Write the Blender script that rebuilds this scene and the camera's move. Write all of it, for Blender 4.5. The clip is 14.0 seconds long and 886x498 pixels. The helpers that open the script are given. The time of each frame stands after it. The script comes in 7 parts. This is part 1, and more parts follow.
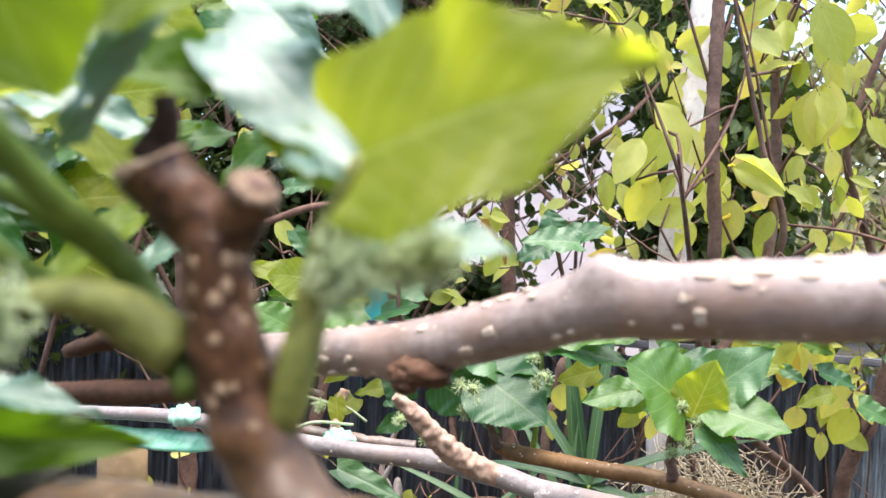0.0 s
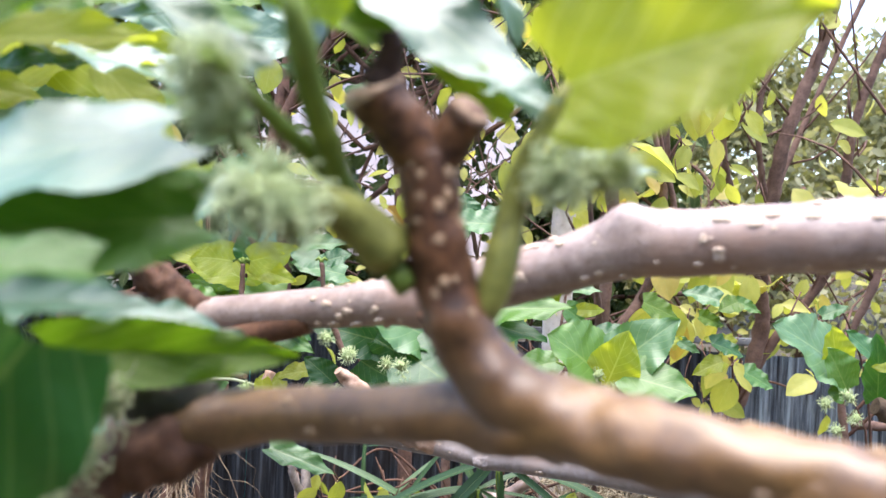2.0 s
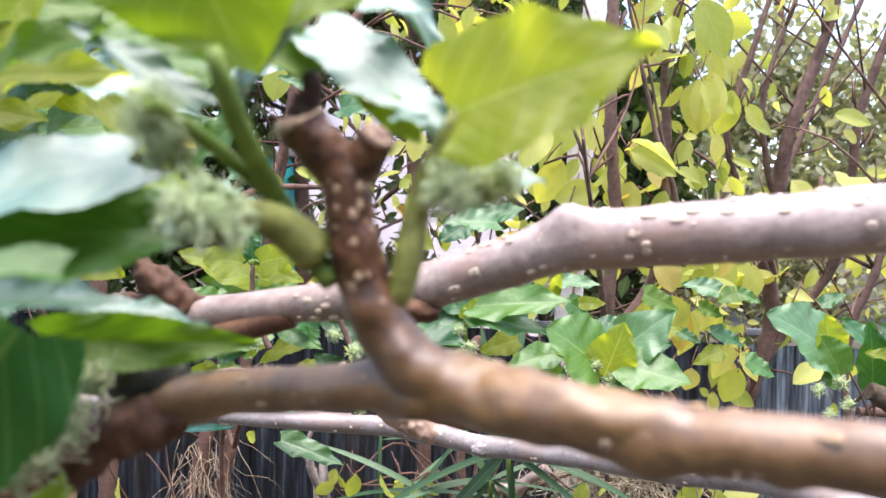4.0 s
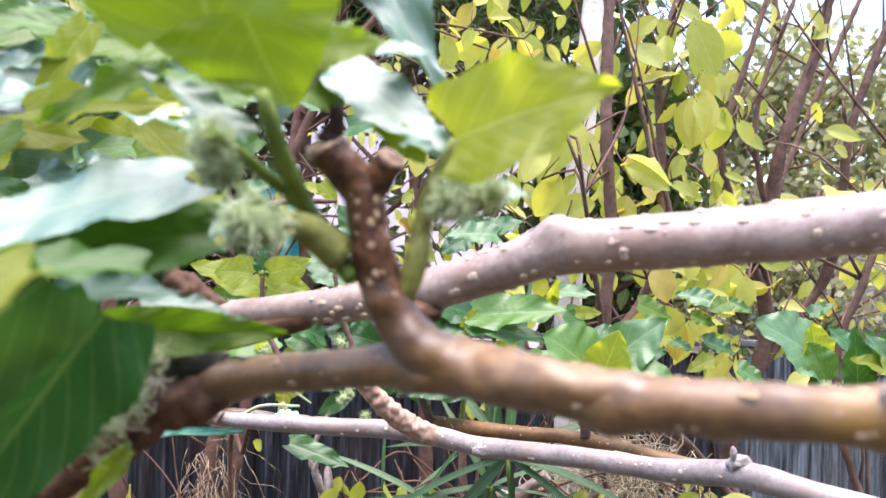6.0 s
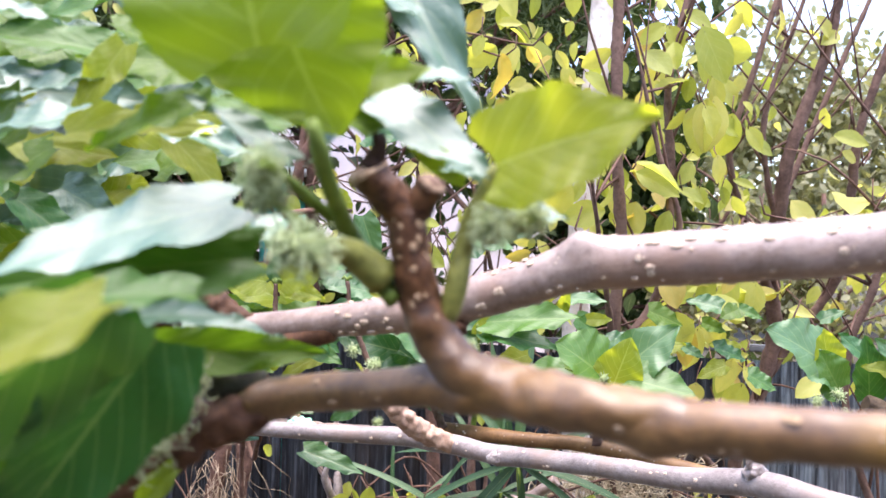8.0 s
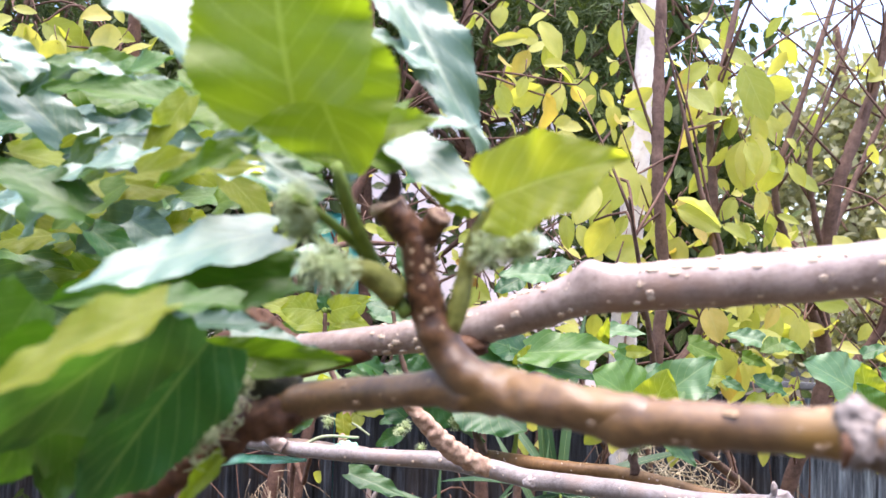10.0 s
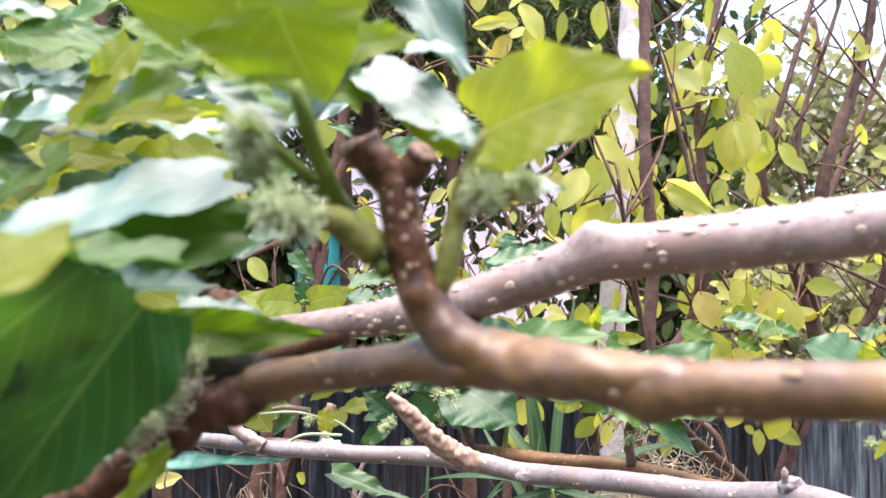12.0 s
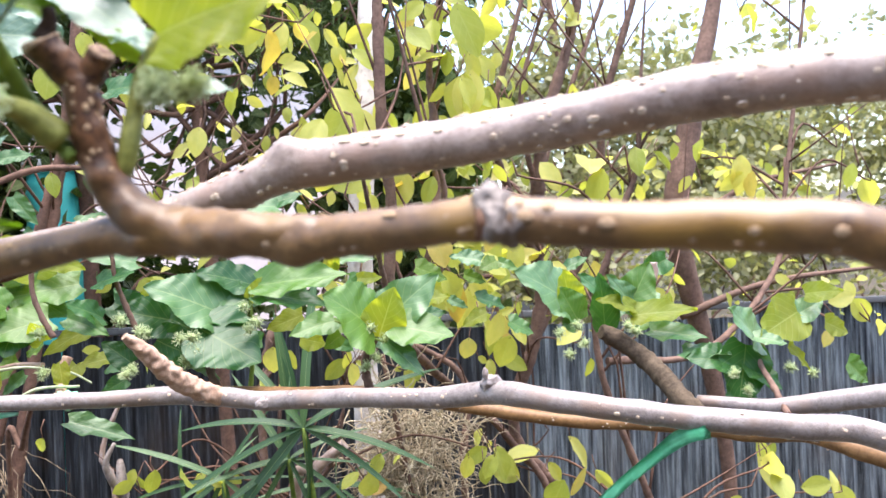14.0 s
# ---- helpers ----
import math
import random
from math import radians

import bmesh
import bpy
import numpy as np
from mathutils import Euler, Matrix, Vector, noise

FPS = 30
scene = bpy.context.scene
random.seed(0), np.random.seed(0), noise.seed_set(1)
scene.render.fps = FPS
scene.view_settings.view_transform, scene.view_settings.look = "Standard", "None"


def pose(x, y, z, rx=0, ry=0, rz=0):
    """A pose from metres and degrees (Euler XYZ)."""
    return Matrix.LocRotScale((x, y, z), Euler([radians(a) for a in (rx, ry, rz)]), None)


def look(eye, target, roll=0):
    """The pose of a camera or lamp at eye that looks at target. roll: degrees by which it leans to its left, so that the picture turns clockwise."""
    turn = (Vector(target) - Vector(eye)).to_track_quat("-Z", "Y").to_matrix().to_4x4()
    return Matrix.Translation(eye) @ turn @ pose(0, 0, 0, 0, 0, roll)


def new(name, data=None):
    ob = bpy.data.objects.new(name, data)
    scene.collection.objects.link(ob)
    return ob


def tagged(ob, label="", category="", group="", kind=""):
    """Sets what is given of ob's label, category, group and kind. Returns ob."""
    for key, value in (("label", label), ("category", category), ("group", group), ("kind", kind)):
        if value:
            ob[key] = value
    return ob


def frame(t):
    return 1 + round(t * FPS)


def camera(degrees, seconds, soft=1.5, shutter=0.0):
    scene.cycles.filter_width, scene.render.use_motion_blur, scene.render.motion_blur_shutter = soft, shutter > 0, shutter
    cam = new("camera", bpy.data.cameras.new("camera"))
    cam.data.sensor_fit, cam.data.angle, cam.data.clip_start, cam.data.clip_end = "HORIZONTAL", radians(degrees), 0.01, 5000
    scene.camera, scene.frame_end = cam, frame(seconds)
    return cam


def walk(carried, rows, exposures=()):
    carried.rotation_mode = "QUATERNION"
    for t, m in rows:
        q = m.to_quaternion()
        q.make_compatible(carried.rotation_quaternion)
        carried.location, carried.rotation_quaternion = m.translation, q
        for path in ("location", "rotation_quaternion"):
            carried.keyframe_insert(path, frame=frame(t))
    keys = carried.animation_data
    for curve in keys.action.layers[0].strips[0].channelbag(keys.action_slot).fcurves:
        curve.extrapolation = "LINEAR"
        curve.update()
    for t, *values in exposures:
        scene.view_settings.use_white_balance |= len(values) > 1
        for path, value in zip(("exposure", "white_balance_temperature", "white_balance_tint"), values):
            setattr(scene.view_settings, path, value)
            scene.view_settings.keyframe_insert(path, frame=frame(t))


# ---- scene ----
cam = camera(55.8, 14.0)
PATH = [
    (0, (0.0937, 0.0964, 1.6217), (-0.1164, 2.0853, 1.6150), 1.43),
    (0.5, (0.0732, 0.0999, 1.6076), (-0.0928, 2.0930, 1.6000), 0.90),
    (1, (0.0451, 0.0749, 1.6123), (0.0958, 2.0742, 1.6293), 1.24),
    (1.5, (0.0387, 0.0633, 1.6092), (0.1310, 2.0611, 1.6198), 1.41),
    (2, (0.0360, 0.0672, 1.6047), (0.1310, 2.0649, 1.5928), 1.00),
    (2.5, (0.0532, 0.0625, 1.6074), (0.1317, 2.0608, 1.5896), 0.56),
    (3, (0.0510, 0.0573, 1.6071), (0.1170, 2.0561, 1.5911), 0.37),
    (3.5, (0.0600, 0.0463, 1.6065), (0.1030, 2.0457, 1.5845), -0.16),
    (6, (0.0590, -0.0109, 1.6025), (0.0950, 1.9887, 1.6186), -0.36),
    (6.5, (0.0610, -0.0039, 1.6032), (0.0950, 1.9958, 1.6092), -0.27),
    (7, (0.0580, 0.0030, 1.6000), (0.0830, 2.0028, 1.6000), -0.57),
    (7.5, (0.0580, -0.0010, 1.6001), (0.0920, 1.9987, 1.6021), -0.87),
    (8, (0.0480, -0.0157, 1.6087), (0.0760, 1.9840, 1.6307), -0.37),
    (8.5, (0.0610, -0.0446, 1.6127), (0.0430, 1.9534, 1.7009), -0.42),
    (9, (0.0650, -0.0597, 1.6102), (-0.0360, 1.9353, 1.7095), -0.00),
    (11.5, (0.0620, -0.0523, 1.5930), (-0.0420, 1.9413, 1.7153), 0.09),
    (12, (0.0610, -0.0104, 1.5895), (-0.0000, 1.9859, 1.6957), -1.26),
    (12.5, (0.0780, -0.0097, 1.5814), (0.0910, 1.9889, 1.6555), -1.29),
    (13, (0.0820, -0.0032, 1.5652), (0.1860, 1.9941, 1.5603), -2.69),
    (13.5, (0.0590, -0.0383, 1.5654), (0.3440, 1.9413, 1.5702), -3.11),
    (14, (0.0860, -0.0675, 1.5585), (0.5781, 1.8710, 1.5577), -3.50),
]
walk(cam, [(t, look(eye, target, roll)) for t, eye, target, roll in PATH],
     exposures=((0, 2.06, 6750, 12), (1, 2.18, 6550, 15), (3, 2.18, 6550, 16), (6, 2.18, 6550, 20),
                (9, 2.16, 6650, 21), (12, 2.18, 6800, 21), (13, 2.20, 6900, 16), (14, 2.26, 6750, 14)))

# ---- world, sun, exposure ----
cam.data.dof.use_dof = True
cam.data.dof.focus_distance = 1.0
cam.data.dof.aperture_fstop = 14.0

SUN_EL, SUN_AZ = radians(80), radians(150)
world = bpy.data.worlds.new("world")
scene.world = world
world.use_nodes = True
wn = world.node_tree
sky = wn.nodes.new("ShaderNodeTexSky")
sky.sky_type = "NISHITA"
sky.sun_disc = False
sky.sun_elevation = SUN_EL
sky.sun_rotation = SUN_AZ
sky.air_density, sky.dust_density, sky.ozone_density = 1.0, 1.2, 1.2
wn.nodes["Background"].inputs["Strength"].default_value = 0.15
wn.links.new(sky.outputs[0], wn.nodes["Background"].inputs["Color"])

sun_data = bpy.data.lights.new("sun", "SUN")
sun_data.energy, sun_data.angle, sun_data.color = 2.3, radians(60), (1.0, 0.975, 0.955)
sun = new("sun", sun_data)
sun.matrix_world = look((3 * math.sin(SUN_AZ), 3 * math.cos(SUN_AZ), 3 * math.tan(SUN_EL) + 2), (0, 0, 2))

GROUND = -0.2
rng = random.Random(11)


# ---- materials ----
def nodes_of(name):
    m = bpy.data.materials.new(name)
    m.use_nodes = True
    return m, m.node_tree, m.node_tree.nodes["Principled BSDF"]


def node(tree, kind, **values):
    n = tree.nodes.new(kind)
    for k, v in values.items():
        n.inputs[k].default_value = v
    return n


def math_node(tree, op, a, b=None):
    n = tree.nodes.new("ShaderNodeMath")
    n.operation = op
    for i, v in enumerate((a, b)):
        if v is None:
            continue
        if isinstance(v, (int, float)):
            n.inputs[i].default_value = v
        else:
            tree.links.new(v, n.inputs[i])
    return n.outputs[0]


def ramp(tree, fac, stops):
    n = tree.nodes.new("ShaderNodeValToRGB")
    el = n.color_ramp.elements
    while len(el) < len(stops):
        el.new(0.5)
    for e, (p, c) in zip(el, stops):
        e.position, e.color = p, (*c, 1)
    tree.links.new(fac, n.inputs[0])
    return n.outputs[0]


def noise_node(tree, scale, detail=4.0, vector=None, rough=0.55):
    n = node(tree, "ShaderNodeTexNoise", Scale=scale, Detail=detail, Roughness=rough)
    if vector is not None:
        tree.links.new(vector, n.inputs["Vector"])
    return n.outputs["Fac"]


def mix_rgb(tree, fac, a, b, blend="MIX"):
    n = tree.nodes.new("ShaderNodeMix")
    n.data_type, n.blend_type = "RGBA", blend
    for sock, v in ((n.inputs[0], fac), (n.inputs[6], a), (n.inputs[7], b)):
        if isinstance(v, (int, float)):
            sock.default_value = v
        elif isinstance(v, tuple):
            sock.default_value = (*v, 1)
        else:
            tree.links.new(v, sock)
    return n.outputs[2]


def bump(tree, height, strength, distance):
    n = node(tree, "ShaderNodeBump", Strength=strength, Distance=distance)
    tree.links.new(height, n.inputs["Height"])
    return n.outputs[0]


def chance(tree):
    """A random value for each object and each loose piece of a mesh."""
    a = tree.nodes.new("ShaderNodeObjectInfo").outputs["Random"]
    b = tree.nodes.new("ShaderNodeNewGeometry").outputs["Random Per Island"]
    return math_node(tree, "FRACT", math_node(tree, "ADD", a, b))


def coords(tree, kind="Object"):
    return tree.nodes.new("ShaderNodeTexCoord").outputs[kind]


def leaf_material(name, stops, glow, rough, spec, veins=7.0, vein_depth=0.5, through_amount=0.4, blotch=0.35, coat=0.0):
    m, t, p = nodes_of(name)
    r = chance(t)
    base = ramp(t, r, stops)
    uv = coords(t, "UV")
    sep = t.nodes.new("ShaderNodeSeparateXYZ")
    t.links.new(uv, sep.inputs[0])
    u = math_node(t, "ABSOLUTE", math_node(t, "SUBTRACT", sep.outputs[0], 0.5))
    v = sep.outputs[1]
    run = math_node(t, "MULTIPLY", math_node(t, "SUBTRACT", v, math_node(t, "MULTIPLY", u, 0.75)), veins)
    side = math_node(t, "ABSOLUTE", math_node(t, "SUBTRACT", math_node(t, "FRACT", run), 0.5))
    side = math_node(t, "GREATER_THAN", 0.05, side)
    mid = math_node(t, "GREATER_THAN", 0.016, u)
    vein = math_node(t, "MAXIMUM", math_node(t, "MULTIPLY", side, 0.6), mid)
    blot = noise_node(t, 3.5, 3, uv)
    tone = mix_rgb(t, math_node(t, "MULTIPLY", blot, blotch), base, mix_rgb(t, 1.0, base, (0.45, 0.62, 0.35), "MULTIPLY"))
    tone = mix_rgb(t, math_node(t, "MULTIPLY", vein, vein_depth), tone, mix_rgb(t, 0.55, tone, (0.62, 0.68, 0.30)))
    t.links.new(tone, p.inputs["Base Color"])
    p.inputs["Roughness"].default_value = rough
    p.inputs["Specular IOR Level"].default_value = spec
    p.inputs["Coat Weight"].default_value = coat
    p.inputs["Coat Roughness"].default_value = 0.34
    p.inputs["Coat IOR"].default_value = 1.8
    fine = noise_node(t, 38, 3, uv)
    h = math_node(t, "SUBTRACT", math_node(t, "MULTIPLY", fine, 0.35), math_node(t, "MULTIPLY", vein, 0.6))
    puff = math_node(t, "ADD", h, math_node(t, "MULTIPLY", noise_node(t, 9, 2, uv), 0.9))
    nrm = bump(t, puff, 0.3, 0.003)
    t.links.new(nrm, p.inputs["Normal"])
    tr = t.nodes.new("ShaderNodeBsdfTranslucent")
    t.links.new(mix_rgb(t, 1.0, tone, glow, "MULTIPLY"), tr.inputs["Color"])
    mx = t.nodes.new("ShaderNodeMixShader")
    mx.inputs[0].default_value = through_amount
    t.links.new(p.outputs[0], mx.inputs[1])
    t.links.new(tr.outputs[0], mx.inputs[2])
    t.links.new(mx.outputs[0], t.nodes["Material Output"].inputs[0])
    return m


def bark_material(name, dark, light, scale, rough=0.75, strength=0.5, spec=0.3, flush=None, coat=0.0, bloom=0.0, young=None):
    """young: (height from, height to, dark, light), the darker bark of the youngest wood above that height."""
    m, t, p = nodes_of(name)
    c = coords(t)
    big = noise_node(t, scale * 0.25, 4, c)
    small = noise_node(t, scale, 6, c, 0.65)
    col = ramp(t, math_node(t, "ADD", math_node(t, "MULTIPLY", big, 0.6), math_node(t, "MULTIPLY", small, 0.4)),
               [(0.3, dark), (0.52, tuple((a + b) / 2 for a, b in zip(dark, light))), (0.72, light)])
    spots = ramp(t, noise_node(t, scale * 2.6, 3, c, 0.5), [(0.30, (0.55, 0.5, 0.45)), (0.46, (1, 1, 1)), (0.66, (1, 1, 1)), (0.8, (1.35, 1.3, 1.25))])
    col = mix_rgb(t, 0.55, col, mix_rgb(t, 1.0, col, spots, "MULTIPLY"))
    if flush:
        pick = ramp(t, noise_node(t, scale * 0.12, 2, c), [(0.5, (0, 0, 0)), (0.68, (1, 1, 1))])
        col = mix_rgb(t, pick, col, flush)
    shine = None
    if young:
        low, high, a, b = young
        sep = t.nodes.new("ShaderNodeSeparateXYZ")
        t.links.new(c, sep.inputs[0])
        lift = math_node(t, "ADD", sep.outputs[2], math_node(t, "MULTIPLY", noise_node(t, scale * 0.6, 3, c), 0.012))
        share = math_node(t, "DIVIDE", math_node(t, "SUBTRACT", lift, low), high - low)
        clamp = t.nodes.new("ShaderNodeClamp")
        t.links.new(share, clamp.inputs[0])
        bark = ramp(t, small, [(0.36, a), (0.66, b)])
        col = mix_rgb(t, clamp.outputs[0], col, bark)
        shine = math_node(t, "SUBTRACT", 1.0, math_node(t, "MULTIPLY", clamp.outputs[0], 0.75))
    t.links.new(col, p.inputs["Base Color"])
    p.inputs["Roughness"].default_value = rough
    p.inputs["Specular IOR Level"].default_value = spec
    p.inputs["Coat Weight"].default_value = coat
    if shine:
        t.links.new(math_node(t, "MULTIPLY", shine, coat), p.inputs["Coat Weight"])
        t.links.new(math_node(t, "MULTIPLY", shine, bloom), p.inputs["Sheen Weight"])
    p.inputs["Coat Roughness"].default_value = 0.46
    p.inputs["Coat IOR"].default_value = 1.75
    p.inputs["Sheen Weight"].default_value = bloom
    p.inputs["Sheen Roughness"].default_value = 0.28
    p.inputs["Sheen Tint"].default_value = (0.85, 0.91, 1.0, 1)
    t.links.new(bump(t, small, strength, 0.15 / scale), p.inputs["Normal"])
    return m


def plain_material(name, a, b, scale, rough=0.6, strength=0.2, metal=0.0, spec=0.4):
    m, t, p = nodes_of(name)
    n = noise_node(t, scale, 5, coords(t))
    t.links.new(ramp(t, n, [(0.35, a), (0.65, b)]), p.inputs["Base Color"])
    p.inputs["Roughness"].default_value = rough
    p.inputs["Metallic"].default_value = metal
    p.inputs["Specular IOR Level"].default_value = spec
    t.links.new(bump(t, n, strength, 0.2 / scale), p.inputs["Normal"])
    return m


MULBERRY = leaf_material("mulberry_leaf", [(0.0, (0.036, 0.092, 0.010)), (0.5, (0.056, 0.13, 0.014)), (1.0, (0.085, 0.175, 0.02))],
                         (1.7, 2.1, 0.5), 0.38, 0.4, vein_depth=0.12, through_amount=0.2, coat=0.0)
YOUNG = leaf_material("young_leaf", [(0.0, (0.300, 0.335, 0.048)), (1.0, (0.370, 0.395, 0.062))], (1.75, 1.6, 0.62), 0.42, 0.45, blotch=0.8, vein_depth=0.5, through_amount=0.66)
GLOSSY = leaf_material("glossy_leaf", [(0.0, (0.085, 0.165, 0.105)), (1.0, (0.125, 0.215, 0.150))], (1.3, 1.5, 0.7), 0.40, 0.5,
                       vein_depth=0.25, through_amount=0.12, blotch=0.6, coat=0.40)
OLIVE = leaf_material("olive_leaf", [(0.0, (0.175, 0.240, 0.022)), (1.0, (0.215, 0.280, 0.030))], (1.95, 1.95, 0.55), 0.42, 0.45, vein_depth=0.22, through_amount=0.56, blotch=0.5)
FRESH = leaf_material("fresh_leaf", [(0.0, (0.080, 0.145, 0.012)), (1.0, (0.105, 0.180, 0.018))], (1.8, 1.9, 0.5), 0.40, 0.4, vein_depth=0.2, through_amount=0.4)
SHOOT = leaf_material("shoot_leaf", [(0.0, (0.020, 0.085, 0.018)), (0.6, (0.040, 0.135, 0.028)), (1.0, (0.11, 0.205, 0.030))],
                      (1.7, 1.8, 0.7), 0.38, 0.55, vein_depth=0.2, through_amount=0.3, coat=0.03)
SHOOT_PALE = leaf_material("pale_shoot_leaf", [(0.0, (0.062, 0.150, 0.048)), (1.0, (0.108, 0.210, 0.078))], (1.4, 1.6, 0.7), 0.42, 0.5, vein_depth=0.25, through_amount=0.28, coat=0.18)
YELLOW = leaf_material("yellow_leaf", [(0.0, (0.37, 0.41, 0.085)), (0.3, (0.54, 0.55, 0.125)), (0.7, (0.66, 0.62, 0.165)), (0.9, (0.76, 0.69, 0.25)), (1.0, (0.64, 0.46, 0.13))],
                       (1.25, 1.20, 0.62), 0.45, 0.45, veins=5.0, vein_depth=0.3, through_amount=0.58, blotch=0.5)
DULL = leaf_material("hedge_leaf", [(0.0, (0.024, 0.046, 0.014)), (1.0, (0.080, 0.110, 0.030))], (1.5, 1.6, 0.7), 0.55, 0.2, through_amount=0.2)
PALE = leaf_material("far_leaf", [(0.0, (0.15, 0.15, 0.085)), (0.5, (0.25, 0.24, 0.14)), (1.0, (0.38, 0.35, 0.22))], (1.5, 1.5, 0.8), 0.6, 0.3, through_amount=0.4)
STRAP = leaf_material("strap_leaf", [(0.0, (0.035, 0.090, 0.036)), (1.0, (0.085, 0.160, 0.064))], (1.5, 1.6, 0.8), 0.42, 0.5, veins=0.1, through_amount=0.25)
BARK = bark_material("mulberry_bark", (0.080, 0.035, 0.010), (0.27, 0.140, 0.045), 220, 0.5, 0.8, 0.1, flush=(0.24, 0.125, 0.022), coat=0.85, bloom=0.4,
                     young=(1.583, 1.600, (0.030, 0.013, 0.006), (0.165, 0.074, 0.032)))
BARK_PALE = bark_material("grey_bark", (0.175, 0.105, 0.078), (0.47, 0.355, 0.295), 170, 0.5, 1.0, 0.1, flush=(0.31, 0.18, 0.12), coat=1.0, bloom=0.25)
BARK_LOW = bark_material("weathered_bark", (0.140, 0.108, 0.095), (0.39, 0.335, 0.310), 190, 0.6, 1.0, 0.2, flush=(0.24, 0.17, 0.135), coat=0.5, bloom=0.5)
BARK_BLACK = bark_material("dead_bark", (0.010, 0.006, 0.004), (0.055, 0.026, 0.014), 300, 0.8, 0.8, 0.2)
BARK_GREY = bark_material("corky_bark", (0.12, 0.09, 0.072), (0.33, 0.28, 0.25), 260, 0.7, 0.9, 0.2, coat=0.3)
BARK_TAN = bark_material("tan_bark", (0.24, 0.12, 0.07), (0.62, 0.42, 0.29), 300, 0.6, 0.7, 0.5, coat=0.2)
BARK_STOUT = bark_material("mossy_bark", (0.028, 0.019, 0.012), (0.15, 0.108, 0.070), 160, 0.8, 1.0, 0.2)
BARK_KNOB = bark_material("knob_bark", (0.026, 0.025, 0.016), (0.115, 0.105, 0.070), 200, 0.75, 0.7, 0.25)
BARK_STUB = bark_material("stub_bark", (0.036, 0.014, 0.007), (0.17, 0.076, 0.035), 260, 0.7, 0.6, 0.35)
BARK_ORANGE = bark_material("orange_bark", (0.13, 0.06, 0.02), (0.30, 0.16, 0.06), 150, 0.5, 0.3, 0.4)
BARK_RED = bark_material("shrub_bark", (0.070, 0.038, 0.027), (0.25, 0.150, 0.110), 90, 0.8, 0.6)
BARK_WHITE = bark_material("white_bark", (0.45, 0.38, 0.33), (0.80, 0.74, 0.68), 30, 0.8, 0.3)
BARK_DARK = bark_material("twig_bark", (0.055, 0.028, 0.019), (0.20, 0.108, 0.074), 120, 0.8, 0.4)
LENTICEL = plain_material("lenticel", (0.46, 0.33, 0.23), (0.66, 0.53, 0.41), 400, 0.7)
LENTICEL_TAN = plain_material("tan_lenticel", (0.27, 0.165, 0.085), (0.46, 0.32, 0.20), 400, 0.75)
CUT_WOOD = plain_material("cut_wood", (0.24, 0.14, 0.08), (0.50, 0.35, 0.23), 500, 0.8, 0.5)
CUT_OLD = plain_material("old_cut_wood", (0.11, 0.065, 0.04), (0.30, 0.20, 0.13), 600, 0.85, 0.6)
PETIOLE = plain_material("petiole", (0.10, 0.155, 0.022), (0.18, 0.245, 0.045), 120, 0.55, spec=0.25)
BUD = plain_material("bud", (0.13, 0.135, 0.026), (0.27, 0.275, 0.06), 190, 0.55, 0.6)
FRUIT = plain_material("fruit", (0.17, 0.23, 0.075), (0.32, 0.38, 0.16), 300, 0.5, 0.4)
STYLE = plain_material("style", (0.33, 0.41, 0.18), (0.56, 0.63, 0.36), 200, 0.6)
STYLE_GREEN = plain_material("green_style", (0.30, 0.33, 0.15), (0.55, 0.55, 0.30), 200, 0.6)
TAPE_GREEN = plain_material("green_tape", (0.04, 0.36, 0.17), (0.14, 0.56, 0.32), 45, 0.3, 0.5, spec=0.6)
SHOOT_STALK = plain_material("pale_stalk", (0.26, 0.30, 0.16), (0.44, 0.46, 0.30), 120, 0.6)
ROOT = plain_material("dry_root", (0.28, 0.21, 0.13), (0.56, 0.47, 0.32), 60, 0.85)
ROOT_BROWN = plain_material("brown_root", (0.16, 0.10, 0.06), (0.42, 0.33, 0.22), 60, 0.85)
TAPE = plain_material("tape", (0.20, 0.66, 0.40), (0.58, 0.92, 0.72), 45, 0.25, 0.5, spec=0.8)


# ---- shapes ----
def smooth_line(points, step):
    """Points along a curve through the given ones: (x, y, z, radius) rows."""
    pts = [Vector(p) for p in points]
    pts = [pts[0] * 2 - pts[1]] + pts + [pts[-1] * 2 - pts[-2]]
    out = []
    for i in range(1, len(pts) - 2):
        a, b, c, d = pts[i - 1:i + 3]
        n = max(1, int((c - b).length / step))
        for k in range(n):
            s = k / n
            out.append(0.5 * ((2 * b) + (c - a) * s + (2 * a - 5 * b + 4 * c - d) * s * s + (3 * b - a - 3 * c + d) * s ** 3))
    out.append(pts[-2])
    return out


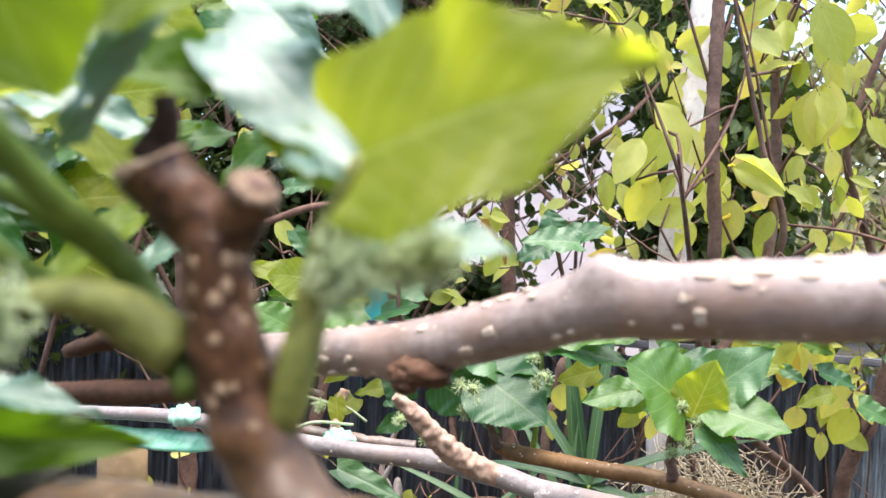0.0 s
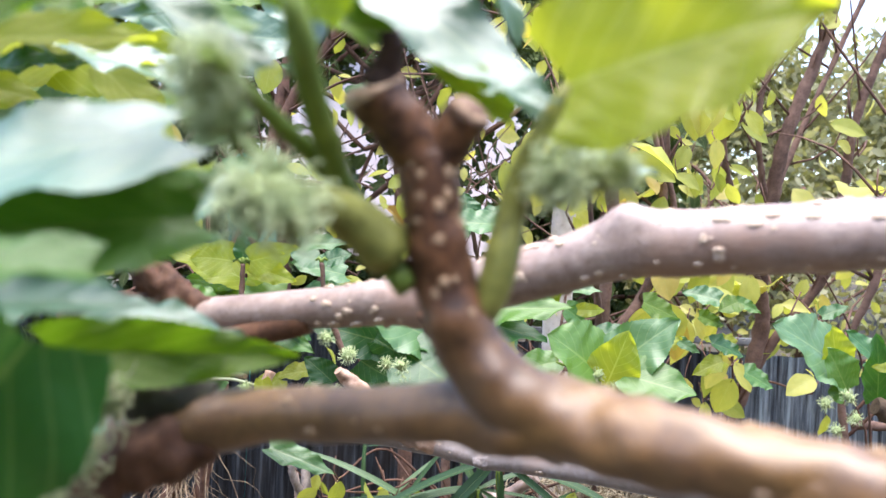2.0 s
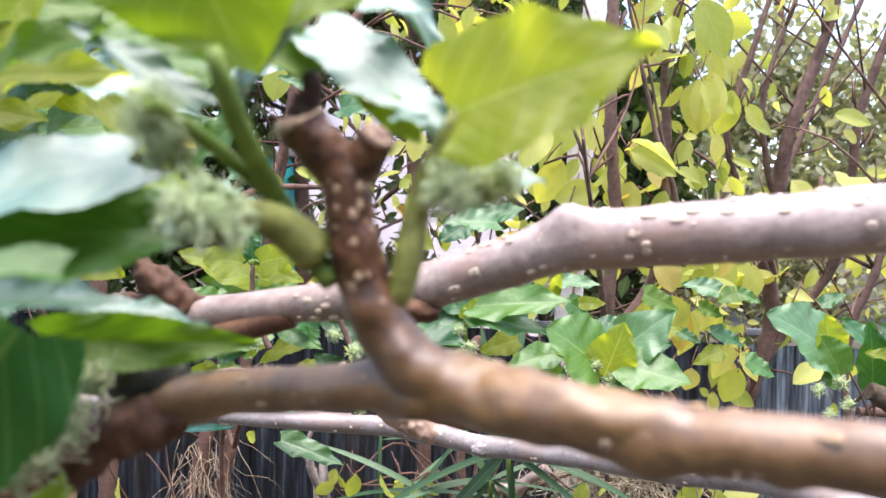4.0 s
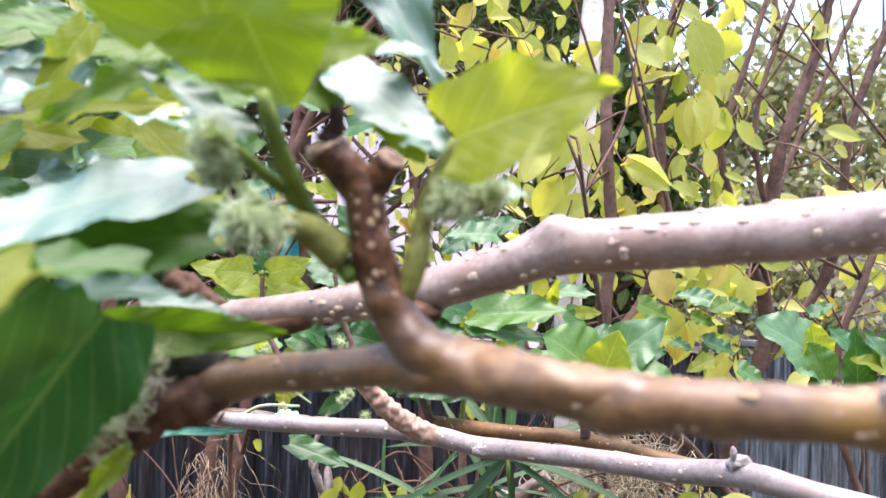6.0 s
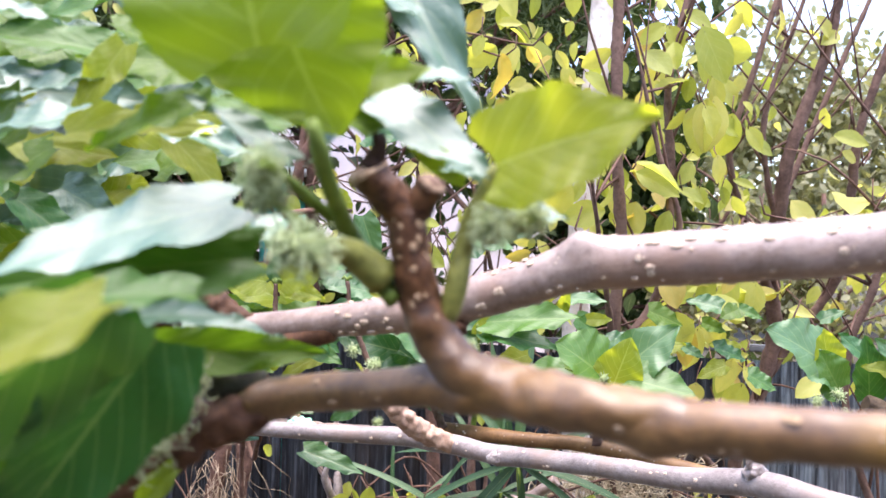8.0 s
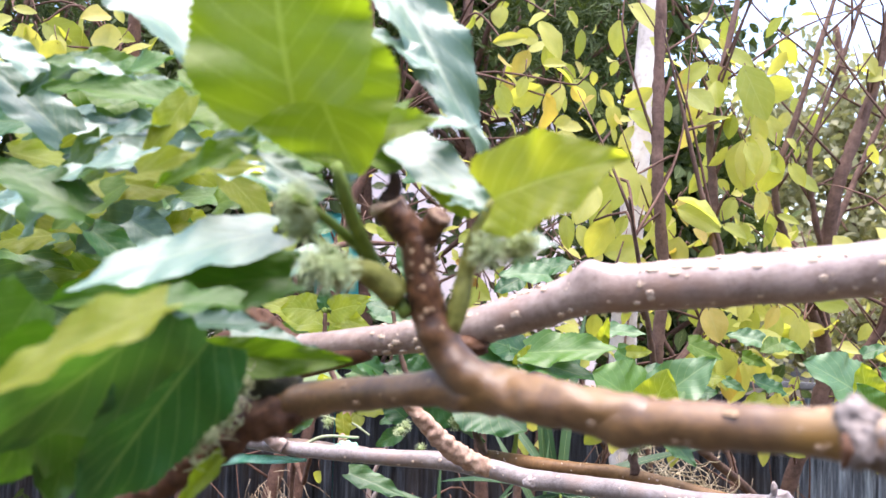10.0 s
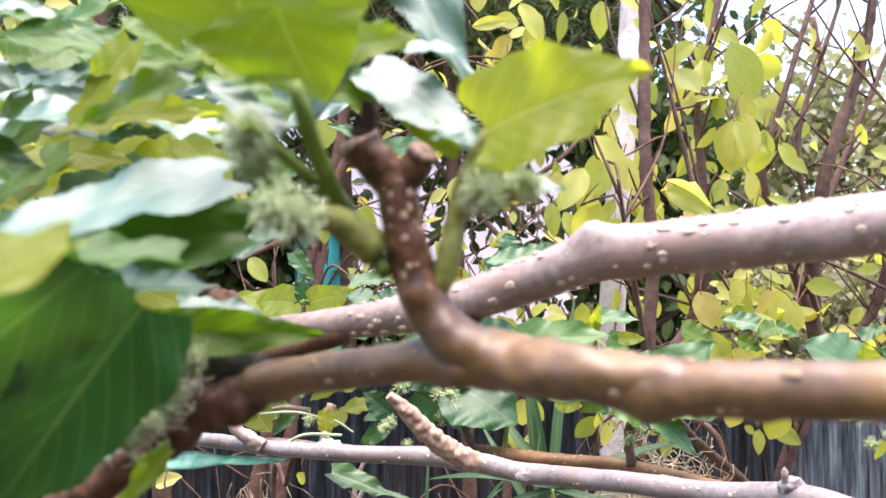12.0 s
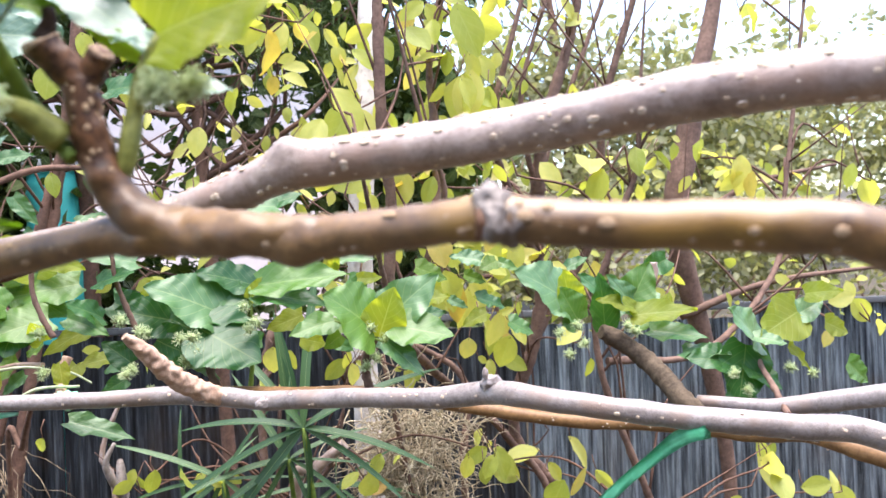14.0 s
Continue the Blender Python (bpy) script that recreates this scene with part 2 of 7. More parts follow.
def tube(line, seg=10, lumps=0.0, lump_scale=60.0, close=True, bumps=()):
    """A bmesh round a line of (position, radius). bumps: (place, reach, height) swellings."""
    bm = bmesh.new()
    rings, up = [], Vector((0.13, 0.21, 0.97))
    n = len(line)
    for i, (p, r) in enumerate(line):
        d = (line[min(i + 1, n - 1)][0] - line[max(i - 1, 0)][0]).normalized()
        side = d.cross(up)
        if side.length < 1e-3:
            side = d.cross(Vector((1, 0, 0)))
        side.normalize()
        up = side.cross(d).normalized()
        ring = []
        for k in range(seg):
            a = 2 * math.pi * k / seg
            way = side * math.cos(a) + up * math.sin(a)
            rr = r
            if lumps:
                rr *= 1 + lumps * noise.noise((p + way * r) * lump_scale)
            q = p + way * rr
            for b, reach, height in bumps:
                g = math.exp(-((q - b).length / reach) ** 2)
                q = q + way * height * g
            ring.append(bm.verts.new(q))
        rings.append(ring)
    for a, b in zip(rings, rings[1:]):
        for k in range(seg):
            bm.faces.new((a[k], a[(k + 1) % seg], b[(k + 1) % seg], b[k]))
    if close:
        bm.faces.new(list(reversed(rings[0])))
        bm.faces.new(rings[-1])
    for f in bm.faces:
        f.smooth = len(f.verts) == 4
    return bm


def limb(points, radii, step=0.004, seg=12, **more):
    """A tube through a few points with a radius at each."""
    sm = smooth_line(points, step)
    # radius follows the nearest place along the points
    pts = [Vector(p) for p in points]
    line = []
    for q in sm:
        best = None
        for i in range(len(pts) - 1):
            ab = pts[i + 1] - pts[i]
            s = max(0.0, min(1.0, (q - pts[i]).dot(ab) / max(ab.length_squared, 1e-12)))
            d = (pts[i] + ab * s - q).length
            if best is None or d < best[0]:
                best = (d, radii[i] + (radii[i + 1] - radii[i]) * s)
        line.append((q, best[1]))
    return tube(line, seg, **more)


def mesh_of(name, bm):
    me = bpy.data.meshes.new(name)
    bm.normal_update()
    bm.to_mesh(me)
    bm.free()
    return me


def part(name, bm, material, parent, label="", kind=""):
    me = mesh_of(name, bm)
    me.materials.append(material)
    ob = new(name, me)
    ob.parent = parent
    return tagged(ob, label=label, kind=kind)


def piece(name, me, parent, m, label=""):
    ob = new(name, me)
    ob.parent = parent
    ob.matrix_basis = m
    return tagged(ob, label=label)


def thing(name, place, label, category, group="", kind=""):
    ob = new(name)
    ob.location = place
    ob.empty_display_size = 0.05
    bpy.context.view_layer.update()
    return tagged(ob, label, category, group, kind)


def outline_mulberry(v):
    """Half width of a heart-shaped toothed leaf, for v from its base to its tip."""
    return 0.96 * (math.sin(math.pi * min(1, v * 0.93 + 0.07) ** 0.68) ** 0.75) * (1 - 0.15 * v)


def outline_oval(v):
    return math.sin(math.pi * (v * 0.985 + 0.008) ** 0.92) ** 0.72


def outline_strap(v):
    return min(1.0, 6 * v + 0.3) * (1 - v ** 4) + 0.01


def leaf_arrays(outline, width, rows, cols, teeth=0, fold=0.15, arch=0.15, wave=0.03, seed=0, lobes=0.0):
    """Verts, faces and uvs of a leaf one long: base at 0, tip along +y, upper side +z."""
    r = random.Random(seed)
    ph, ph2, sway = r.uniform(0, 6), r.uniform(0, 6), r.uniform(-0.10, 0.10)
    verts, uvs, faces = [], [], []
    for i in range(rows + 1):
        v = i / rows
        half = outline(v) * width * 0.5
        back = lobes * max(0.0, 1 - v / 0.25)
        for j in range(-cols, cols + 1):
            u = j / cols
            x = u * half
            y = v - back * abs(u) ** 1.5
            if teeth and abs(j) == cols:
                k = 1 + (0.022 if (i % 2) else -0.020)
                x *= k
                y += 0.005 if (i % 2) else 0.0
            edge = abs(u) ** 1.6
            z = fold * abs(x) - arch * v * v + wave * math.sin(v * 13 + ph + (2 if u > 0 else 0)) * edge
            z += 0.5 * wave * math.sin(v * 27 + ph2 + u * 4) * edge
            if teeth:
                run = (v - abs(u) * 0.375) * 7
                z -= 0.011 * math.exp(-((run - math.floor(run) - 0.5) / 0.15) ** 2) * min(1, 4 * abs(u)) * (1 - v)
                x += sway * v * v
            verts.append((x, y, z))
            uvs.append((0.5 + 0.5 * u, v))
    w = 2 * cols + 1
    for i in range(rows):
        for j in range(w - 1):
            faces.append((i * w + j, i * w + j + 1, (i + 1) * w + j + 1, (i + 1) * w + j))
    return np.array(verts), faces, np.array(uvs)


def leaf_mesh(name, arrays, material):
    verts, faces, uvs = arrays
    me = bpy.data.meshes.new(name)
    me.from_pydata([tuple(v) for v in verts], [], faces)
    lay = me.uv_layers.new(name="UVMap")
    idx = np.array([k for f in faces for k in f])
    lay.data.foreach_set("uv", uvs[idx].ravel())
    me.polygons.foreach_set("use_smooth", [True] * len(faces))
    me.materials.append(material)
    return me


def many_leaves(name, arrays, mats, material, parent, label=""):
    """One mesh of many copies of a leaf, at the given matrices."""
    verts, faces, uvs = arrays
    n, k = len(mats), len(verts)
    hom = np.c_[verts, np.ones(k)]
    allv = np.concatenate([(hom @ np.array(m).T)[:, :3] for m in mats])
    f = np.array(faces)
    allf = np.concatenate([f + i * k for i in range(n)])
    me = bpy.data.meshes.new(name)
    me.from_pydata(allv.tolist(), [], allf.tolist())
    lay = me.uv_layers.new(name="UVMap")
    lay.data.foreach_set("uv", np.tile(uvs[f.ravel()], (n, 1)).ravel())
    me.polygons.foreach_set("use_smooth", [True] * len(allf))
    me.materials.append(material)
    ob = new(name, me)
    ob.parent = parent
    return tagged(ob, label=label, kind="stuff")


def leaf_pose(base, tip, normal, width=1.0, bend=1.0):
    """The pose that lays a leaf from base to tip with its upper side towards normal. width: beside its own."""
    base, tip = Vector(base), Vector(tip)
    y = tip - base
    length = y.length
    y.normalize()
    x = y.cross(Vector(normal))
    if x.length < 1e-4:
        x = y.cross(Vector((0.3, 1, 0.2)))
    x.normalize()
    z = x.cross(y)
    m = Matrix((x * length * width, y * length, z * length * bend)).transposed().to_4x4()
    m.translation = base
    return m


def wander(r, amount):
    return Vector((r.gauss(0, 1), r.gauss(0, 1), r.gauss(0, 1))) * amount


# ---- the ground, the land behind and the fence ----
def build_ground():
    bm = bmesh.new()
    xs = [-90, -40, -15, -6, -3, -1.5, 0, 1.5, 3, 6, 9, 15, 25, 45, 90]
    ys = [-60, -25, -8, -3, -1, 0, 1, 2, 2.6, 3.2, 4, 5, 6.5, 9, 12, 16, 22, 32, 50, 90]
    grid = []
    for y in ys:
        row = []
        for x in xs:
            rise = 0.0 if y < 2.7 else 1.05 * min(1, (y - 2.7) / 2.0) + max(0, y - 6) * 0.06
            row.append(bm.verts.new((x, y, GROUND + rise + 0.06 * noise.noise((x * 0.4, y * 0.4, 0)))))
        grid.append(row)
    for a, b in zip(grid, grid[1:]):
        for i in range(len(xs) - 1):
            bm.faces.new((a[i], a[i + 1], b[i + 1], b[i]))
    soil = plain_material("soil", (0.025, 0.024, 0.012), (0.075, 0.055, 0.034), 3.0, 0.95, 0.6)
    me = mesh_of("ground", bm)
    me.materials.append(soil)
    tagged(new("ground", me), "dark garden soil with moss and leaf litter", "ground", kind="structure")


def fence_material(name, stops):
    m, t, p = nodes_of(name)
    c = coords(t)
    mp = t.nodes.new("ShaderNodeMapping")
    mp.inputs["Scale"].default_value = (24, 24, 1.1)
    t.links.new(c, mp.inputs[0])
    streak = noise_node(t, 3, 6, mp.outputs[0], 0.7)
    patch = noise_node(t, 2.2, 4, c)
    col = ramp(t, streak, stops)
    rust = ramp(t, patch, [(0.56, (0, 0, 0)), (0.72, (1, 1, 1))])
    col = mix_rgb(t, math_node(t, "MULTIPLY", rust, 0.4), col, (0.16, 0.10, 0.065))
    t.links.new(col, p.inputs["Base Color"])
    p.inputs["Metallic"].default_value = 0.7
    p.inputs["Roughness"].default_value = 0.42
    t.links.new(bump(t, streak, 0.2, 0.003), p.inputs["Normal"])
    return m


FENCE_Y, FENCE_TOP, PITCH = 2.65, 1.31, 0.076


def build_fence():
    # Left sheets get darker zinc: foliage shade, with some dirt, put into the colour.
    shaded_zinc = fence_material("shaded_zinc", [(0.34, (0.010, 0.010, 0.011)), (0.54, (0.050, 0.054, 0.062)), (0.76, (0.20, 0.225, 0.26))])
    lit_zinc = fence_material("lit_zinc", [(0.36, (0.022, 0.025, 0.030)), (0.5, (0.15, 0.175, 0.20)), (0.63, (0.38, 0.44, 0.48))])
    timber = plain_material("weathered_timber", (0.16, 0.11, 0.08), (0.32, 0.25, 0.19), 14, 0.9, 0.5)
    fence = thing("fence", (0.9, FENCE_Y, GROUND), "weathered blue-grey corrugated iron fence standing on the soil", "fence")
    fence.rotation_euler = (0, radians(1.5), radians(-9))
    bm = bmesh.new()
    cols, w = 10 * 8, 10 * PITCH
    for side in (0.0, 0.0012):
        low, high = [], []
        for i in range(cols + 1):
            x = w * i / cols
            y = 0.011 * math.sin(2 * math.pi * x / PITCH) + side
            low.append(bm.verts.new((x, y, 0)))
            high.append(bm.verts.new((x, y, FENCE_TOP - GROUND)))
        for i in range(cols):
            q = (low[i], low[i + 1], high[i + 1], high[i])
            bm.faces.new(q if side == 0 else tuple(reversed(q)))
    for f in bm.faces:
        f.smooth = True
    shaded_sheet = mesh_of("sheet", bm)
    lit_sheet = shaded_sheet.copy()
    shaded_sheet.materials.append(shaded_zinc)
    lit_sheet.materials.append(lit_zinc)
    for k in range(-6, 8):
        piece("sheet", lit_sheet if k >= 0 else shaded_sheet, fence, pose(k * w + 0.1, 0.003 * (k % 2), rng.uniform(-0.03, 0.012), 0, rng.uniform(-0.3, 0.3), 0))
    bm = bmesh.new()
    bmesh.ops.create_cube(bm, size=1, matrix=Matrix.Translation((0.4, 0.045, FENCE_TOP - GROUND - 0.12)) @ Matrix.Diagonal((10.2, 0.045, 0.07, 1)))
    bmesh.ops.bevel(bm, geom=bm.edges[:], offset=0.004, segments=1, affect="EDGES")
    part("rail", bm, timber, fence, "weathered timber rail")
    bm = bmesh.new()
    bmesh.ops.create_cube(bm, size=1, matrix=Matrix.Translation((0.87, 0.0, FENCE_TOP - GROUND + 0.012)) @ Matrix.Diagonal((10.6, 0.040, 0.022, 1)))
    bmesh.ops.bevel(bm, geom=bm.edges[:], offset=0.005, segments=2, affect="EDGES")
    part("capping", bm, plain_material("capping", (0.05, 0.05, 0.052), (0.13, 0.13, 0.13), 8, 0.6), fence, "dull grey metal capping strip")
    for k in range(-2, 3):
        bm = bmesh.new()
        bmesh.ops.create_cube(bm, size=1, matrix=Matrix.Translation((k * 2.28 + 0.5, 0.11, 0.72)) @ Matrix.Diagonal((0.09, 0.07, 1.46, 1)))
        bmesh.ops.bevel(bm, geom=bm.edges[:], offset=0.006, segments=1, affect="EDGES")
        part("post", bm, timber, fence, "weathered timber post")


build_ground()
build_fence()


def build_sky_block():
    """A plain unseen wall, added behind the eye to block low sky light."""
    bm = bmesh.new()
    bmesh.ops.create_cube(bm, size=1, matrix=Matrix.Translation((0, -3.0, 1.4)) @ Matrix.Diagonal((20, 0.2, 3.3, 1)))
    bmesh.ops.bevel(bm, geom=bm.edges[:], offset=0.01, segments=1, affect="EDGES")
    me = mesh_of("wall_sky_block", bm)
    me.materials.append(plain_material("wall_coat", (0.06, 0.045, 0.032), (0.12, 0.09, 0.065), 5, 0.9, 0.4))
    tagged(new("wall_sky_block", me), "unseen plain dark brown wall added behind the eye to block sky light", "wall", kind="structure")


build_sky_block()


# ---- the mulberry in front ----
mulberry = thing("mulberry_tree", (0.8, 0.3, GROUND), "pruned mulberry tree with bare speckled limbs and fresh leafy shoots", "tree")


def under(ob, parent):
    ob.matrix_parent_inverse = Matrix.Translation(-Vector(parent.matrix_world.translation))
    return ob


def tree_part(name, bm, material, label="", parent=None):
    return under(part(name, bm, material, parent or mulberry, label), mulberry)


def lenticel_mesh(material):
    bm = bmesh.new()
    bmesh.ops.create_icosphere(bm, subdivisions=2, radius=1.0)
    for v in bm.verts:
        x, y, z = v.co
        dip = 0.55 * math.exp(-(y / 0.28) ** 2) * (z > 0)
        v.co = (x, y * 0.75, z * 0.55 - dip * 0.5)
    for f in bm.faces:
        f.smooth = True
    me = mesh_of("lenticel", bm)
    me.materials.append(material)
    return me


LENT, LENT_TAN = lenticel_mesh(LENTICEL), lenticel_mesh(LENTICEL_TAN)


def lenticels(branch, points, radii, count, size, seed, side=-1.0, spot=None):
    """Pale corky spots over the face of a limb."""
    r = random.Random(seed)
    pts = [Vector(p) for p in smooth_line(points, 0.002)]
    ref = [Vector(p) for p in points]
    for _ in range(count):
        i = r.randrange(1, len(pts) - 2)
        p, d = pts[i], (pts[i + 1] - pts[i - 1]).normalized()
        near = min(range(len(ref)), key=lambda k: (ref[k] - p).length)
        rad = radii[near]
        if near + 1 < len(ref):
            ab = ref[near + 1] - ref[near]
            s = max(0, min(1, (p - ref[near]).dot(ab) / ab.length_squared))
            rad += (radii[near + 1] - rad) * s
        a = r.uniform(-1.9, 1.9)
        y = Vector((0, side, 0))
        front = (y - d * y.dot(d)).normalized()
        out = (front * math.cos(a) + d.cross(front) * math.sin(a)).normalized()
        s = size * r.choice((0.4, 0.55, 0.7, 0.85, 1.0, 1.2))
        z = out
        x = d
        yy = z.cross(x)
        m = Matrix((x * s * r.uniform(0.8, 1.3), yy * s, z * s * 0.75)).transposed().to_4x4()
        m.translation = p + out * rad * 1.0
        piece("lenticel", spot or LENT, branch, m)


FRONT = [(-0.0330, 0.2800, 1.5560), (-0.0160, 0.2735, 1.5590), (0.0066, 0.2657, 1.5637), (0.0340, 0.2473, 1.5680), (0.0522, 0.2385, 1.5702), (0.0716, 0.2309, 1.5692), (0.0902, 0.2170, 1.5672), (0.1132, 0.2031, 1.5644),
         (0.1327, 0.1882, 1.5655), (0.1600, 0.1672, 1.5661), (0.1936, 0.1495, 1.5620), (0.2314, 0.1351, 1.5592), (0.2644, 0.1223, 1.5505), (0.36, 0.135, 1.50), (0.62, 0.24, 1.40), (0.80, 0.30, 1.25)]
FRONT_R = [0.0070, 0.0078, 0.0064, 0.0060, 0.0070, 0.0081, 0.0073, 0.0071, 0.0066, 0.0067, 0.0069, 0.0076, 0.0082, 0.0095, 0.016, 0.02]
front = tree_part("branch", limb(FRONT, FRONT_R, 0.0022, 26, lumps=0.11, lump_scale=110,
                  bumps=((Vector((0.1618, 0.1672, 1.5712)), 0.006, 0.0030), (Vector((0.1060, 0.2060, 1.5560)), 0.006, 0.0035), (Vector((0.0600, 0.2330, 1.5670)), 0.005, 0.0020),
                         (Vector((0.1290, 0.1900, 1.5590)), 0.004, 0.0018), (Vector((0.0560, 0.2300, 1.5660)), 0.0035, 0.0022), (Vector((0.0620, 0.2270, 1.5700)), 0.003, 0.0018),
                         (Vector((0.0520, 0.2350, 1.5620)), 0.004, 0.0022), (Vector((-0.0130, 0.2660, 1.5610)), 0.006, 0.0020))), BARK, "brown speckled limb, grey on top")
lenticels(front, FRONT[4:14], FRONT_R[4:14], 64, 0.0018, 3, spot=LENT_TAN)
lenticels(front, FRONT[1:5], FRONT_R[1:5], 14, 0.0014, 4, spot=LENT_TAN)
STEM = [(0.0403, 0.2332, 1.6225), (0.0415, 0.2332, 1.6120), (0.0430, 0.2338, 1.6040), (0.0449, 0.2345, 1.5960), (0.0475, 0.2352, 1.5885), (0.0514, 0.2357, 1.5818), (0.0582, 0.2332, 1.5742), (0.0716, 0.2297, 1.5696), (0.0902, 0.2163, 1.5674), (0.1132, 0.2031, 1.5644), (0.1327, 0.1882, 1.5655)]
STEM_R = [0.0060, 0.0058, 0.0060, 0.0063, 0.0069, 0.0074, 0.0082, 0.0087, 0.0078, 0.0073, 0.0058]
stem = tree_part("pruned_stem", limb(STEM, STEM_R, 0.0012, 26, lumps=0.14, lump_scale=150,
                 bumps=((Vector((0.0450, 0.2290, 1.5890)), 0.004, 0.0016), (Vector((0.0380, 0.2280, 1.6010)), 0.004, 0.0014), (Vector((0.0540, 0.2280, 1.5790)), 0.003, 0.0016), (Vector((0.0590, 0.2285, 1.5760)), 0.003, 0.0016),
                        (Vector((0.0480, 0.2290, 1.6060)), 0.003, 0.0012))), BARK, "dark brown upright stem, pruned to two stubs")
lenticels(stem, STEM[:6], STEM_R[:6], 52, 0.0012, 13, spot=LENT_TAN)

BACK = [(-0.0600, 0.4637, 1.5680), (0.0000, 0.4382, 1.5756), (0.0500, 0.4111, 1.5830), (0.0900, 0.3899, 1.5952), (0.1200, 0.3703, 1.6050), (0.1500, 0.3554, 1.6073), (0.2000, 0.3318, 1.6113), (0.2500, 0.2984, 1.6162),
        (0.3000, 0.2592, 1.6213), (0.3600, 0.2233, 1.6222), (0.4300, 0.1912, 1.6230), (0.56, 0.19, 1.60), (0.70, 0.24, 1.46), (0.80, 0.30, 1.22)]
BACK_R = [0.0090, 0.0090, 0.0104, 0.0108, 0.0118, 0.0118, 0.0123, 0.0120, 0.0126, 0.0129, 0.0125, 0.014, 0.018, 0.022]
back = tree_part("branch", limb(BACK, BACK_R, 0.0035, 26, lumps=0.06, lump_scale=70,
                 bumps=((Vector((0.1120, 0.3650, 1.6210)), 0.008, 0.0080), (Vector((0.1180, 0.3620, 1.6180)), 0.006, 0.0030), (Vector((0.2020, 0.3200, 1.6070)), 0.009, 0.0022), (Vector((0.0430, 0.4100, 1.5720)), 0.006, 0.003),
                        (Vector((-0.0579, 0.4530, 1.5700)), 0.008, 0.003))), BARK_PALE, "pinkish grey limb with pale corky spots")
lenticels(back, BACK[1:11], BACK_R[1:11], 250, 0.0021, 5)

LOW = [(-0.4407, 1.0212, 1.4187), (-0.2902, 0.9896, 1.4243), (-0.1606, 0.9369, 1.4194), (-0.0628, 0.9052, 1.4175), (0.0114, 0.8841, 1.4181), (0.0653, 0.8524, 1.4164), (0.1128, 0.8208, 1.4126), (0.1991, 0.7470, 1.4182), (0.2626, 0.6942, 1.4197), (0.3086, 0.6520, 1.4266),
       (0.3540, 0.5992, 1.4218), (0.4388, 0.5623, 1.4067), (0.5232, 0.5307, 1.3953), (0.5916, 0.5043, 1.3835), (0.66, 0.42, 1.33), (0.80, 0.30, 1.0)]
LOW_R = [0.007, 0.008, 0.0085, 0.0088, 0.0098, 0.0105, 0.0095, 0.0096, 0.0098, 0.0112, 0.0098, 0.010, 0.0108, 0.011, 0.014, 0.02]
low = tree_part("branch", limb(LOW, LOW_R, 0.006, 16, lumps=0.09, lump_scale=55,
                bumps=((Vector((0.3011, 0.6414, 1.4423)), 0.007, 0.008), (Vector((0.1121, 0.8103, 1.4091)), 0.008, 0.004), (Vector((0.1990, 0.7417, 1.4334)), 0.004, 0.007))), BARK_LOW,
                "low pale grey limb below the others")
lenticels(low, LOW[2:14], LOW_R[2:14], 80, 0.0020, 7)

FORK = [(0.0737, 0.8500, 1.4145), (0.0428, 0.8420, 1.4289), (0.0188, 0.8300, 1.4482), (0.0013, 0.8200, 1.4691), (-0.0118, 0.8120, 1.4839), (-0.0198, 0.8080, 1.4916)]
scale_rng = random.Random(77)
fork_scales = []
for p in scale_rng.choices(smooth_line(FORK, 0.001)[20:], k=40):
    way = Vector((scale_rng.uniform(-1, 1), -1.0, scale_rng.uniform(-0.8, 1))).normalized()
    fork_scales.append((Vector(p) + way * 0.0095, scale_rng.choice((0.0018, 0.0026, 0.0036)), scale_rng.uniform(-0.0016, 0.0028)))
fork = tree_part("twig", limb(FORK, [0.0088, 0.0108, 0.0104, 0.0094, 0.0068, 0.0040], 0.0009, 36, lumps=0.24, lump_scale=150, bumps=fork_scales), BARK_TAN, "short rough orange-tan side twig with blunt buds")
for base, way, size in (((-0.0091, 0.8040, 1.4700), (-0.4, -0.9, 0.1), 0.0056), ((-0.0173, 0.8030, 1.4902), (-0.8, -0.5, 0.3), 0.0044), ((0.0043, 0.8040, 1.4657), (-0.5, -0.7, -0.4), 0.0050), ((0.0305, 0.8200, 1.4493), (0.4, -0.7, 0.7), 0.0048), ((0.0134, 0.8180, 1.4429), (-0.3, -0.8, -0.5), 0.0046), ((-0.0016, 0.8060, 1.4815), (0.6, -0.6, 0.5), 0.0042)):
    base, way = Vector(base), Vector(way).normalized()
    tree_part("bud", limb([base - way * 0.004, base, base + way * 0.0035], [size, size * 1.05, size * 0.6], 0.0012, 14, lumps=0.3, lump_scale=330), BARK_TAN, "blunt pale tan bud", fork)
BROWN = [(0.0560, 1.0700, 1.3935), (0.0755, 1.0635, 1.3870), (0.1760, 1.0212, 1.3825), (0.2557, 0.9896, 1.3785), (0.4714, 0.8946, 1.3391), (0.5522, 0.8314, 1.3378), (0.6165, 0.7258, 1.3396), (0.6498, 0.6203, 1.3449), (0.75, 0.42, 1.25), (0.80, 0.30, 0.8)]
brown = tree_part("branch", limb(BROWN, [0.0060, 0.0095, 0.0090, 0.0088, 0.0082, 0.0082, 0.009, 0.009, 0.013, 0.02], 0.008, 14, lumps=0.12, lump_scale=60), BARK_ORANGE, "orange-brown limb behind the low one")
lenticels(brown, BROWN[1:8], [0.0095, 0.0090, 0.0088, 0.0082, 0.0082, 0.009, 0.009], 80, 0.0015, 9)
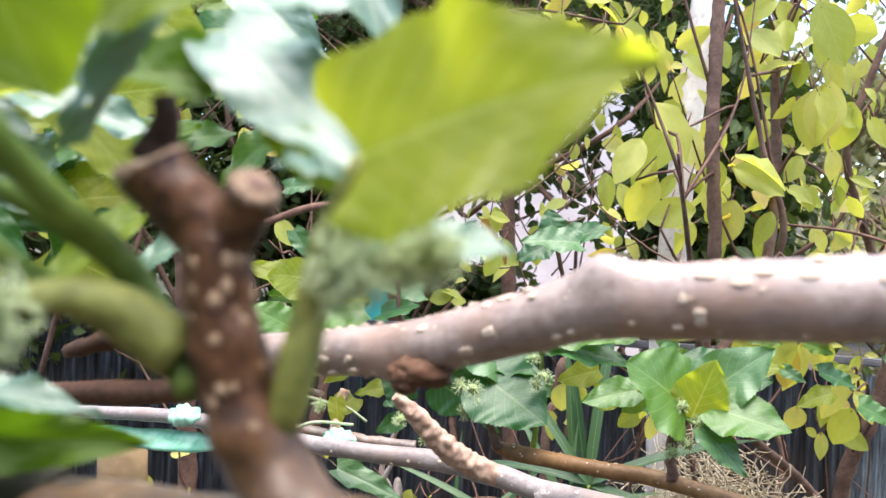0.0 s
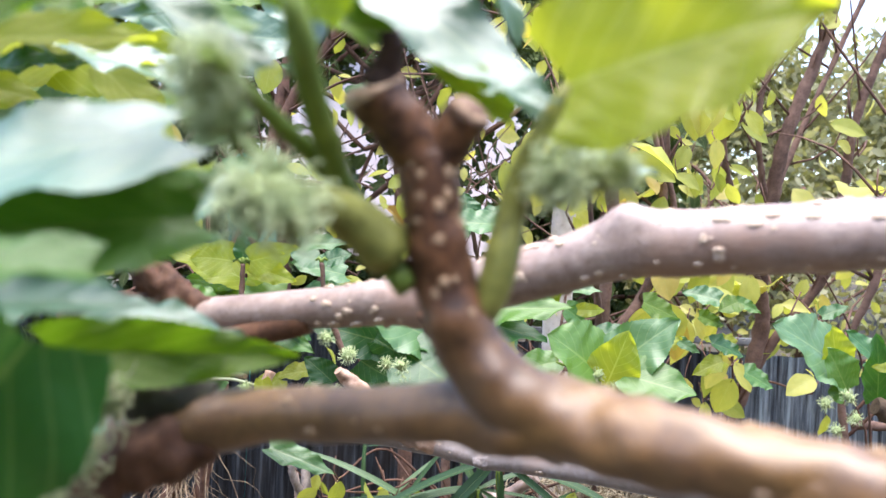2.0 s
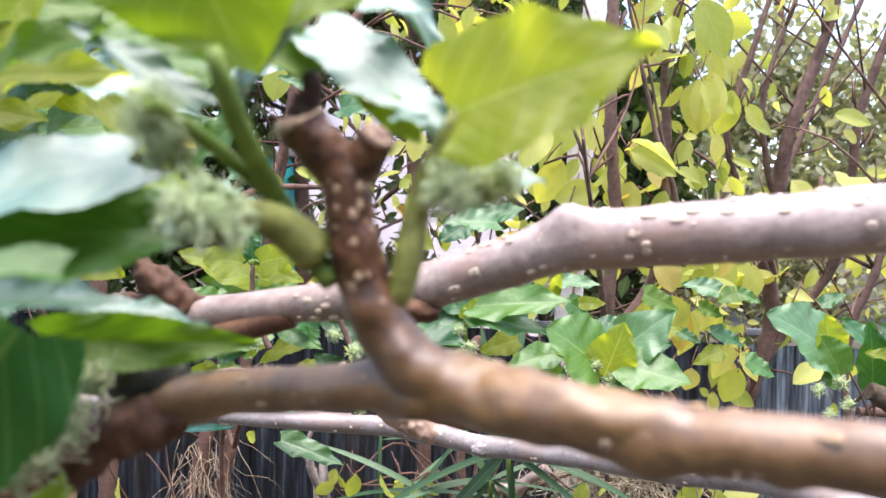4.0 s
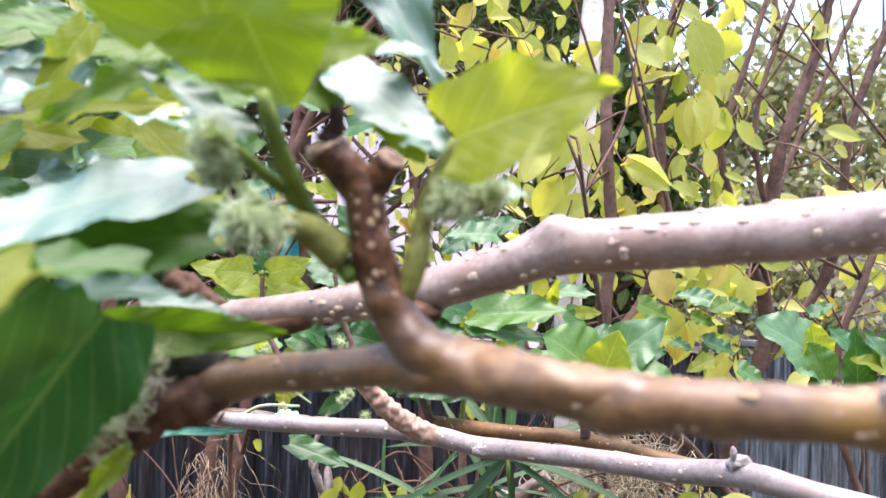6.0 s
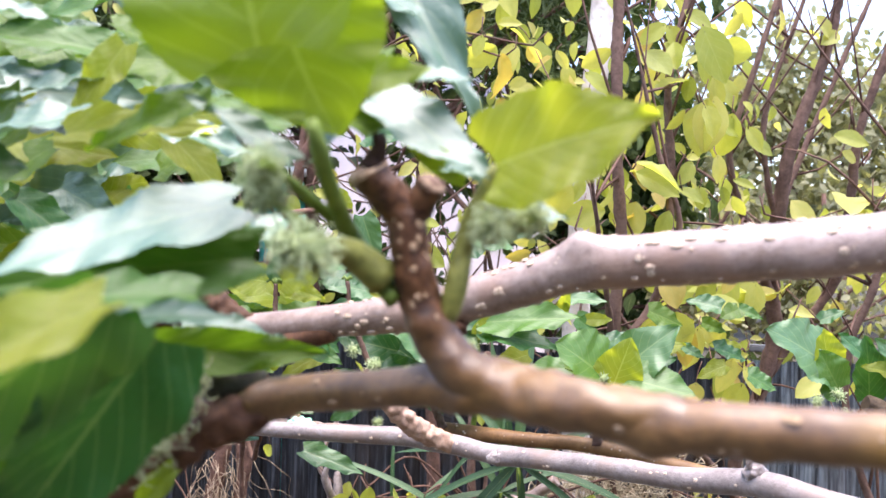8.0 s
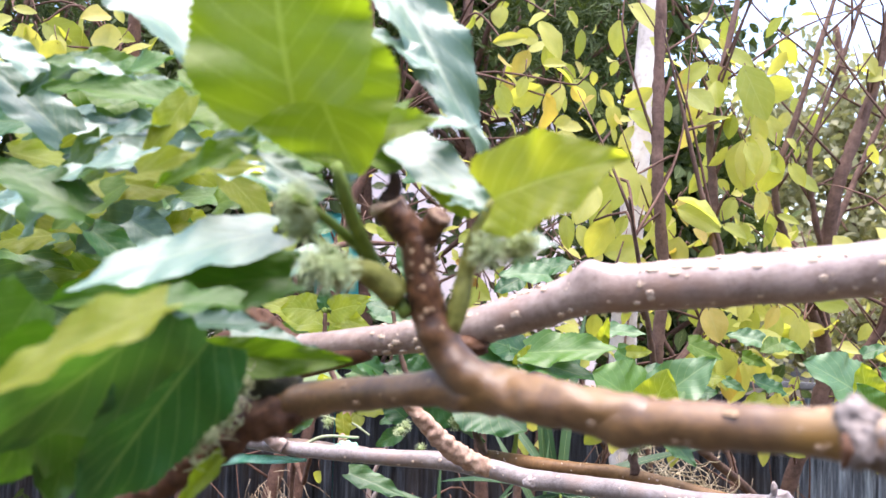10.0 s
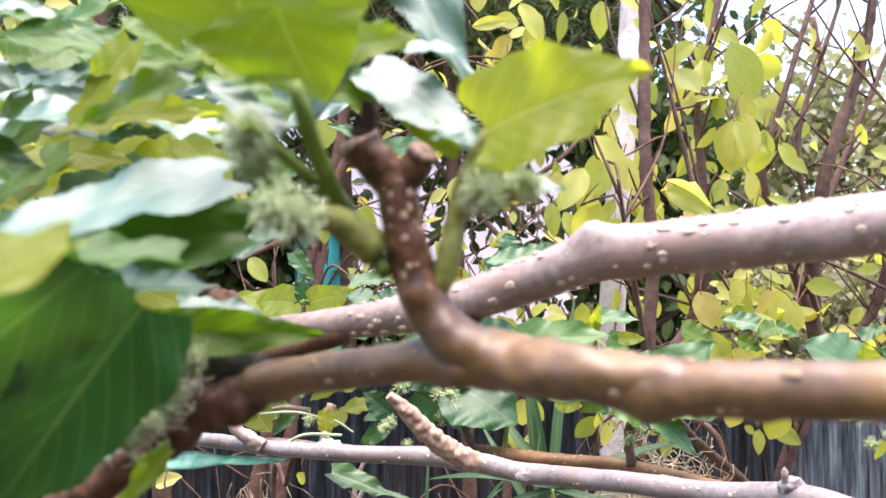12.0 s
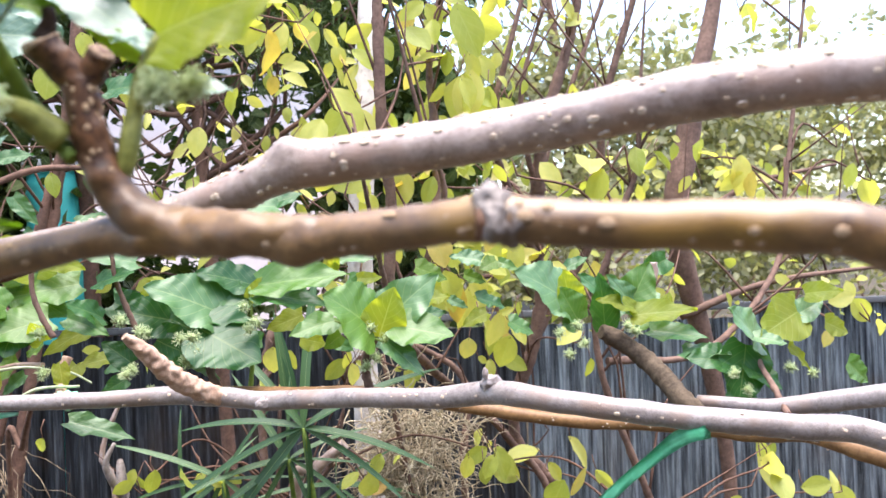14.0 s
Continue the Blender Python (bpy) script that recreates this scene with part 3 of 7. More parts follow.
GREY = [(0.6544, 0.8946, 1.3437), (0.7128, 0.8314, 1.3409), (0.7604, 0.7892, 1.3483), (0.8096, 0.7470, 1.3579), (0.8965, 0.6836, 1.3651), (0.95, 0.45, 1.30), (0.80, 0.30, 0.9)]
tree_part("branch", limb(GREY, [0.008, 0.010, 0.0125, 0.0135, 0.014, 0.016, 0.02], 0.008, 14, lumps=0.08, lump_scale=40), BARK_LOW, "grey limb behind the low one")
tree_part("twig", limb([(-0.1759, 0.9369, 1.4215), (-0.2057, 0.9369, 1.4419), (-0.2168, 0.9369, 1.4675), (-0.2180, 0.9369, 1.4800)], [0.0085, 0.0075, 0.0058, 0.005], 0.002, 18, lumps=0.4, lump_scale=130), BARK_PALE)
tree_part("twig", limb([(-0.0320, 1.0423, 1.3928), (-0.1159, 1.0423, 1.3994), (-0.1857, 1.0423, 1.4087), (-0.2136, 1.0423, 1.4062)], [0.006, 0.006, 0.005, 0.004], 0.003, 12, lumps=0.3, lump_scale=120), BARK_PALE)
tree_part("twig", limb([(-0.0050, 0.4390, 1.5700), (-0.0532, 0.4499, 1.5568), (-0.0899, 0.4604, 1.5515), (-0.1344, 0.4710, 1.5477)], [0.006, 0.0058, 0.006, 0.005], 0.005, 10, lumps=0.15), BARK_STUB)
tree_part("stub", limb([(-0.0530, 0.4600, 1.5695), (-0.0640, 0.4600, 1.5745), (-0.0765, 0.4604, 1.5850), (-0.0870, 0.4640, 1.5940)], [0.0088, 0.0092, 0.0090, 0.0058], 0.0012, 26, lumps=0.40, lump_scale=170), BARK_STUB, "dark reddish broken stub")
tree_part("twig", limb([(-0.0664, 0.4604, 1.5710), (-0.0968, 0.4710, 1.5741), (-0.1180, 0.4763, 1.5693), (-0.1299, 0.4816, 1.5660)], [0.006, 0.0055, 0.0045, 0.003], 0.003, 12, lumps=0.4, lump_scale=160), BARK_STUB)
tree_part("stub", limb([(-0.0110, 0.2715, 1.5595), (-0.0185, 0.2680, 1.5565), (-0.0283, 0.2640, 1.5528), (-0.0412, 0.2620, 1.5430), (-0.0591, 0.2660, 1.5311), (-0.0811, 0.2740, 1.5180), (-0.1079, 0.2850, 1.5028)], [0.0070, 0.0082, 0.0078, 0.0066, 0.0062, 0.0058, 0.0050], 0.0014, 26, lumps=0.34, lump_scale=170), BARK_STUB, "dark reddish stub running down among the leaves")
tree_part("stub", limb([(-0.0100, 0.2730, 1.5640), (-0.0190, 0.2722, 1.5664), (-0.0262, 0.2710, 1.5672), (-0.0305, 0.2700, 1.5682)], [0.0066, 0.0074, 0.0070, 0.0044], 0.0014, 24, lumps=0.26, lump_scale=150), BARK_KNOB, "dark grey-green knob at the end of the limb")


def scar(place, size, seed, stretch=(1, 1, 1), material=BARK_GREY, label="rough grey corky scar"):
    """A rough corky lump."""
    bm = bmesh.new()
    bmesh.ops.create_icosphere(bm, subdivisions=4, radius=size)
    for v in bm.verts:
        q = v.co / size
        k = 1 + 0.24 * noise.noise(q * 1.7 + Vector((seed, 0, 0))) + 0.15 * noise.noise(q * 5 + Vector((0, seed, 0)))
        v.co = Vector((q.x * stretch[0], q.y * stretch[1], q.z * stretch[2])) * size * k + Vector(place)
    for f in bm.faces:
        f.smooth = True
    tree_part("scar", bm, material, label)


scar((0.1601, 0.1640, 1.5698), 0.0072, 1, (0.85, 0.9, 0.95))
scar((0.1591, 0.1607, 1.5654), 0.0066, 6, (0.62, 1.0, 1.0))
scar((0.1654, 0.1629, 1.5647), 0.0066, 8, (0.9, 1.0, 1.0))
tree_part("crack", limb([(0.1532, 0.1552, 1.5686), (0.1532, 0.1535, 1.5649), (0.1527, 0.1552, 1.5603)], [0.0009, 0.0016, 0.0008], 0.001, 10, lumps=0.4, lump_scale=500), BARK_STUB, "dark crack beside the scar")
scar((0.0545, 0.4020, 1.5752), 0.0085, 11, (1.35, 0.95, 0.75), BARK_STUB, "dark reddish broken knot")
scar((0.0490, 0.3990, 1.5722), 0.0052, 17, (1.0, 0.8, 1.0), BARK_STUB, "dark reddish broken knot")
scar((0.3051, 0.6499, 1.4362), 0.0075, 2, (1.3, 0.9, 1.0), BARK_LOW, "rough pale node")
scar((0.2985, 0.6450, 1.4455), 0.0036, 15, (0.7, 0.7, 1.5), BARK_LOW, "small pale spur")
scar((0.1123, 0.8124, 1.4109), 0.0085, 4, (1.2, 0.9, 0.9), BARK_LOW, "rough pale node")
tree_part("stub", limb([(0.0415, 0.2330, 1.6184), (0.0384, 0.2328, 1.6235), (0.0342, 0.2318, 1.6285), (0.0300, 0.2305, 1.6341)], [0.0050, 0.0060, 0.0061, 0.0062], 0.0008, 24, lumps=0.18, lump_scale=210), BARK, "dark pruned stub")
tree_part("stub", limb([(0.0407, 0.2330, 1.6179), (0.0441, 0.2325, 1.6239), (0.0469, 0.2308, 1.6280), (0.0485, 0.2290, 1.6304)], [0.0045, 0.0047, 0.0046, 0.0046], 0.0008, 24, lumps=0.14, lump_scale=220), BARK, "short pruned stub")
tree_part("cut_face", limb([(0.0483, 0.2292, 1.6301), (0.0487, 0.2287, 1.6307), (0.0490, 0.2284, 1.6311)], [0.0044, 0.0043, 0.0036], 0.0004, 20, lumps=0.05, lump_scale=300), CUT_OLD, "round weathered cut end")
tree_part("pith", limb([(0.0489, 0.2285, 1.6310), (0.0491, 0.2283, 1.6313)], [0.0021, 0.0016], 0.0004, 14, lumps=0.2, lump_scale=400), BARK_RED, "brown pith")
tree_part("cut_face", limb([(0.0303, 0.2306, 1.6336), (0.0297, 0.2304, 1.6346), (0.0295, 0.2302, 1.6353)], [0.0067, 0.0066, 0.0054], 0.0004, 22, lumps=0.12, lump_scale=260), CUT_WOOD, "slanting pale cut face")
tree_part("dead_tip", limb([(0.0297, 0.2303, 1.6348), (0.0316, 0.2300, 1.6383), (0.0330, 0.2296, 1.6418), (0.0328, 0.2292, 1.6455)], [0.0036, 0.0030, 0.0026, 0.0019], 0.0008, 16, lumps=0.35, lump_scale=280), BARK_BLACK, "blackish dead tip")
trunk_line = [(0.80, 0.30, GROUND - 0.05), (0.79, 0.30, 0.5), (0.80, 0.30, 1.0), (0.80, 0.30, 1.30)]
tree_part("trunk", limb(trunk_line, [0.07, 0.05, 0.045, 0.035], 0.03, 18, lumps=0.15, lump_scale=12), BARK, "grey-brown trunk")

MUL_A = [leaf_arrays(outline_mulberry, 0.80, 44, 7, 1, 0.18, 0.10, 0.035, s, 0.07) for s in range(4)]
MUL_FLAT = leaf_arrays(outline_mulberry, 0.80, 34, 7, 1, 0.06, 0.10, 0.03, 9, 0.10)
BIG_A = [leaf_arrays(outline_mulberry, 0.80, 56, 10, 1, 0.30, 0.16, 0.055, s, 0.09) for s in (21, 22, 23)]
BIG_YOUNG, BIG_OLIVE, BIG_OLIVE_2 = leaf_mesh("leaf", BIG_A[0], YOUNG), leaf_mesh("leaf", BIG_A[1], OLIVE), leaf_mesh("leaf", BIG_A[2], OLIVE)
M_GREEN = [leaf_mesh("leaf", a, MULBERRY) for a in MUL_A]
M_YOUNG = [leaf_mesh("leaf", a, YOUNG) for a in MUL_A]
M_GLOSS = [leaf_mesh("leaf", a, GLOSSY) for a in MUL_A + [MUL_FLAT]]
M_OLIVE = [leaf_mesh("leaf", a, OLIVE) for a in MUL_A]
M_FRESH = [leaf_mesh("leaf", a, FRESH) for a in MUL_A]
PALE_SHOOT = [leaf_mesh("leaf", a, SHOOT_PALE) for a in MUL_A]
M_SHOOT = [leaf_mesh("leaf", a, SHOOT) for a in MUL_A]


def leaf(me, base, tip, normal, width=1.0, bend=1.0, label=""):
    return under(piece("leaf", me, mulberry, leaf_pose(base, tip, normal, width, bend), label), mulberry)


# leaves round the pruned stem
leaf(BIG_YOUNG, (0.0669, 0.2256, 1.6354), (0.1061, 0.2025, 1.6494), (0.1, -0.95, 0.3), 0.98, 1.0, "bright yellow-green young leaf lit from behind")
leaf(BIG_OLIVE, (0.0063, 0.2124, 1.6823), (0.0155, 0.2080, 1.6412), (0.0, -1, -0.15), 1.75, 0.8, "yellow-green leaf seen from below")
leaf(BIG_OLIVE_2, (0.0036, 0.2003, 1.6638), (-0.0101, 0.1915, 1.7340), (0.0, -1, -0.1), 1.12, 0.8, "yellow-green leaf seen from below")
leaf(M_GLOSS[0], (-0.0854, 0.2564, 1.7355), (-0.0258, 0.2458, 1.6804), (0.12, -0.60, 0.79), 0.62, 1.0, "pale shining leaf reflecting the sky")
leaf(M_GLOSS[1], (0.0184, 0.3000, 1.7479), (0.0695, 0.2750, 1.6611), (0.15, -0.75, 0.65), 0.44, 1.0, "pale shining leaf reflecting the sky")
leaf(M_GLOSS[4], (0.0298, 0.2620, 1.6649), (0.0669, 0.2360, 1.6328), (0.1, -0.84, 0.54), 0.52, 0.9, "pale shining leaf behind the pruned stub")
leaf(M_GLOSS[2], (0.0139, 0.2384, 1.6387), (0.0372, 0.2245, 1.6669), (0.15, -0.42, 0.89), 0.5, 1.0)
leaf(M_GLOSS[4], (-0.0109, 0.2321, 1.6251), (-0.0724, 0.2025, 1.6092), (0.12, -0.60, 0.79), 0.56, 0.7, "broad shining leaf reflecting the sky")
leaf(M_GREEN[1], (-0.0051, 0.2353, 1.6091), (-0.0858, 0.2135, 1.6016), (0.0, -0.8, 0.35), 0.42, 1.0)
leaf(M_GREEN[2], (-0.0118, 0.1970, 1.5996), (-0.0472, 0.1805, 1.6027), (0.1, -0.5, 0.8), 0.5)
leaf(M_FRESH[3], (-0.0440, 0.2610, 1.5790), (0.0122, 0.2685, 1.5768), (0.05, -0.98, 0.12), 0.40, 1.3, "fresh green leaf with a pale shining upper side")
leaf(M_GLOSS[1], (-0.0380, 0.2740, 1.5862), (-0.0030, 0.2790, 1.5836), (0.05, -0.45, 0.88), 0.50, 1.0)
leaf(M_GLOSS[2], (-0.0397, 0.2140, 1.5931), (-0.0072, 0.2190, 1.5940), (0.1, -0.55, 0.83), 0.55, 1.0, "pale shining leaf edge")
# two leaves in the darker shoot material: shade from above put into their colour
leaf(M_SHOOT[2], (-0.0247, 0.2070, 1.5879), (-0.0670, 0.2000, 1.5314), (0.25, -0.75, -0.62), 0.74, 0.9, "leaf in dark shoot green, its shade put into the colour")
leaf(M_SHOOT[3], (-0.0294, 0.1850, 1.5980), (-0.0949, 0.1900, 1.5498), (0.15, -0.75, -0.60), 0.58, 0.9, "leaf in dark shoot green, its shade put into the colour")
leaf(M_GREEN[0], (-0.0762, 0.2200, 1.5549), (-0.0849, 0.2200, 1.5273), (0.0, -0.95, 0.1), 0.85, 1.2)
leaf(M_OLIVE[3], (-0.0334, 0.2500, 1.5431), (-0.0528, 0.2500, 1.5217), (0.1, -0.8, 0.5), 0.40)
leaf(M_YOUNG[3], (-0.0157, 0.1475, 1.6002), (-0.0524, 0.1255, 1.5821), (-0.2, -0.75, 0.5), 0.48, 1.0)
leaf(M_GREEN[2], (-0.0618, 0.1970, 1.5881), (-0.1088, 0.2190, 1.5357), (0.2, -0.85, -0.4), 0.8)
leaf(M_GREEN[1], (-0.0888, 0.2190, 1.6015), (-0.1226, 0.2300, 1.5612), (0.2, -0.85, 0.2), 0.8)
leaf(M_YOUNG[0], (-0.0860, 0.2933, 1.6553), (-0.0299, 0.2828, 1.6595), (0.0, -0.75, 0.55), 0.45)
leaf(M_GREEN[1], (-0.1133, 0.3039, 1.6390), (-0.1568, 0.2933, 1.6632), (0.0, -0.6, 0.8), 0.8)
leaf(M_GLOSS[3], (-0.0873, 0.3144, 1.6657), (-0.1371, 0.3039, 1.6569), (0.1, -0.5, 0.8), 0.55)
leaf(M_YOUNG[1], (-0.0796, 0.3355, 1.6991), (-0.0970, 0.3250, 1.6673), (0.2, -0.9, 0.3), 0.6)
leaf(M_GREEN[2], (-0.0920, 0.3461, 1.6987), (-0.1531, 0.3355, 1.7111), (0.0, -0.7, 0.6), 0.5)
leaf(M_GLOSS[1], (-0.0975, 0.3461, 1.6803), (-0.1328, 0.3355, 1.6927), (0.1, -0.5, 0.8), 0.5)
leaf(M_GLOSS[2], (-0.1575, 0.3671, 1.6859), (-0.1976, 0.3461, 1.7345), (0.1, -0.6, 0.7), 0.7)
leaf(M_GREEN[3], (-0.1657, 0.3461, 1.6369), (-0.1267, 0.3355, 1.6691), (0.0, -0.7, 0.6), 0.7)
leaf(M_GREEN[1], (0.0015, 0.2511, 1.6494), (-0.0273, 0.2458, 1.6627), (0.2, -0.6, 0.7), 0.5)
leaf(M_GLOSS[0], (0.0119, 0.2406, 1.6646), (0.0371, 0.2353, 1.6685), (0.0, -0.6, 0.7), 0.5)
leaf(M_OLIVE[2], (0.0590, 0.2460, 1.6337), (0.0395, 0.2500, 1.6472), (0.0, -0.9, -0.1), 0.5)
leaf(M_GLOSS[3], (0.0523, 0.2320, 1.6351), (0.0647, 0.2220, 1.6325), (0.0, -0.6, 0.8), 0.4)
leaf(M_OLIVE[0], (0.0192, 0.2212, 1.6582), (0.0489, 0.2245, 1.6643), (0.0, -0.9, 0.2), 0.6)
leaf(M_GLOSS[1], (0.0736, 0.2511, 1.6227), (0.0909, 0.2458, 1.6224), (0.0, -0.6, 0.7), 0.85)
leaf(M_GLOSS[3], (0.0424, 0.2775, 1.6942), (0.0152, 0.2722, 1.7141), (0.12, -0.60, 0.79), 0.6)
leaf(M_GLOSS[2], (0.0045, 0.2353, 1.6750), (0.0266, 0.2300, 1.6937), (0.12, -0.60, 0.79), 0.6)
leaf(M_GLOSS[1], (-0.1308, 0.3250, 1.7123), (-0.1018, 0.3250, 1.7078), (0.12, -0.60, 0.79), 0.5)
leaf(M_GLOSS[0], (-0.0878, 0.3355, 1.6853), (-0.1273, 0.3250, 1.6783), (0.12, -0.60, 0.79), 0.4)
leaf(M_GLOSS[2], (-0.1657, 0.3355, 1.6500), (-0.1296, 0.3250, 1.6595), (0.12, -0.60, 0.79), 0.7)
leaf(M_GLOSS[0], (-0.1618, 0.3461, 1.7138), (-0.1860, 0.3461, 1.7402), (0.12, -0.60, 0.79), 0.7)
leaf(M_GREEN[2], (-0.1349, 0.3038, 1.5688), (-0.1533, 0.2828, 1.5994), (0.2, -0.7, 0.6), 0.7)

r_near = random.Random(29)
kinds = (M_FRESH, M_GREEN, M_GLOSS, M_YOUNG, M_GLOSS, M_FRESH)
for k in range(22):
    low, high = Vector((-0.1430, 0.3671, 1.6633)), Vector((-0.0548, 0.3671, 1.7239))
    base = Vector((r_near.uniform(low.x, high.x), 0.36 + r_near.uniform(-0.03, 0.06), r_near.uniform(low.z, high.z)))
    way = Vector((r_near.choice((-1, 1)) * r_near.uniform(0.5, 1), r_near.uniform(-0.3, 0.3), r_near.uniform(-0.55, 0.35))).normalized()
    leaf(kinds[k % 6][k % 4], base, base + way * r_near.uniform(0.035, 0.06), (r_near.uniform(-0.2, 0.3), -0.7, r_near.uniform(0.3, 0.9)), r_near.uniform(0.55, 0.9), r_near.uniform(0.7, 1.4))

for k in range(16):
    low, high = Vector((-0.2488, 0.4304, 1.6425)), Vector((-0.0800, 0.4304, 1.7269))
    base = Vector((r_near.uniform(low.x, high.x), 0.42 + r_near.uniform(-0.03, 0.06), r_near.uniform(low.z, high.z)))
    way = Vector((r_near.choice((-1, 1)) * r_near.uniform(0.5, 1), r_near.uniform(-0.3, 0.3), r_near.uniform(-0.55, 0.35))).normalized()
    leaf((M_SHOOT, M_GLOSS, M_YOUNG, M_SHOOT)[k % 4][(k // 4) % 4], base, base + way * r_near.uniform(0.035, 0.055), (r_near.uniform(-0.2, 0.3), -0.7, r_near.uniform(0.3, 0.9)), r_near.uniform(0.55, 0.95), r_near.uniform(0.7, 1.4))

for k in range(34):
    base = Vector((r_near.uniform(-0.276, -0.053), 0.52 + r_near.uniform(-0.05, 0.09), r_near.uniform(1.648, 1.758)))
    way = Vector((r_near.choice((-1, 1)) * r_near.uniform(0.5, 1), r_near.uniform(-0.3, 0.3), r_near.uniform(-0.6, 0.3))).normalized()
    leaf((M_YOUNG, M_FRESH, M_SHOOT, M_YOUNG, M_GLOSS)[k % 5][k % 4], base, base + way * r_near.uniform(0.045, 0.075), (r_near.uniform(-0.2, 0.3), -0.8, r_near.uniform(0.1, 0.8)), r_near.uniform(0.7, 1.1), r_near.uniform(0.7, 1.4))

for k in range(26):
    base = Vector((r_near.uniform(-0.356, -0.175), 0.62 + r_near.uniform(-0.05, 0.06), r_near.uniform(1.608, 1.694)))
    way = Vector((r_near.choice((-1, 1)) * r_near.uniform(0.4, 1), r_near.uniform(-0.3, 0.3), r_near.uniform(-0.7, 0.2))).normalized()
    leaf((M_YOUNG, M_FRESH, PALE_SHOOT, M_YOUNG, M_SHOOT)[k % 5][k % 4], base, base + way * r_near.uniform(0.05, 0.08), (r_near.uniform(-0.2, 0.3), -0.8, r_near.uniform(0.1, 0.8)), r_near.uniform(0.7, 1.0), r_near.uniform(0.7, 1.4))

def stalk(points, radii, material=PETIOLE, name="petiole", label=""):
    return tree_part(name, limb(points, radii, 0.003, 10, lumps=0.06, lump_scale=120), material, label)


stalk([(0.0372, 0.2332, 1.5957), (0.0304, 0.2363, 1.6052), (0.0232, 0.2355, 1.6172), (0.0199, 0.2140, 1.6298), (0.0188, 0.2030, 1.6378), (0.0172, 0.2000, 1.6447)], [0.0028, 0.0034, 0.0029, 0.0025, 0.0024, 0.0017])
stalk([(0.0503, 0.2360, 1.5883), (0.0536, 0.2335, 1.5944), (0.0557, 0.2325, 1.6025), (0.0573, 0.2335, 1.6106), (0.0590, 0.2315, 1.6186), (0.0613, 0.2285, 1.6246), (0.0669, 0.2256, 1.6354)], [0.0030, 0.0034, 0.0036, 0.0030, 0.0026, 0.0022, 0.0014], BUD, "shoot_base", "yellow-green young shoot rising from the stem")
stalk([(0.0338, 0.2342, 1.6028), (0.0266, 0.2300, 1.6089), (0.0209, 0.2234, 1.6121), (0.0158, 0.2157, 1.6118), (0.0104, 0.2080, 1.6117)], [0.0058, 0.0050, 0.0034, 0.0024, 0.0015], BUD, "shoot_base", "yellowish swollen base of a shoot")
stalk([(0.0235, 0.2363, 1.6163), (0.0105, 0.2212, 1.6286), (0.0054, 0.1970, 1.6333)], [0.0022, 0.0018, 0.0015])
stalk([(0.0209, 0.2278, 1.6096), (0.0105, 0.2200, 1.6190), (0.0050, 0.2160, 1.6245)], [0.002, 0.0018, 0.0012])
stalk([(0.0589, 0.2384, 1.6177), (0.0636, 0.2321, 1.6218)], [0.002, 0.0016])
stalk([(0.0597, 0.2405, 1.6178), (0.0718, 0.2405, 1.6193)], [0.002, 0.0016])


# fruit with long curled styles
def fruit_meshes(seed, count, bend, steps, thick, style=None):
    r = random.Random(seed)
    bm = bmesh.new()
    bmesh.ops.create_icosphere(bm, subdivisions=3, radius=1.0)
    for v in bm.verts:
        n = v.co.normalized()
        k = 1 + 0.32 * math.sin(n.x * 11) * math.sin(n.y * 11 + 1) * math.sin(n.z * 11)
        v.co = Vector((n.x * 0.72, n.y * 0.72, n.z)) * k
    for f in bm.faces:
        f.smooth = True
    core = mesh_of("fruit", bm)
    core.materials.append(FRUIT)
    full = bmesh.new()
    for _ in range(count):
        n = Vector((r.gauss(0, 1), r.gauss(0, 1), r.gauss(0, 1))).normalized()
        p = Vector((n.x * 0.70, n.y * 0.70, n.z * 0.97))
        d = (n + wander(r, 0.25)).normalized()
        turn = wander(r, 1).normalized()
        curl = r.uniform(*bend)
        line = []
        for k in range(steps):
            line.append((p.copy(), thick * (1 - 0.5 * k / steps)))
            p += d * 0.19
            d = (d + turn.cross(d) * curl).normalized()
        b = tube(line, 4)
        tmp = bpy.data.meshes.new("tmp")
        b.to_mesh(tmp)
        b.free()
        full.from_mesh(tmp)
        bpy.data.meshes.remove(tmp)
    styles = mesh_of("styles", full)
    styles.materials.append(style or STYLE)
    return core, styles


FRUITS = [fruit_meshes(s, 150, (0.35, 0.75), 6, 0.042) for s in (1, 2, 3)] + [fruit_meshes(s, 60, (0.1, 0.5), 6, 0.055) for s in (4, 5, 6)] + [fruit_meshes(s, 30, (0.45, 0.75), 11, 0.06, STYLE_GREEN) for s in (7, 8, 9)]


def fruit(place, size, axis, k):
    core, styles = FRUITS[k % 9]
    z = Vector(axis).normalized()
    m = z.to_track_quat("Z", "Y").to_matrix().to_4x4() @ Matrix.Diagonal((size, size, size, 1))
    m.translation = Vector(place)
    f = under(piece("fruit", core, mulberry, m, "unripe green fruit"), mulberry)
    s = new("style_tuft", styles)
    s.parent = f
    tagged(s, "pale curled styles")
    return f


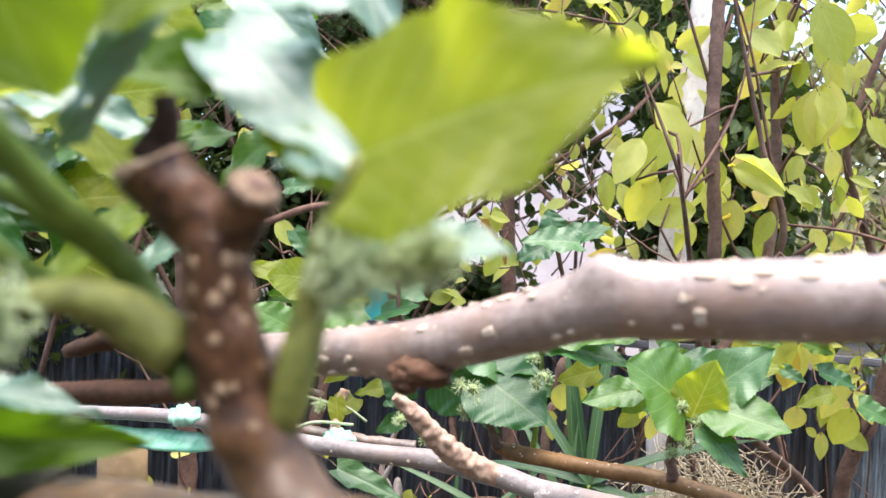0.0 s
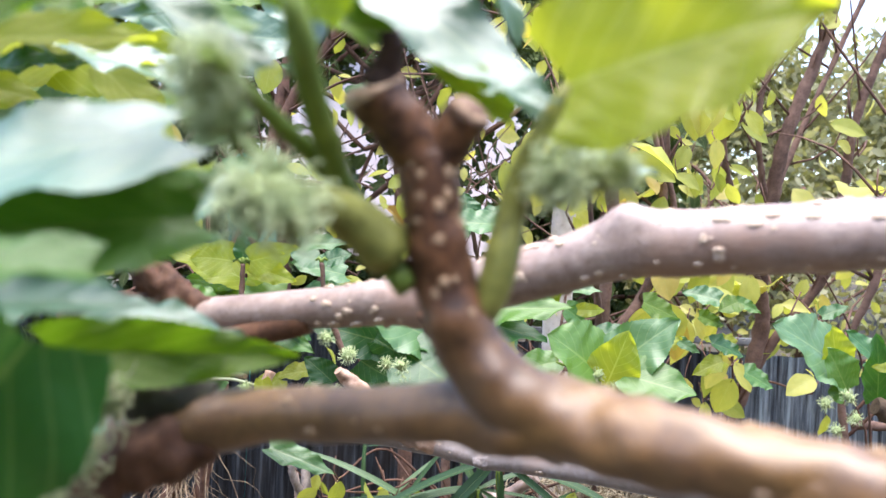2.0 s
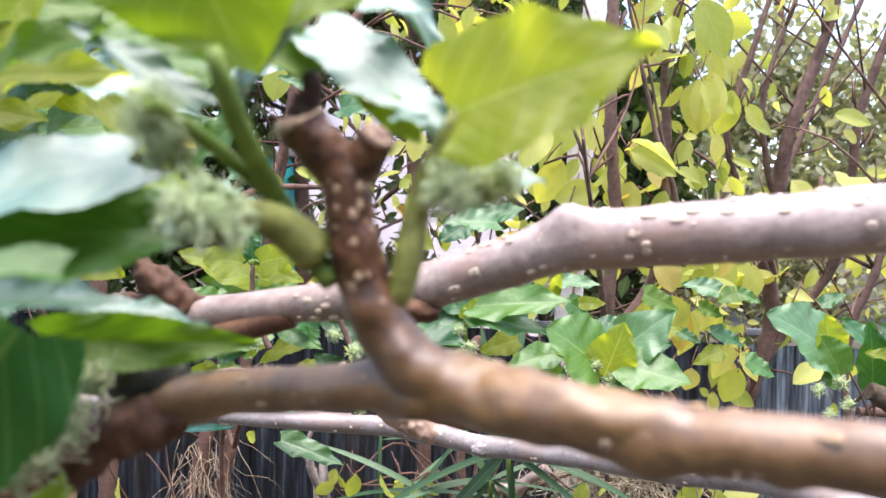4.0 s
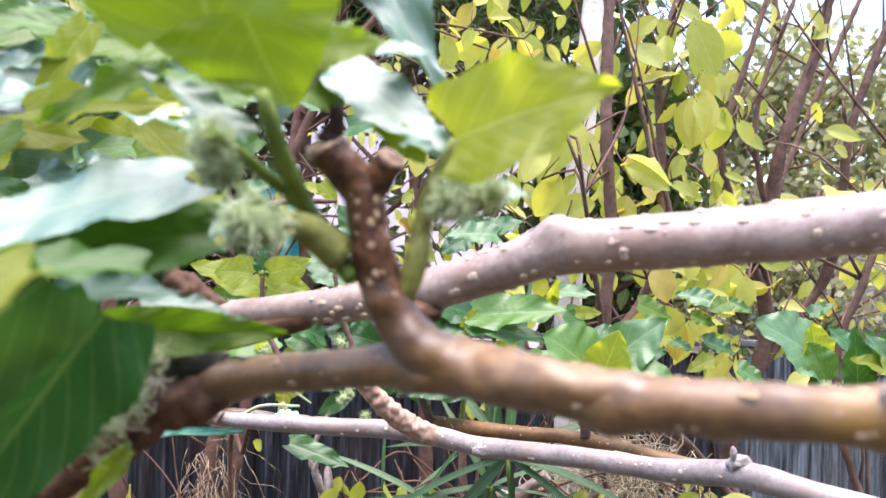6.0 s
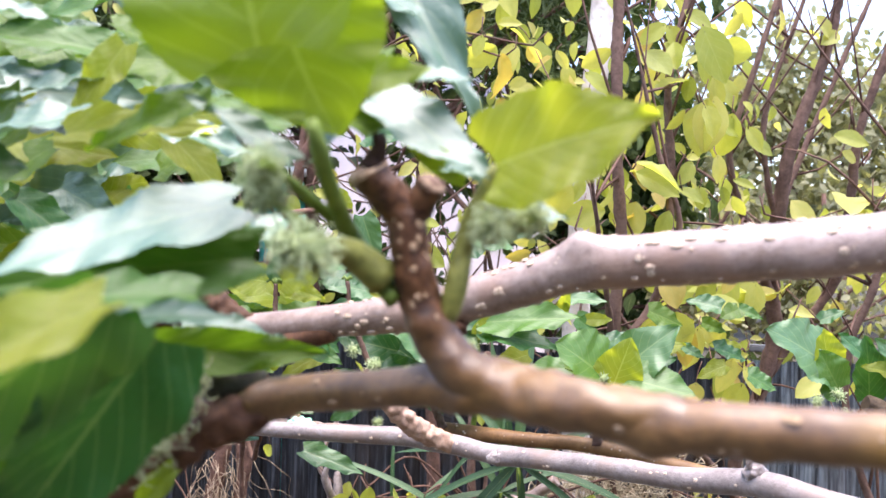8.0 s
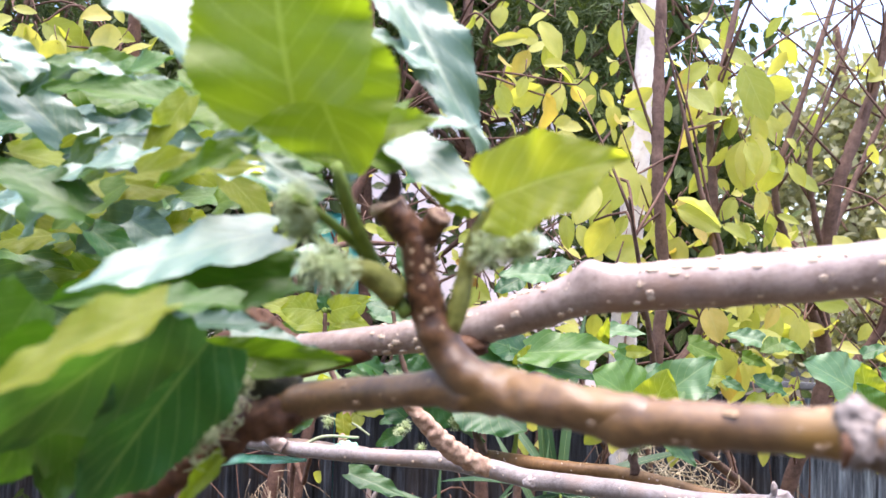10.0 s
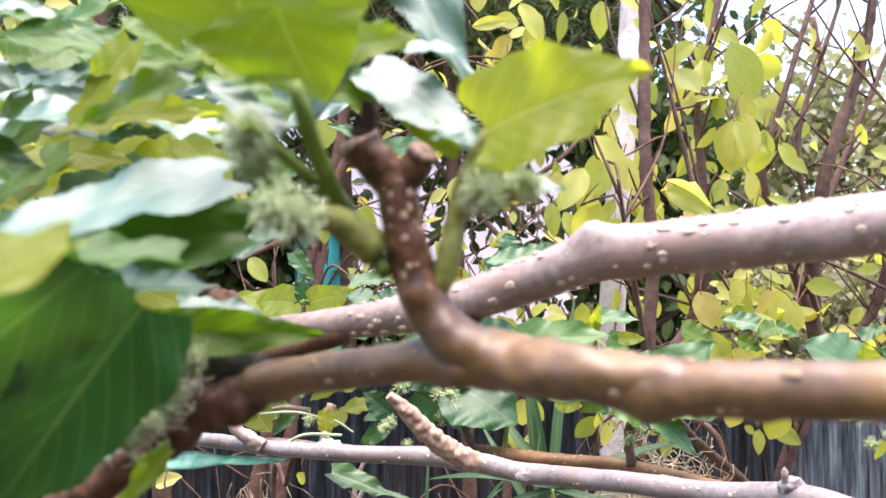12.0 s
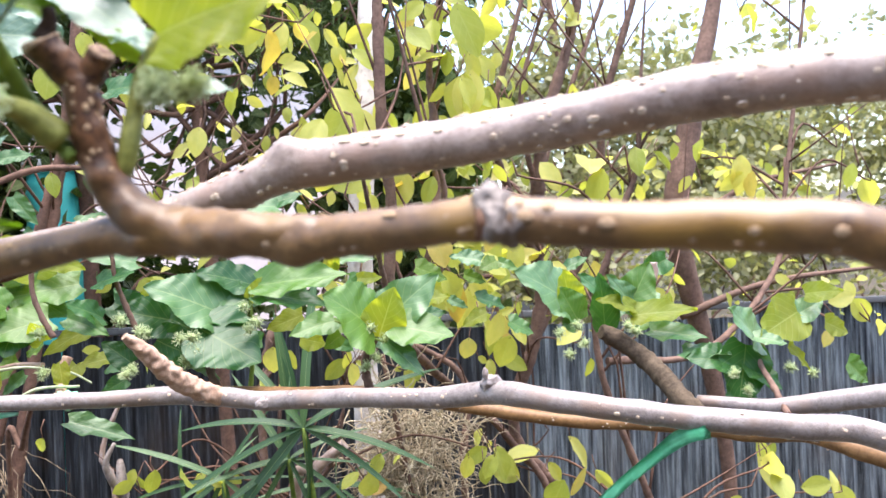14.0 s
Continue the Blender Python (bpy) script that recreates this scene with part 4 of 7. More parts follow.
for i, (p, s, a) in enumerate((((0.0032, 0.2050, 1.6317), 0.0052, (0.1, -0.5, 0.8)), ((0.0144, 0.2050, 1.6110), 0.0068, (-0.9, -0.3, 0.2)), ((0.0032, 0.2150, 1.6264), 0.0046, (-0.5, -0.3, -0.8)),
                               ((0.0652, 0.2260, 1.6177), 0.0055, (0.3, -0.5, 0.7)), ((0.0759, 0.2320, 1.6194), 0.0050, (0.8, -0.3, 0.2)))):
    fruit(p, s, a, i % 3)
for i, (p, s, a) in enumerate((((-0.0296, 0.2560, 1.5681), 0.0046, (0.2, -0.8, 0.3)), ((-0.0326, 0.2480, 1.5651), 0.0044, (0.3, -0.7, -0.3)), ((-0.0320, 0.2480, 1.5576), 0.0048, (0.5, -0.6, 0.3)),
                               ((-0.0365, 0.2420, 1.5523), 0.0046, (-0.3, -0.7, -0.4)), ((-0.0414, 0.2400, 1.5486), 0.0044, (0.2, -0.6, -0.5)), ((-0.0936, 0.2300, 1.5659), 0.0048, (0.2, -0.6, -0.5)))):
    fruit(p, s, a, 6 + i % 3)


# ---- leafy shoots on the low limbs ----
def sprig(centre, leaves, stem_from, seed=0):
    """A fresh mulberry shoot: spread leaves on stalks round a centre. leaves: (dx, dz, normal z, width, mesh)."""
    r = random.Random(seed)
    c = Vector(centre)
    tree_part("shoot", limb([stem_from, (Vector(stem_from) + c) / 2 + wander(r, 0.006), c], [0.0036, 0.0032, 0.0026], 0.003, 10, lumps=0.4, lump_scale=140), BARK_RED)
    for dx, dz, nz, width, me in leaves:
        way = Vector((dx, r.uniform(-0.35, 0.2) * (abs(dx) + abs(dz)), dz))
        base = c + way * 0.22
        tip = c + way * 1.18
        stalk([c, (c + base) / 2 + Vector((0, 0, 0.004)), base], [0.0022, 0.0018, 0.0014])
        leaf(me, base, tip, (r.uniform(-0.2, 0.2), -0.9, nz), width * 1.65, r.uniform(0.8, 1.4))


A, B = M_SHOOT, M_YOUNG
C = PALE_SHOOT
# the shoot with five spread leaves
tree_part("shoot", limb([(0.2454, 0.9900, 1.3830), (0.2445, 0.9900, 1.4183), (0.2553, 0.9850, 1.4498)], [0.006, 0.0062, 0.005], 0.003, 12, lumps=0.45, lump_scale=120), BARK_RED, "reddish scaly shoot")
leaf(A[0], (0.2555, 0.9750, 1.4627), (0.1970, 0.9400, 1.5165), (0.1, -0.75, 0.65), 1.62, 1.0)
leaf(C[1], (0.2692, 0.9850, 1.4679), (0.3355, 0.9700, 1.5321), (0.1, -0.75, 0.65), 0.98, 1.0, "pale shining shoot leaf")
leaf(A[2], (0.2790, 0.9650, 1.4661), (0.3448, 0.9300, 1.4498), (0.1, -0.75, 0.65), 1.10, 1.0)
leaf(B[0], (0.2596, 0.9700, 1.4531), (0.2815, 0.9550, 1.5128), (0.0, -0.9, 0.4), 1.23, 1.0)
leaf(C[3], (0.2673, 0.9550, 1.4472), (0.3076, 0.9350, 1.4060), (0.1, -0.75, 0.65), 0.78, 1.0)
leaf(A[3], (0.2077, 0.9900, 1.4758), (0.1496, 0.9700, 1.4675), (0.1, -0.75, 0.65), 0.81, 1.0)
stalk([(0.2563, 0.9800, 1.4594), (0.2077, 0.9900, 1.4758)], [0.0018, 0.0013])
stalk([(0.2553, 0.9850, 1.4498), (0.2790, 0.9650, 1.4661)], [0.0018, 0.0013])
stalk([(0.2553, 0.9850, 1.4498), (0.2673, 0.9550, 1.4472)], [0.0018, 0.0013])
fruit((0.2494, 0.9650, 1.4660), 0.0062, (-1.0, -0.5, -1.0), 3)
fruit((0.2669, 0.9650, 1.4510), 0.0062, (-0.2, -0.5, -0.8), 4)
fruit((0.2543, 0.9650, 1.4278), 0.0062, (0.6, -0.5, -0.7), 5)
fruit((0.2412, 0.9650, 1.4184), 0.0062, (-0.8, -0.5, -0.5), 3)
fruit((0.2811, 0.9650, 1.4397), 0.0062, (0.0, -0.5, -0.3), 4)
# the dense shoots behind the scaly twig
leaf(C[0], (0.0703, 1.0800, 1.4899), (-0.0154, 1.0400, 1.5410), (0.1, -0.75, 0.65), 1.10, 1.0, "pale shining shoot leaf")
leaf(A[1], (0.0082, 1.0800, 1.4865), (-0.0584, 1.0600, 1.5053), (0.0, -0.9, 0.4), 1.10, 1.0)
leaf(A[0], (0.1160, 1.1200, 1.5233), (0.0440, 1.0800, 1.5529), (0.1, -0.75, 0.65), 0.91, 1.0)
leaf(C[2], (0.0703, 1.1000, 1.4840), (0.0987, 1.1000, 1.5327), (0.1, -0.75, 0.65), 1.17, 1.0)
leaf(A[2], (0.1193, 1.0800, 1.5245), (0.2317, 1.0300, 1.5355), (0.1, -0.75, 0.65), 0.65, 1.0)
leaf(A[3], (0.1187, 1.0800, 1.5139), (0.2060, 1.0400, 1.4985), (0.0, -0.55, 0.85), 0.81, 1.0)
leaf(B[2], (0.1071, 1.0800, 1.5071), (0.1328, 1.0800, 1.5373), (0.0, -0.9, 0.4), 0.78, 1.0)
leaf(A[0], (0.0431, 1.0500, 1.4748), (0.1145, 1.0200, 1.4311), (0.1, -0.75, 0.65), 1.62, 1.0)
leaf(A[1], (0.0025, 1.0800, 1.4898), (0.0498, 1.0600, 1.4661), (0.0, -0.9, 0.4), 1.17, 1.0)
leaf(A[2], (-0.0135, 1.0800, 1.4627), (0.0380, 1.0500, 1.4315), (0.1, -0.9, -0.25), 1.30, 1.0)
leaf(A[3], (0.0355, 1.0800, 1.4892), (0.1044, 1.0500, 1.4824), (0.0, -0.55, 0.85), 0.72, 1.0)
leaf(A[0], (-0.0454, 1.0800, 1.4354), (-0.0796, 1.0800, 1.4672), (0.0, -0.9, 0.4), 1.04, 1.0)
leaf(A[2], (-0.0522, 1.0800, 1.4152), (-0.0873, 1.0800, 1.4017), (0.0, -0.9, 0.4), 0.91, 1.0)
leaf(A[1], (-0.0287, 1.1300, 1.4899), (-0.0695, 1.1300, 1.5325), (0.1, -0.75, 0.65), 1.04, 1.0)
leaf(C[1], (0.0286, 1.0800, 1.4300), (0.0643, 1.0800, 1.4064), (0.1, -0.75, 0.65), 0.65, 1.0)
leaf(A[3], (0.0674, 1.1300, 1.4523), (0.0120, 1.1300, 1.4250), (0.1, -0.9, -0.25), 1.43, 1.0)
tree_part("shoot", limb([(0.0138, 1.0300, 1.3946), (0.0082, 1.0800, 1.4315), (0.0459, 1.0800, 1.4773), (0.0765, 1.0800, 1.4940)], [0.0042, 0.0036, 0.003, 0.0022], 0.003, 12, lumps=0.3, lump_scale=120), BARK_DARK, "")
tree_part("shoot", limb([(0.1002, 1.0800, 1.3797), (0.1087, 1.0800, 1.4543), (0.1079, 1.0800, 1.5221)], [0.0036, 0.003, 0.002], 0.003, 12, lumps=0.3, lump_scale=120), PETIOLE, "")
fruit((-0.0503, 1.0300, 1.4947), 0.0069, (0.8, -0.5, -0.2), 5)
fruit((-0.0223, 1.0300, 1.4766), 0.0069, (-0.6, -0.5, 0.0), 3)
fruit((0.0189, 1.0300, 1.4653), 0.0072, (0.2, -0.5, 0.2), 4)
fruit((0.0363, 1.0300, 1.4484), 0.0072, (1.0, -0.5, 0.3), 5)
fruit((0.0244, 1.0300, 1.4364), 0.0069, (-0.4, -0.5, 0.5), 3)
fruit((0.0986, 1.0300, 1.4993), 0.0062, (0.4, -0.5, 0.7), 4)
fruit((0.1119, 1.0300, 1.4790), 0.0069, (-1.0, -0.5, 0.8), 5)
fruit((0.1028, 1.0300, 1.4703), 0.0062, (-0.2, -0.5, 1.0), 3)
fruit((-0.0397, 1.0300, 1.4340), 0.0062, (0.6, -0.5, -1.0), 4)
fruit((-0.0205, 1.0300, 1.4044), 0.0055, (-0.8, -0.5, -0.8), 5)
# the shoots left of them
leaf(A[0], (-0.1368, 1.0600, 1.5017), (-0.2054, 1.0300, 1.4876), (0.1, -0.75, 0.65), 1.04, 1.0)
leaf(A[2], (-0.1714, 1.0600, 1.4969), (-0.1900, 1.0300, 1.4658), (0.0, -0.9, 0.4), 1.56, 1.0)
leaf(C[3], (-0.2185, 1.0600, 1.5070), (-0.2690, 1.0300, 1.5206), (0.1, -0.75, 0.65), 0.91, 1.0)
leaf(A[1], (-0.1160, 1.0600, 1.5004), (-0.0647, 1.0300, 1.4816), (0.0, -0.9, 0.4), 0.65, 1.0)
leaf(B[1], (-0.1086, 1.0600, 1.4424), (-0.1274, 1.0300, 1.4252), (0.0, -0.9, 0.4), 1.17, 1.0)
leaf(B[0], (-0.2214, 1.0600, 1.4506), (-0.1921, 1.0300, 1.4245), (0.0, -0.9, 0.4), 1.17, 1.0)
leaf(B[2], (-0.2083, 1.0600, 1.4426), (-0.2235, 1.0300, 1.4544), (0.0, -0.9, 0.4), 1.04, 1.0)
leaf(A[3], (-0.0743, 1.0600, 1.4977), (-0.1102, 1.0300, 1.5231), (0.1, -0.75, 0.65), 0.91, 1.0)
leaf(A[0], (-0.1839, 1.0600, 1.5190), (-0.2284, 1.0300, 1.5510), (0.1, -0.75, 0.65), 1.04, 1.0)
leaf(A[2], (-0.0790, 1.0600, 1.5413), (-0.0334, 1.0300, 1.5536), (0.1, -0.75, 0.65), 0.78, 1.0)
leaf(B[3], (-0.1451, 1.0600, 1.4737), (-0.1505, 1.0300, 1.4978), (0.0, -0.9, 0.4), 1.04, 1.0)
tree_part("twig", limb([(-0.1181, 1.0000, 1.4064), (-0.1203, 1.0300, 1.4330), (-0.1153, 1.0400, 1.4538)], [0.0058, 0.0056, 0.0066], 0.003, 12, lumps=0.35, lump_scale=120), BARK_TAN, "pale cut twig")
tree_part("twig", limb([(-0.1466, 1.0600, 1.4452), (-0.1895, 1.1000, 1.4434), (-0.2322, 1.1000, 1.4355)], [0.003, 0.003, 0.002], 0.003, 12, lumps=0.3, lump_scale=120), BARK_TAN, "")
fruit((-0.2195, 1.0200, 1.4826), 0.0062, (0.6, -0.5, -0.7), 5)
fruit((-0.2062, 1.0200, 1.4885), 0.0062, (-0.8, -0.5, -0.5), 3)
fruit((-0.1396, 1.0200, 1.4393), 0.0062, (0.0, -0.5, -0.3), 4)
fruit((-0.1970, 1.0200, 1.4777), 0.0062, (0.8, -0.5, -0.2), 5)
stalk([(-0.2043, 1.0300, 1.4448), (-0.1577, 1.0200, 1.4481), (-0.1267, 1.0300, 1.4391)], [0.0018, 0.0018, 0.0016], SHOOT_STALK)
stalk([(-0.1672, 1.0000, 1.4123), (-0.1401, 1.0000, 1.4237), (-0.0977, 1.0100, 1.4210)], [0.0020, 0.0020, 0.0016], SHOOT_STALK)
stalk([(-0.1225, 1.0300, 1.4415), (-0.1047, 1.0300, 1.4332), (-0.0870, 1.0300, 1.4207)], [0.0016, 0.0016, 0.0014], SHOOT_STALK)
leaf(B[1], (-0.1205, 1.0200, 1.4482), (-0.1140, 1.0100, 1.4147), (0.2, -0.9, 0.3), 0.8, 1.0)
fruit((-0.0231, 0.9800, 1.4811), 0.0072, (0.4, -0.6, 0.3), 4)
fruit((0.0360, 0.9900, 1.4693), 0.0075, (-0.4, -0.6, 0.3), 5)
fruit((-0.0440, 1.0000, 1.4314), 0.0062, (-0.4, -0.6, -0.3), 3)
fruit((-0.1367, 1.0000, 1.4890), 0.0066, (0.2, -0.6, -0.3), 4)
# the shoot over the stout stub
leaf(C[0], (0.5294, 0.9900, 1.4736), (0.4488, 0.9600, 1.5300), (0.1, -0.75, 0.65), 1.23, 1.0, "pale shining shoot leaf")
leaf(B[1], (0.5276, 0.9900, 1.4694), (0.5122, 0.9700, 1.5190), (0.0, -0.9, 0.4), 1.17, 1.0)
leaf(A[1], (0.5295, 0.9700, 1.4504), (0.4989, 0.9500, 1.4963), (0.0, -0.9, 0.4), 1.23, 1.0)
leaf(A[0], (0.5757, 0.9900, 1.4382), (0.5675, 0.9700, 1.5115), (0.0, -0.9, 0.4), 0.81, 1.0)
leaf(C[2], (0.6267, 0.9900, 1.4467), (0.5839, 0.9700, 1.5149), (0.1, -0.75, 0.65), 0.78, 1.0)
leaf(B[3], (0.6065, 0.9700, 1.4525), (0.6834, 0.9300, 1.4604), (0.1, -0.75, 0.65), 0.65, 1.0)
leaf(B[0], (0.6110, 0.9700, 1.4624), (0.5554, 0.9600, 1.4824), (0.1, -0.75, 0.65), 0.65, 1.0)
leaf(A[2], (0.6325, 0.9700, 1.4303), (0.6897, 0.9200, 1.4213), (0.1, -0.75, 0.65), 0.72, 1.0)
leaf(C[3], (0.6632, 0.9400, 1.4012), (0.7028, 0.8900, 1.4044), (0.0, -0.55, 0.85), 0.78, 1.0)
leaf(A[3], (0.6099, 0.9900, 1.4581), (0.6535, 0.9900, 1.5224), (0.0, -0.9, 0.4), 1.04, 1.0)
leaf(A[1], (0.6024, 1.0200, 1.4680), (0.5568, 1.0200, 1.5124), (0.1, -0.75, 0.65), 0.91, 1.0)
leaf(B[2], (0.6522, 0.9900, 1.4330), (0.6828, 0.9900, 1.4759), (0.0, -0.9, 0.4), 0.91, 1.0)
tree_part("stub", limb([(0.6338, 0.8600, 1.3344), (0.6226, 0.8800, 1.3527), (0.6178, 0.9200, 1.3791), (0.5967, 0.9500, 1.4083), (0.5691, 0.9600, 1.4299), (0.5557, 0.9600, 1.4351)], [0.013, 0.0135, 0.0135, 0.0125, 0.0125, 0.0085], 0.003, 12, lumps=0.22, lump_scale=120), BARK_STOUT, "stout mossy brown pruned stub")
fruit((0.4897, 0.9400, 1.4416), 0.0062, (-0.2, -0.5, -0.8), 4)
fruit((0.5152, 0.9400, 1.4482), 0.0062, (0.6, -0.5, -0.7), 5)
fruit((0.5227, 0.9400, 1.4253), 0.0062, (-0.8, -0.5, -0.5), 3)
fruit((0.5857, 0.9400, 1.4434), 0.0062, (0.0, -0.5, -0.3), 4)
fruit((0.5965, 0.9400, 1.4342), 0.0062, (0.8, -0.5, -0.2), 5)
fruit((0.5020, 0.9400, 1.4128), 0.0062, (-0.6, -0.5, 0.0), 3)
# the shoot on the grey limb
leaf(C[1], (0.7540, 0.9000, 1.4115), (0.7043, 0.8800, 1.4582), (0.1, -0.75, 0.65), 1.30, 1.0, "pale shining shoot leaf")
leaf(C[0], (0.7323, 0.8800, 1.4210), (0.7680, 0.8600, 1.4125), (0.1, -0.75, 0.65), 0.78, 1.0)
leaf(B[0], (0.8142, 0.9000, 1.4456), (0.7397, 0.8700, 1.4256), (0.0, -0.9, 0.4), 1.10, 1.0)
leaf(C[2], (0.8077, 0.9000, 1.4400), (0.8592, 0.9000, 1.4588), (0.1, -0.75, 0.65), 0.91, 1.0)
leaf(B[1], (0.8272, 0.9000, 1.4688), (0.8623, 0.8700, 1.4748), (0.0, -0.9, 0.4), 0.91, 1.0)
leaf(A[0], (0.7326, 0.9000, 1.4089), (0.7056, 0.8800, 1.3334), (0.0, -0.9, 0.4), 1.17, 1.0)
leaf(A[2], (0.7311, 0.9000, 1.3867), (0.7628, 0.8700, 1.3509), (0.1, -0.75, 0.65), 1.04, 1.0)
leaf(A[3], (0.7144, 0.9000, 1.3883), (0.6454, 0.9000, 1.4034), (0.1, -0.75, 0.65), 0.91, 1.0)
leaf(B[3], (0.7963, 0.9000, 1.4018), (0.8331, 0.9000, 1.3652), (0.1, -0.75, 0.65), 0.59, 1.0)
leaf(B[2], (0.8553, 0.9000, 1.4286), (0.8943, 0.9000, 1.4086), (0.0, -0.9, 0.4), 1.04, 1.0)
leaf(A[1], (0.7036, 0.9000, 1.3524), (0.7463, 0.8800, 1.3233), (0.1, -0.75, 0.65), 1.04, 1.0)
leaf(A[2], (0.9700, 1.0000, 1.3530), (1.0074, 1.0000, 1.3154), (0.0, -0.9, 0.4), 1.04, 1.0)
tree_part("shoot", limb([(0.7171, 0.8000, 1.3356), (0.7299, 0.8400, 1.3587), (0.7452, 0.8900, 1.3866), (0.7599, 0.9000, 1.4102)], [0.0045, 0.004, 0.0034, 0.0026], 0.003, 12, lumps=0.3, lump_scale=120), BARK_RED, "")
fruit((0.6939, 0.8700, 1.3793), 0.0059, (-0.8, -0.5, -0.5), 3)
fruit((0.7127, 0.8700, 1.3560), 0.0059, (0.0, -0.5, -0.3), 4)
fruit((0.7765, 0.8700, 1.3787), 0.0059, (0.8, -0.5, -0.2), 5)
fruit((0.8097, 0.8700, 1.3682), 0.0059, (-0.6, -0.5, 0.0), 3)
leaf(A[1], (-0.1057, 1.1000, 1.5417), (-0.1912, 1.0800, 1.5314), (0.1, -0.75, 0.65), 0.9)
leaf(A[2], (-0.1842, 1.1000, 1.5463), (-0.1192, 1.0800, 1.4992), (0.1, -0.8, 0.5), 0.9)
tree_part("shoot", limb([(0.0627, 1.0600, 1.3902), (0.0522, 1.0700, 1.4136), (0.0467, 1.0800, 1.4483)], [0.0055, 0.0050, 0.0040], 0.004, 10, lumps=0.4, lump_scale=120), BARK_RED)
sprig((0.1238, 1.1500, 1.6313), ((-0.01, 0.035, 0.9, 0.9, A[1]), (0.055, 0.015, 0.9, 0.6, A[2]), (-0.04, -0.02, 0.8, 0.7, A[1])), (0.1660, 1.2000, 1.5190), 10)
sprig((-0.0590, 1.0500, 1.5808), ((-0.03, 0.01, 0.9, 0.95, A[0]), (0.03, 0.01, 0.7, 0.7, A[3])), (-0.0319, 1.0500, 1.4746), 11)
sprig((-0.1406, 1.0000, 1.5793), ((0.04, 0.012, 0.2, 0.7, B[1]), (-0.05, 0.01, 0.3, 0.75, B[2]), (0.0, 0.03, 0.9, 0.6, A[0]), (0.05, -0.015, 0.5, 0.5, B[3])), (-0.1215, 1.0000, 1.4817), 12)
leaf(C[2], (-0.0974, 0.9300, 1.3930), (-0.0293, 0.9200, 1.3696), (0.0, -0.6, 0.8), 0.55, 1.0, "pale green drooping leaf under the low limb")
tree_part("twig", limb([(0.6605, 1.0500, 1.4507), (0.6523, 1.0500, 1.4826), (0.6826, 1.0500, 1.4966), (0.6865, 1.0500, 1.5200)], [0.006, 0.008, 0.008, 0.006], 0.003, 12, lumps=0.2, lump_scale=120), BARK_PALE, "")
# smaller leaves at the back of the shoots
r_back = random.Random(61)
for k in range(44):
    base = Vector((r_back.uniform(-0.28, 0.80), 1.16 + r_back.uniform(-0.05, 0.07), r_back.uniform(1.425, 1.545)))
    way = Vector((r_back.choice((-1, 1)) * r_back.uniform(0.5, 1), r_back.uniform(-0.3, 0.3), r_back.uniform(-0.5, 0.4))).normalized()
    leaf((A, M_FRESH, A, C, B)[k % 5][k % 4], base, base + way * r_back.uniform(0.032, 0.058), (r_back.uniform(-0.2, 0.3), -0.8, r_back.uniform(0.2, 0.9)), r_back.uniform(0.7, 1.1), r_back.uniform(0.7, 1.6))
# leaves behind the pruned stem
leaf(C[0], (0.1506, 1.1000, 1.6296), (0.0832, 1.0700, 1.6352), (0.1, -0.75, 0.65), 0.75, 1.0)
leaf(C[2], (0.2242, 1.1000, 1.5547), (0.2760, 1.0700, 1.5517), (0.1, -0.75, 0.65), 0.6, 1.0)
leaf(B[0], (0.2202, 1.1000, 1.5325), (0.2270, 1.0700, 1.5703), (0.0, -0.9, 0.4), 0.5, 1.0)
leaf(B[2], (-0.1608, 1.1000, 1.5587), (-0.2403, 1.0700, 1.6038), (0.1, -0.75, 0.65), 0.8, 1.0)
leaf(B[1], (-0.1533, 1.1000, 1.5660), (-0.0934, 1.0700, 1.6024), (0.0, -0.9, 0.4), 0.9, 1.0)
leaf(C[1], (-0.0352, 1.1000, 1.5648), (-0.0957, 1.0700, 1.5808), (0.1, -0.75, 0.65), 0.8, 1.0)
leaf(A[1], (-0.1756, 1.1000, 1.5515), (-0.2192, 1.0700, 1.5605), (0.1, -0.75, 0.65), 0.8, 1.0)
leaf(B[3], (-0.0951, 1.1000, 1.4841), (-0.1486, 1.0700, 1.4591), (0.1, -0.75, 0.65), 0.6, 1.0)
leaf(A[0], (-0.0653, 1.1000, 1.5133), (0.0025, 1.0700, 1.4862), (0.0, -0.9, 0.4), 0.8, 1.0)
leaf(C[3], (0.1198, 1.1000, 1.5113), (0.0602, 1.0700, 1.4963), (0.1, -0.75, 0.65), 0.7, 1.0)


# small leaves close behind the pruned stubs
leaf(M_GLOSS[0], (0.0309, 0.2400, 1.6673), (0.0120, 0.2300, 1.6416), (0.1, -0.84, 0.54), 0.36, 0.8, "pale shining leaf beside the pruned stub")
leaf(M_GLOSS[2], (0.0079, 0.2260, 1.6365), (-0.0213, 0.2260, 1.6587), (0.1, -0.6, 0.78), 0.40, 0.8)
leaf(M_GLOSS[1], (0.0431, 0.2500, 1.6670), (0.0621, 0.2500, 1.6669), (0.1, -0.6, 0.78), 0.75, 0.8)
leaf(M_FRESH[0], (0.0110, 0.2580, 1.6555), (0.0623, 0.2620, 1.6513), (0.0, -0.7, 0.6), 0.42, 1.2, "fresh green leaf behind the pruned stub")
leaf(M_FRESH[2], (0.0144, 0.2220, 1.6523), (0.0398, 0.2400, 1.6767), (0.1, -0.8, 0.5), 0.42, 1.2)
leaf(M_FRESH[1], (-0.0160, 0.2300, 1.6557), (-0.0523, 0.2250, 1.6422), (0.0, -0.8, 0.5), 0.42, 1.2)
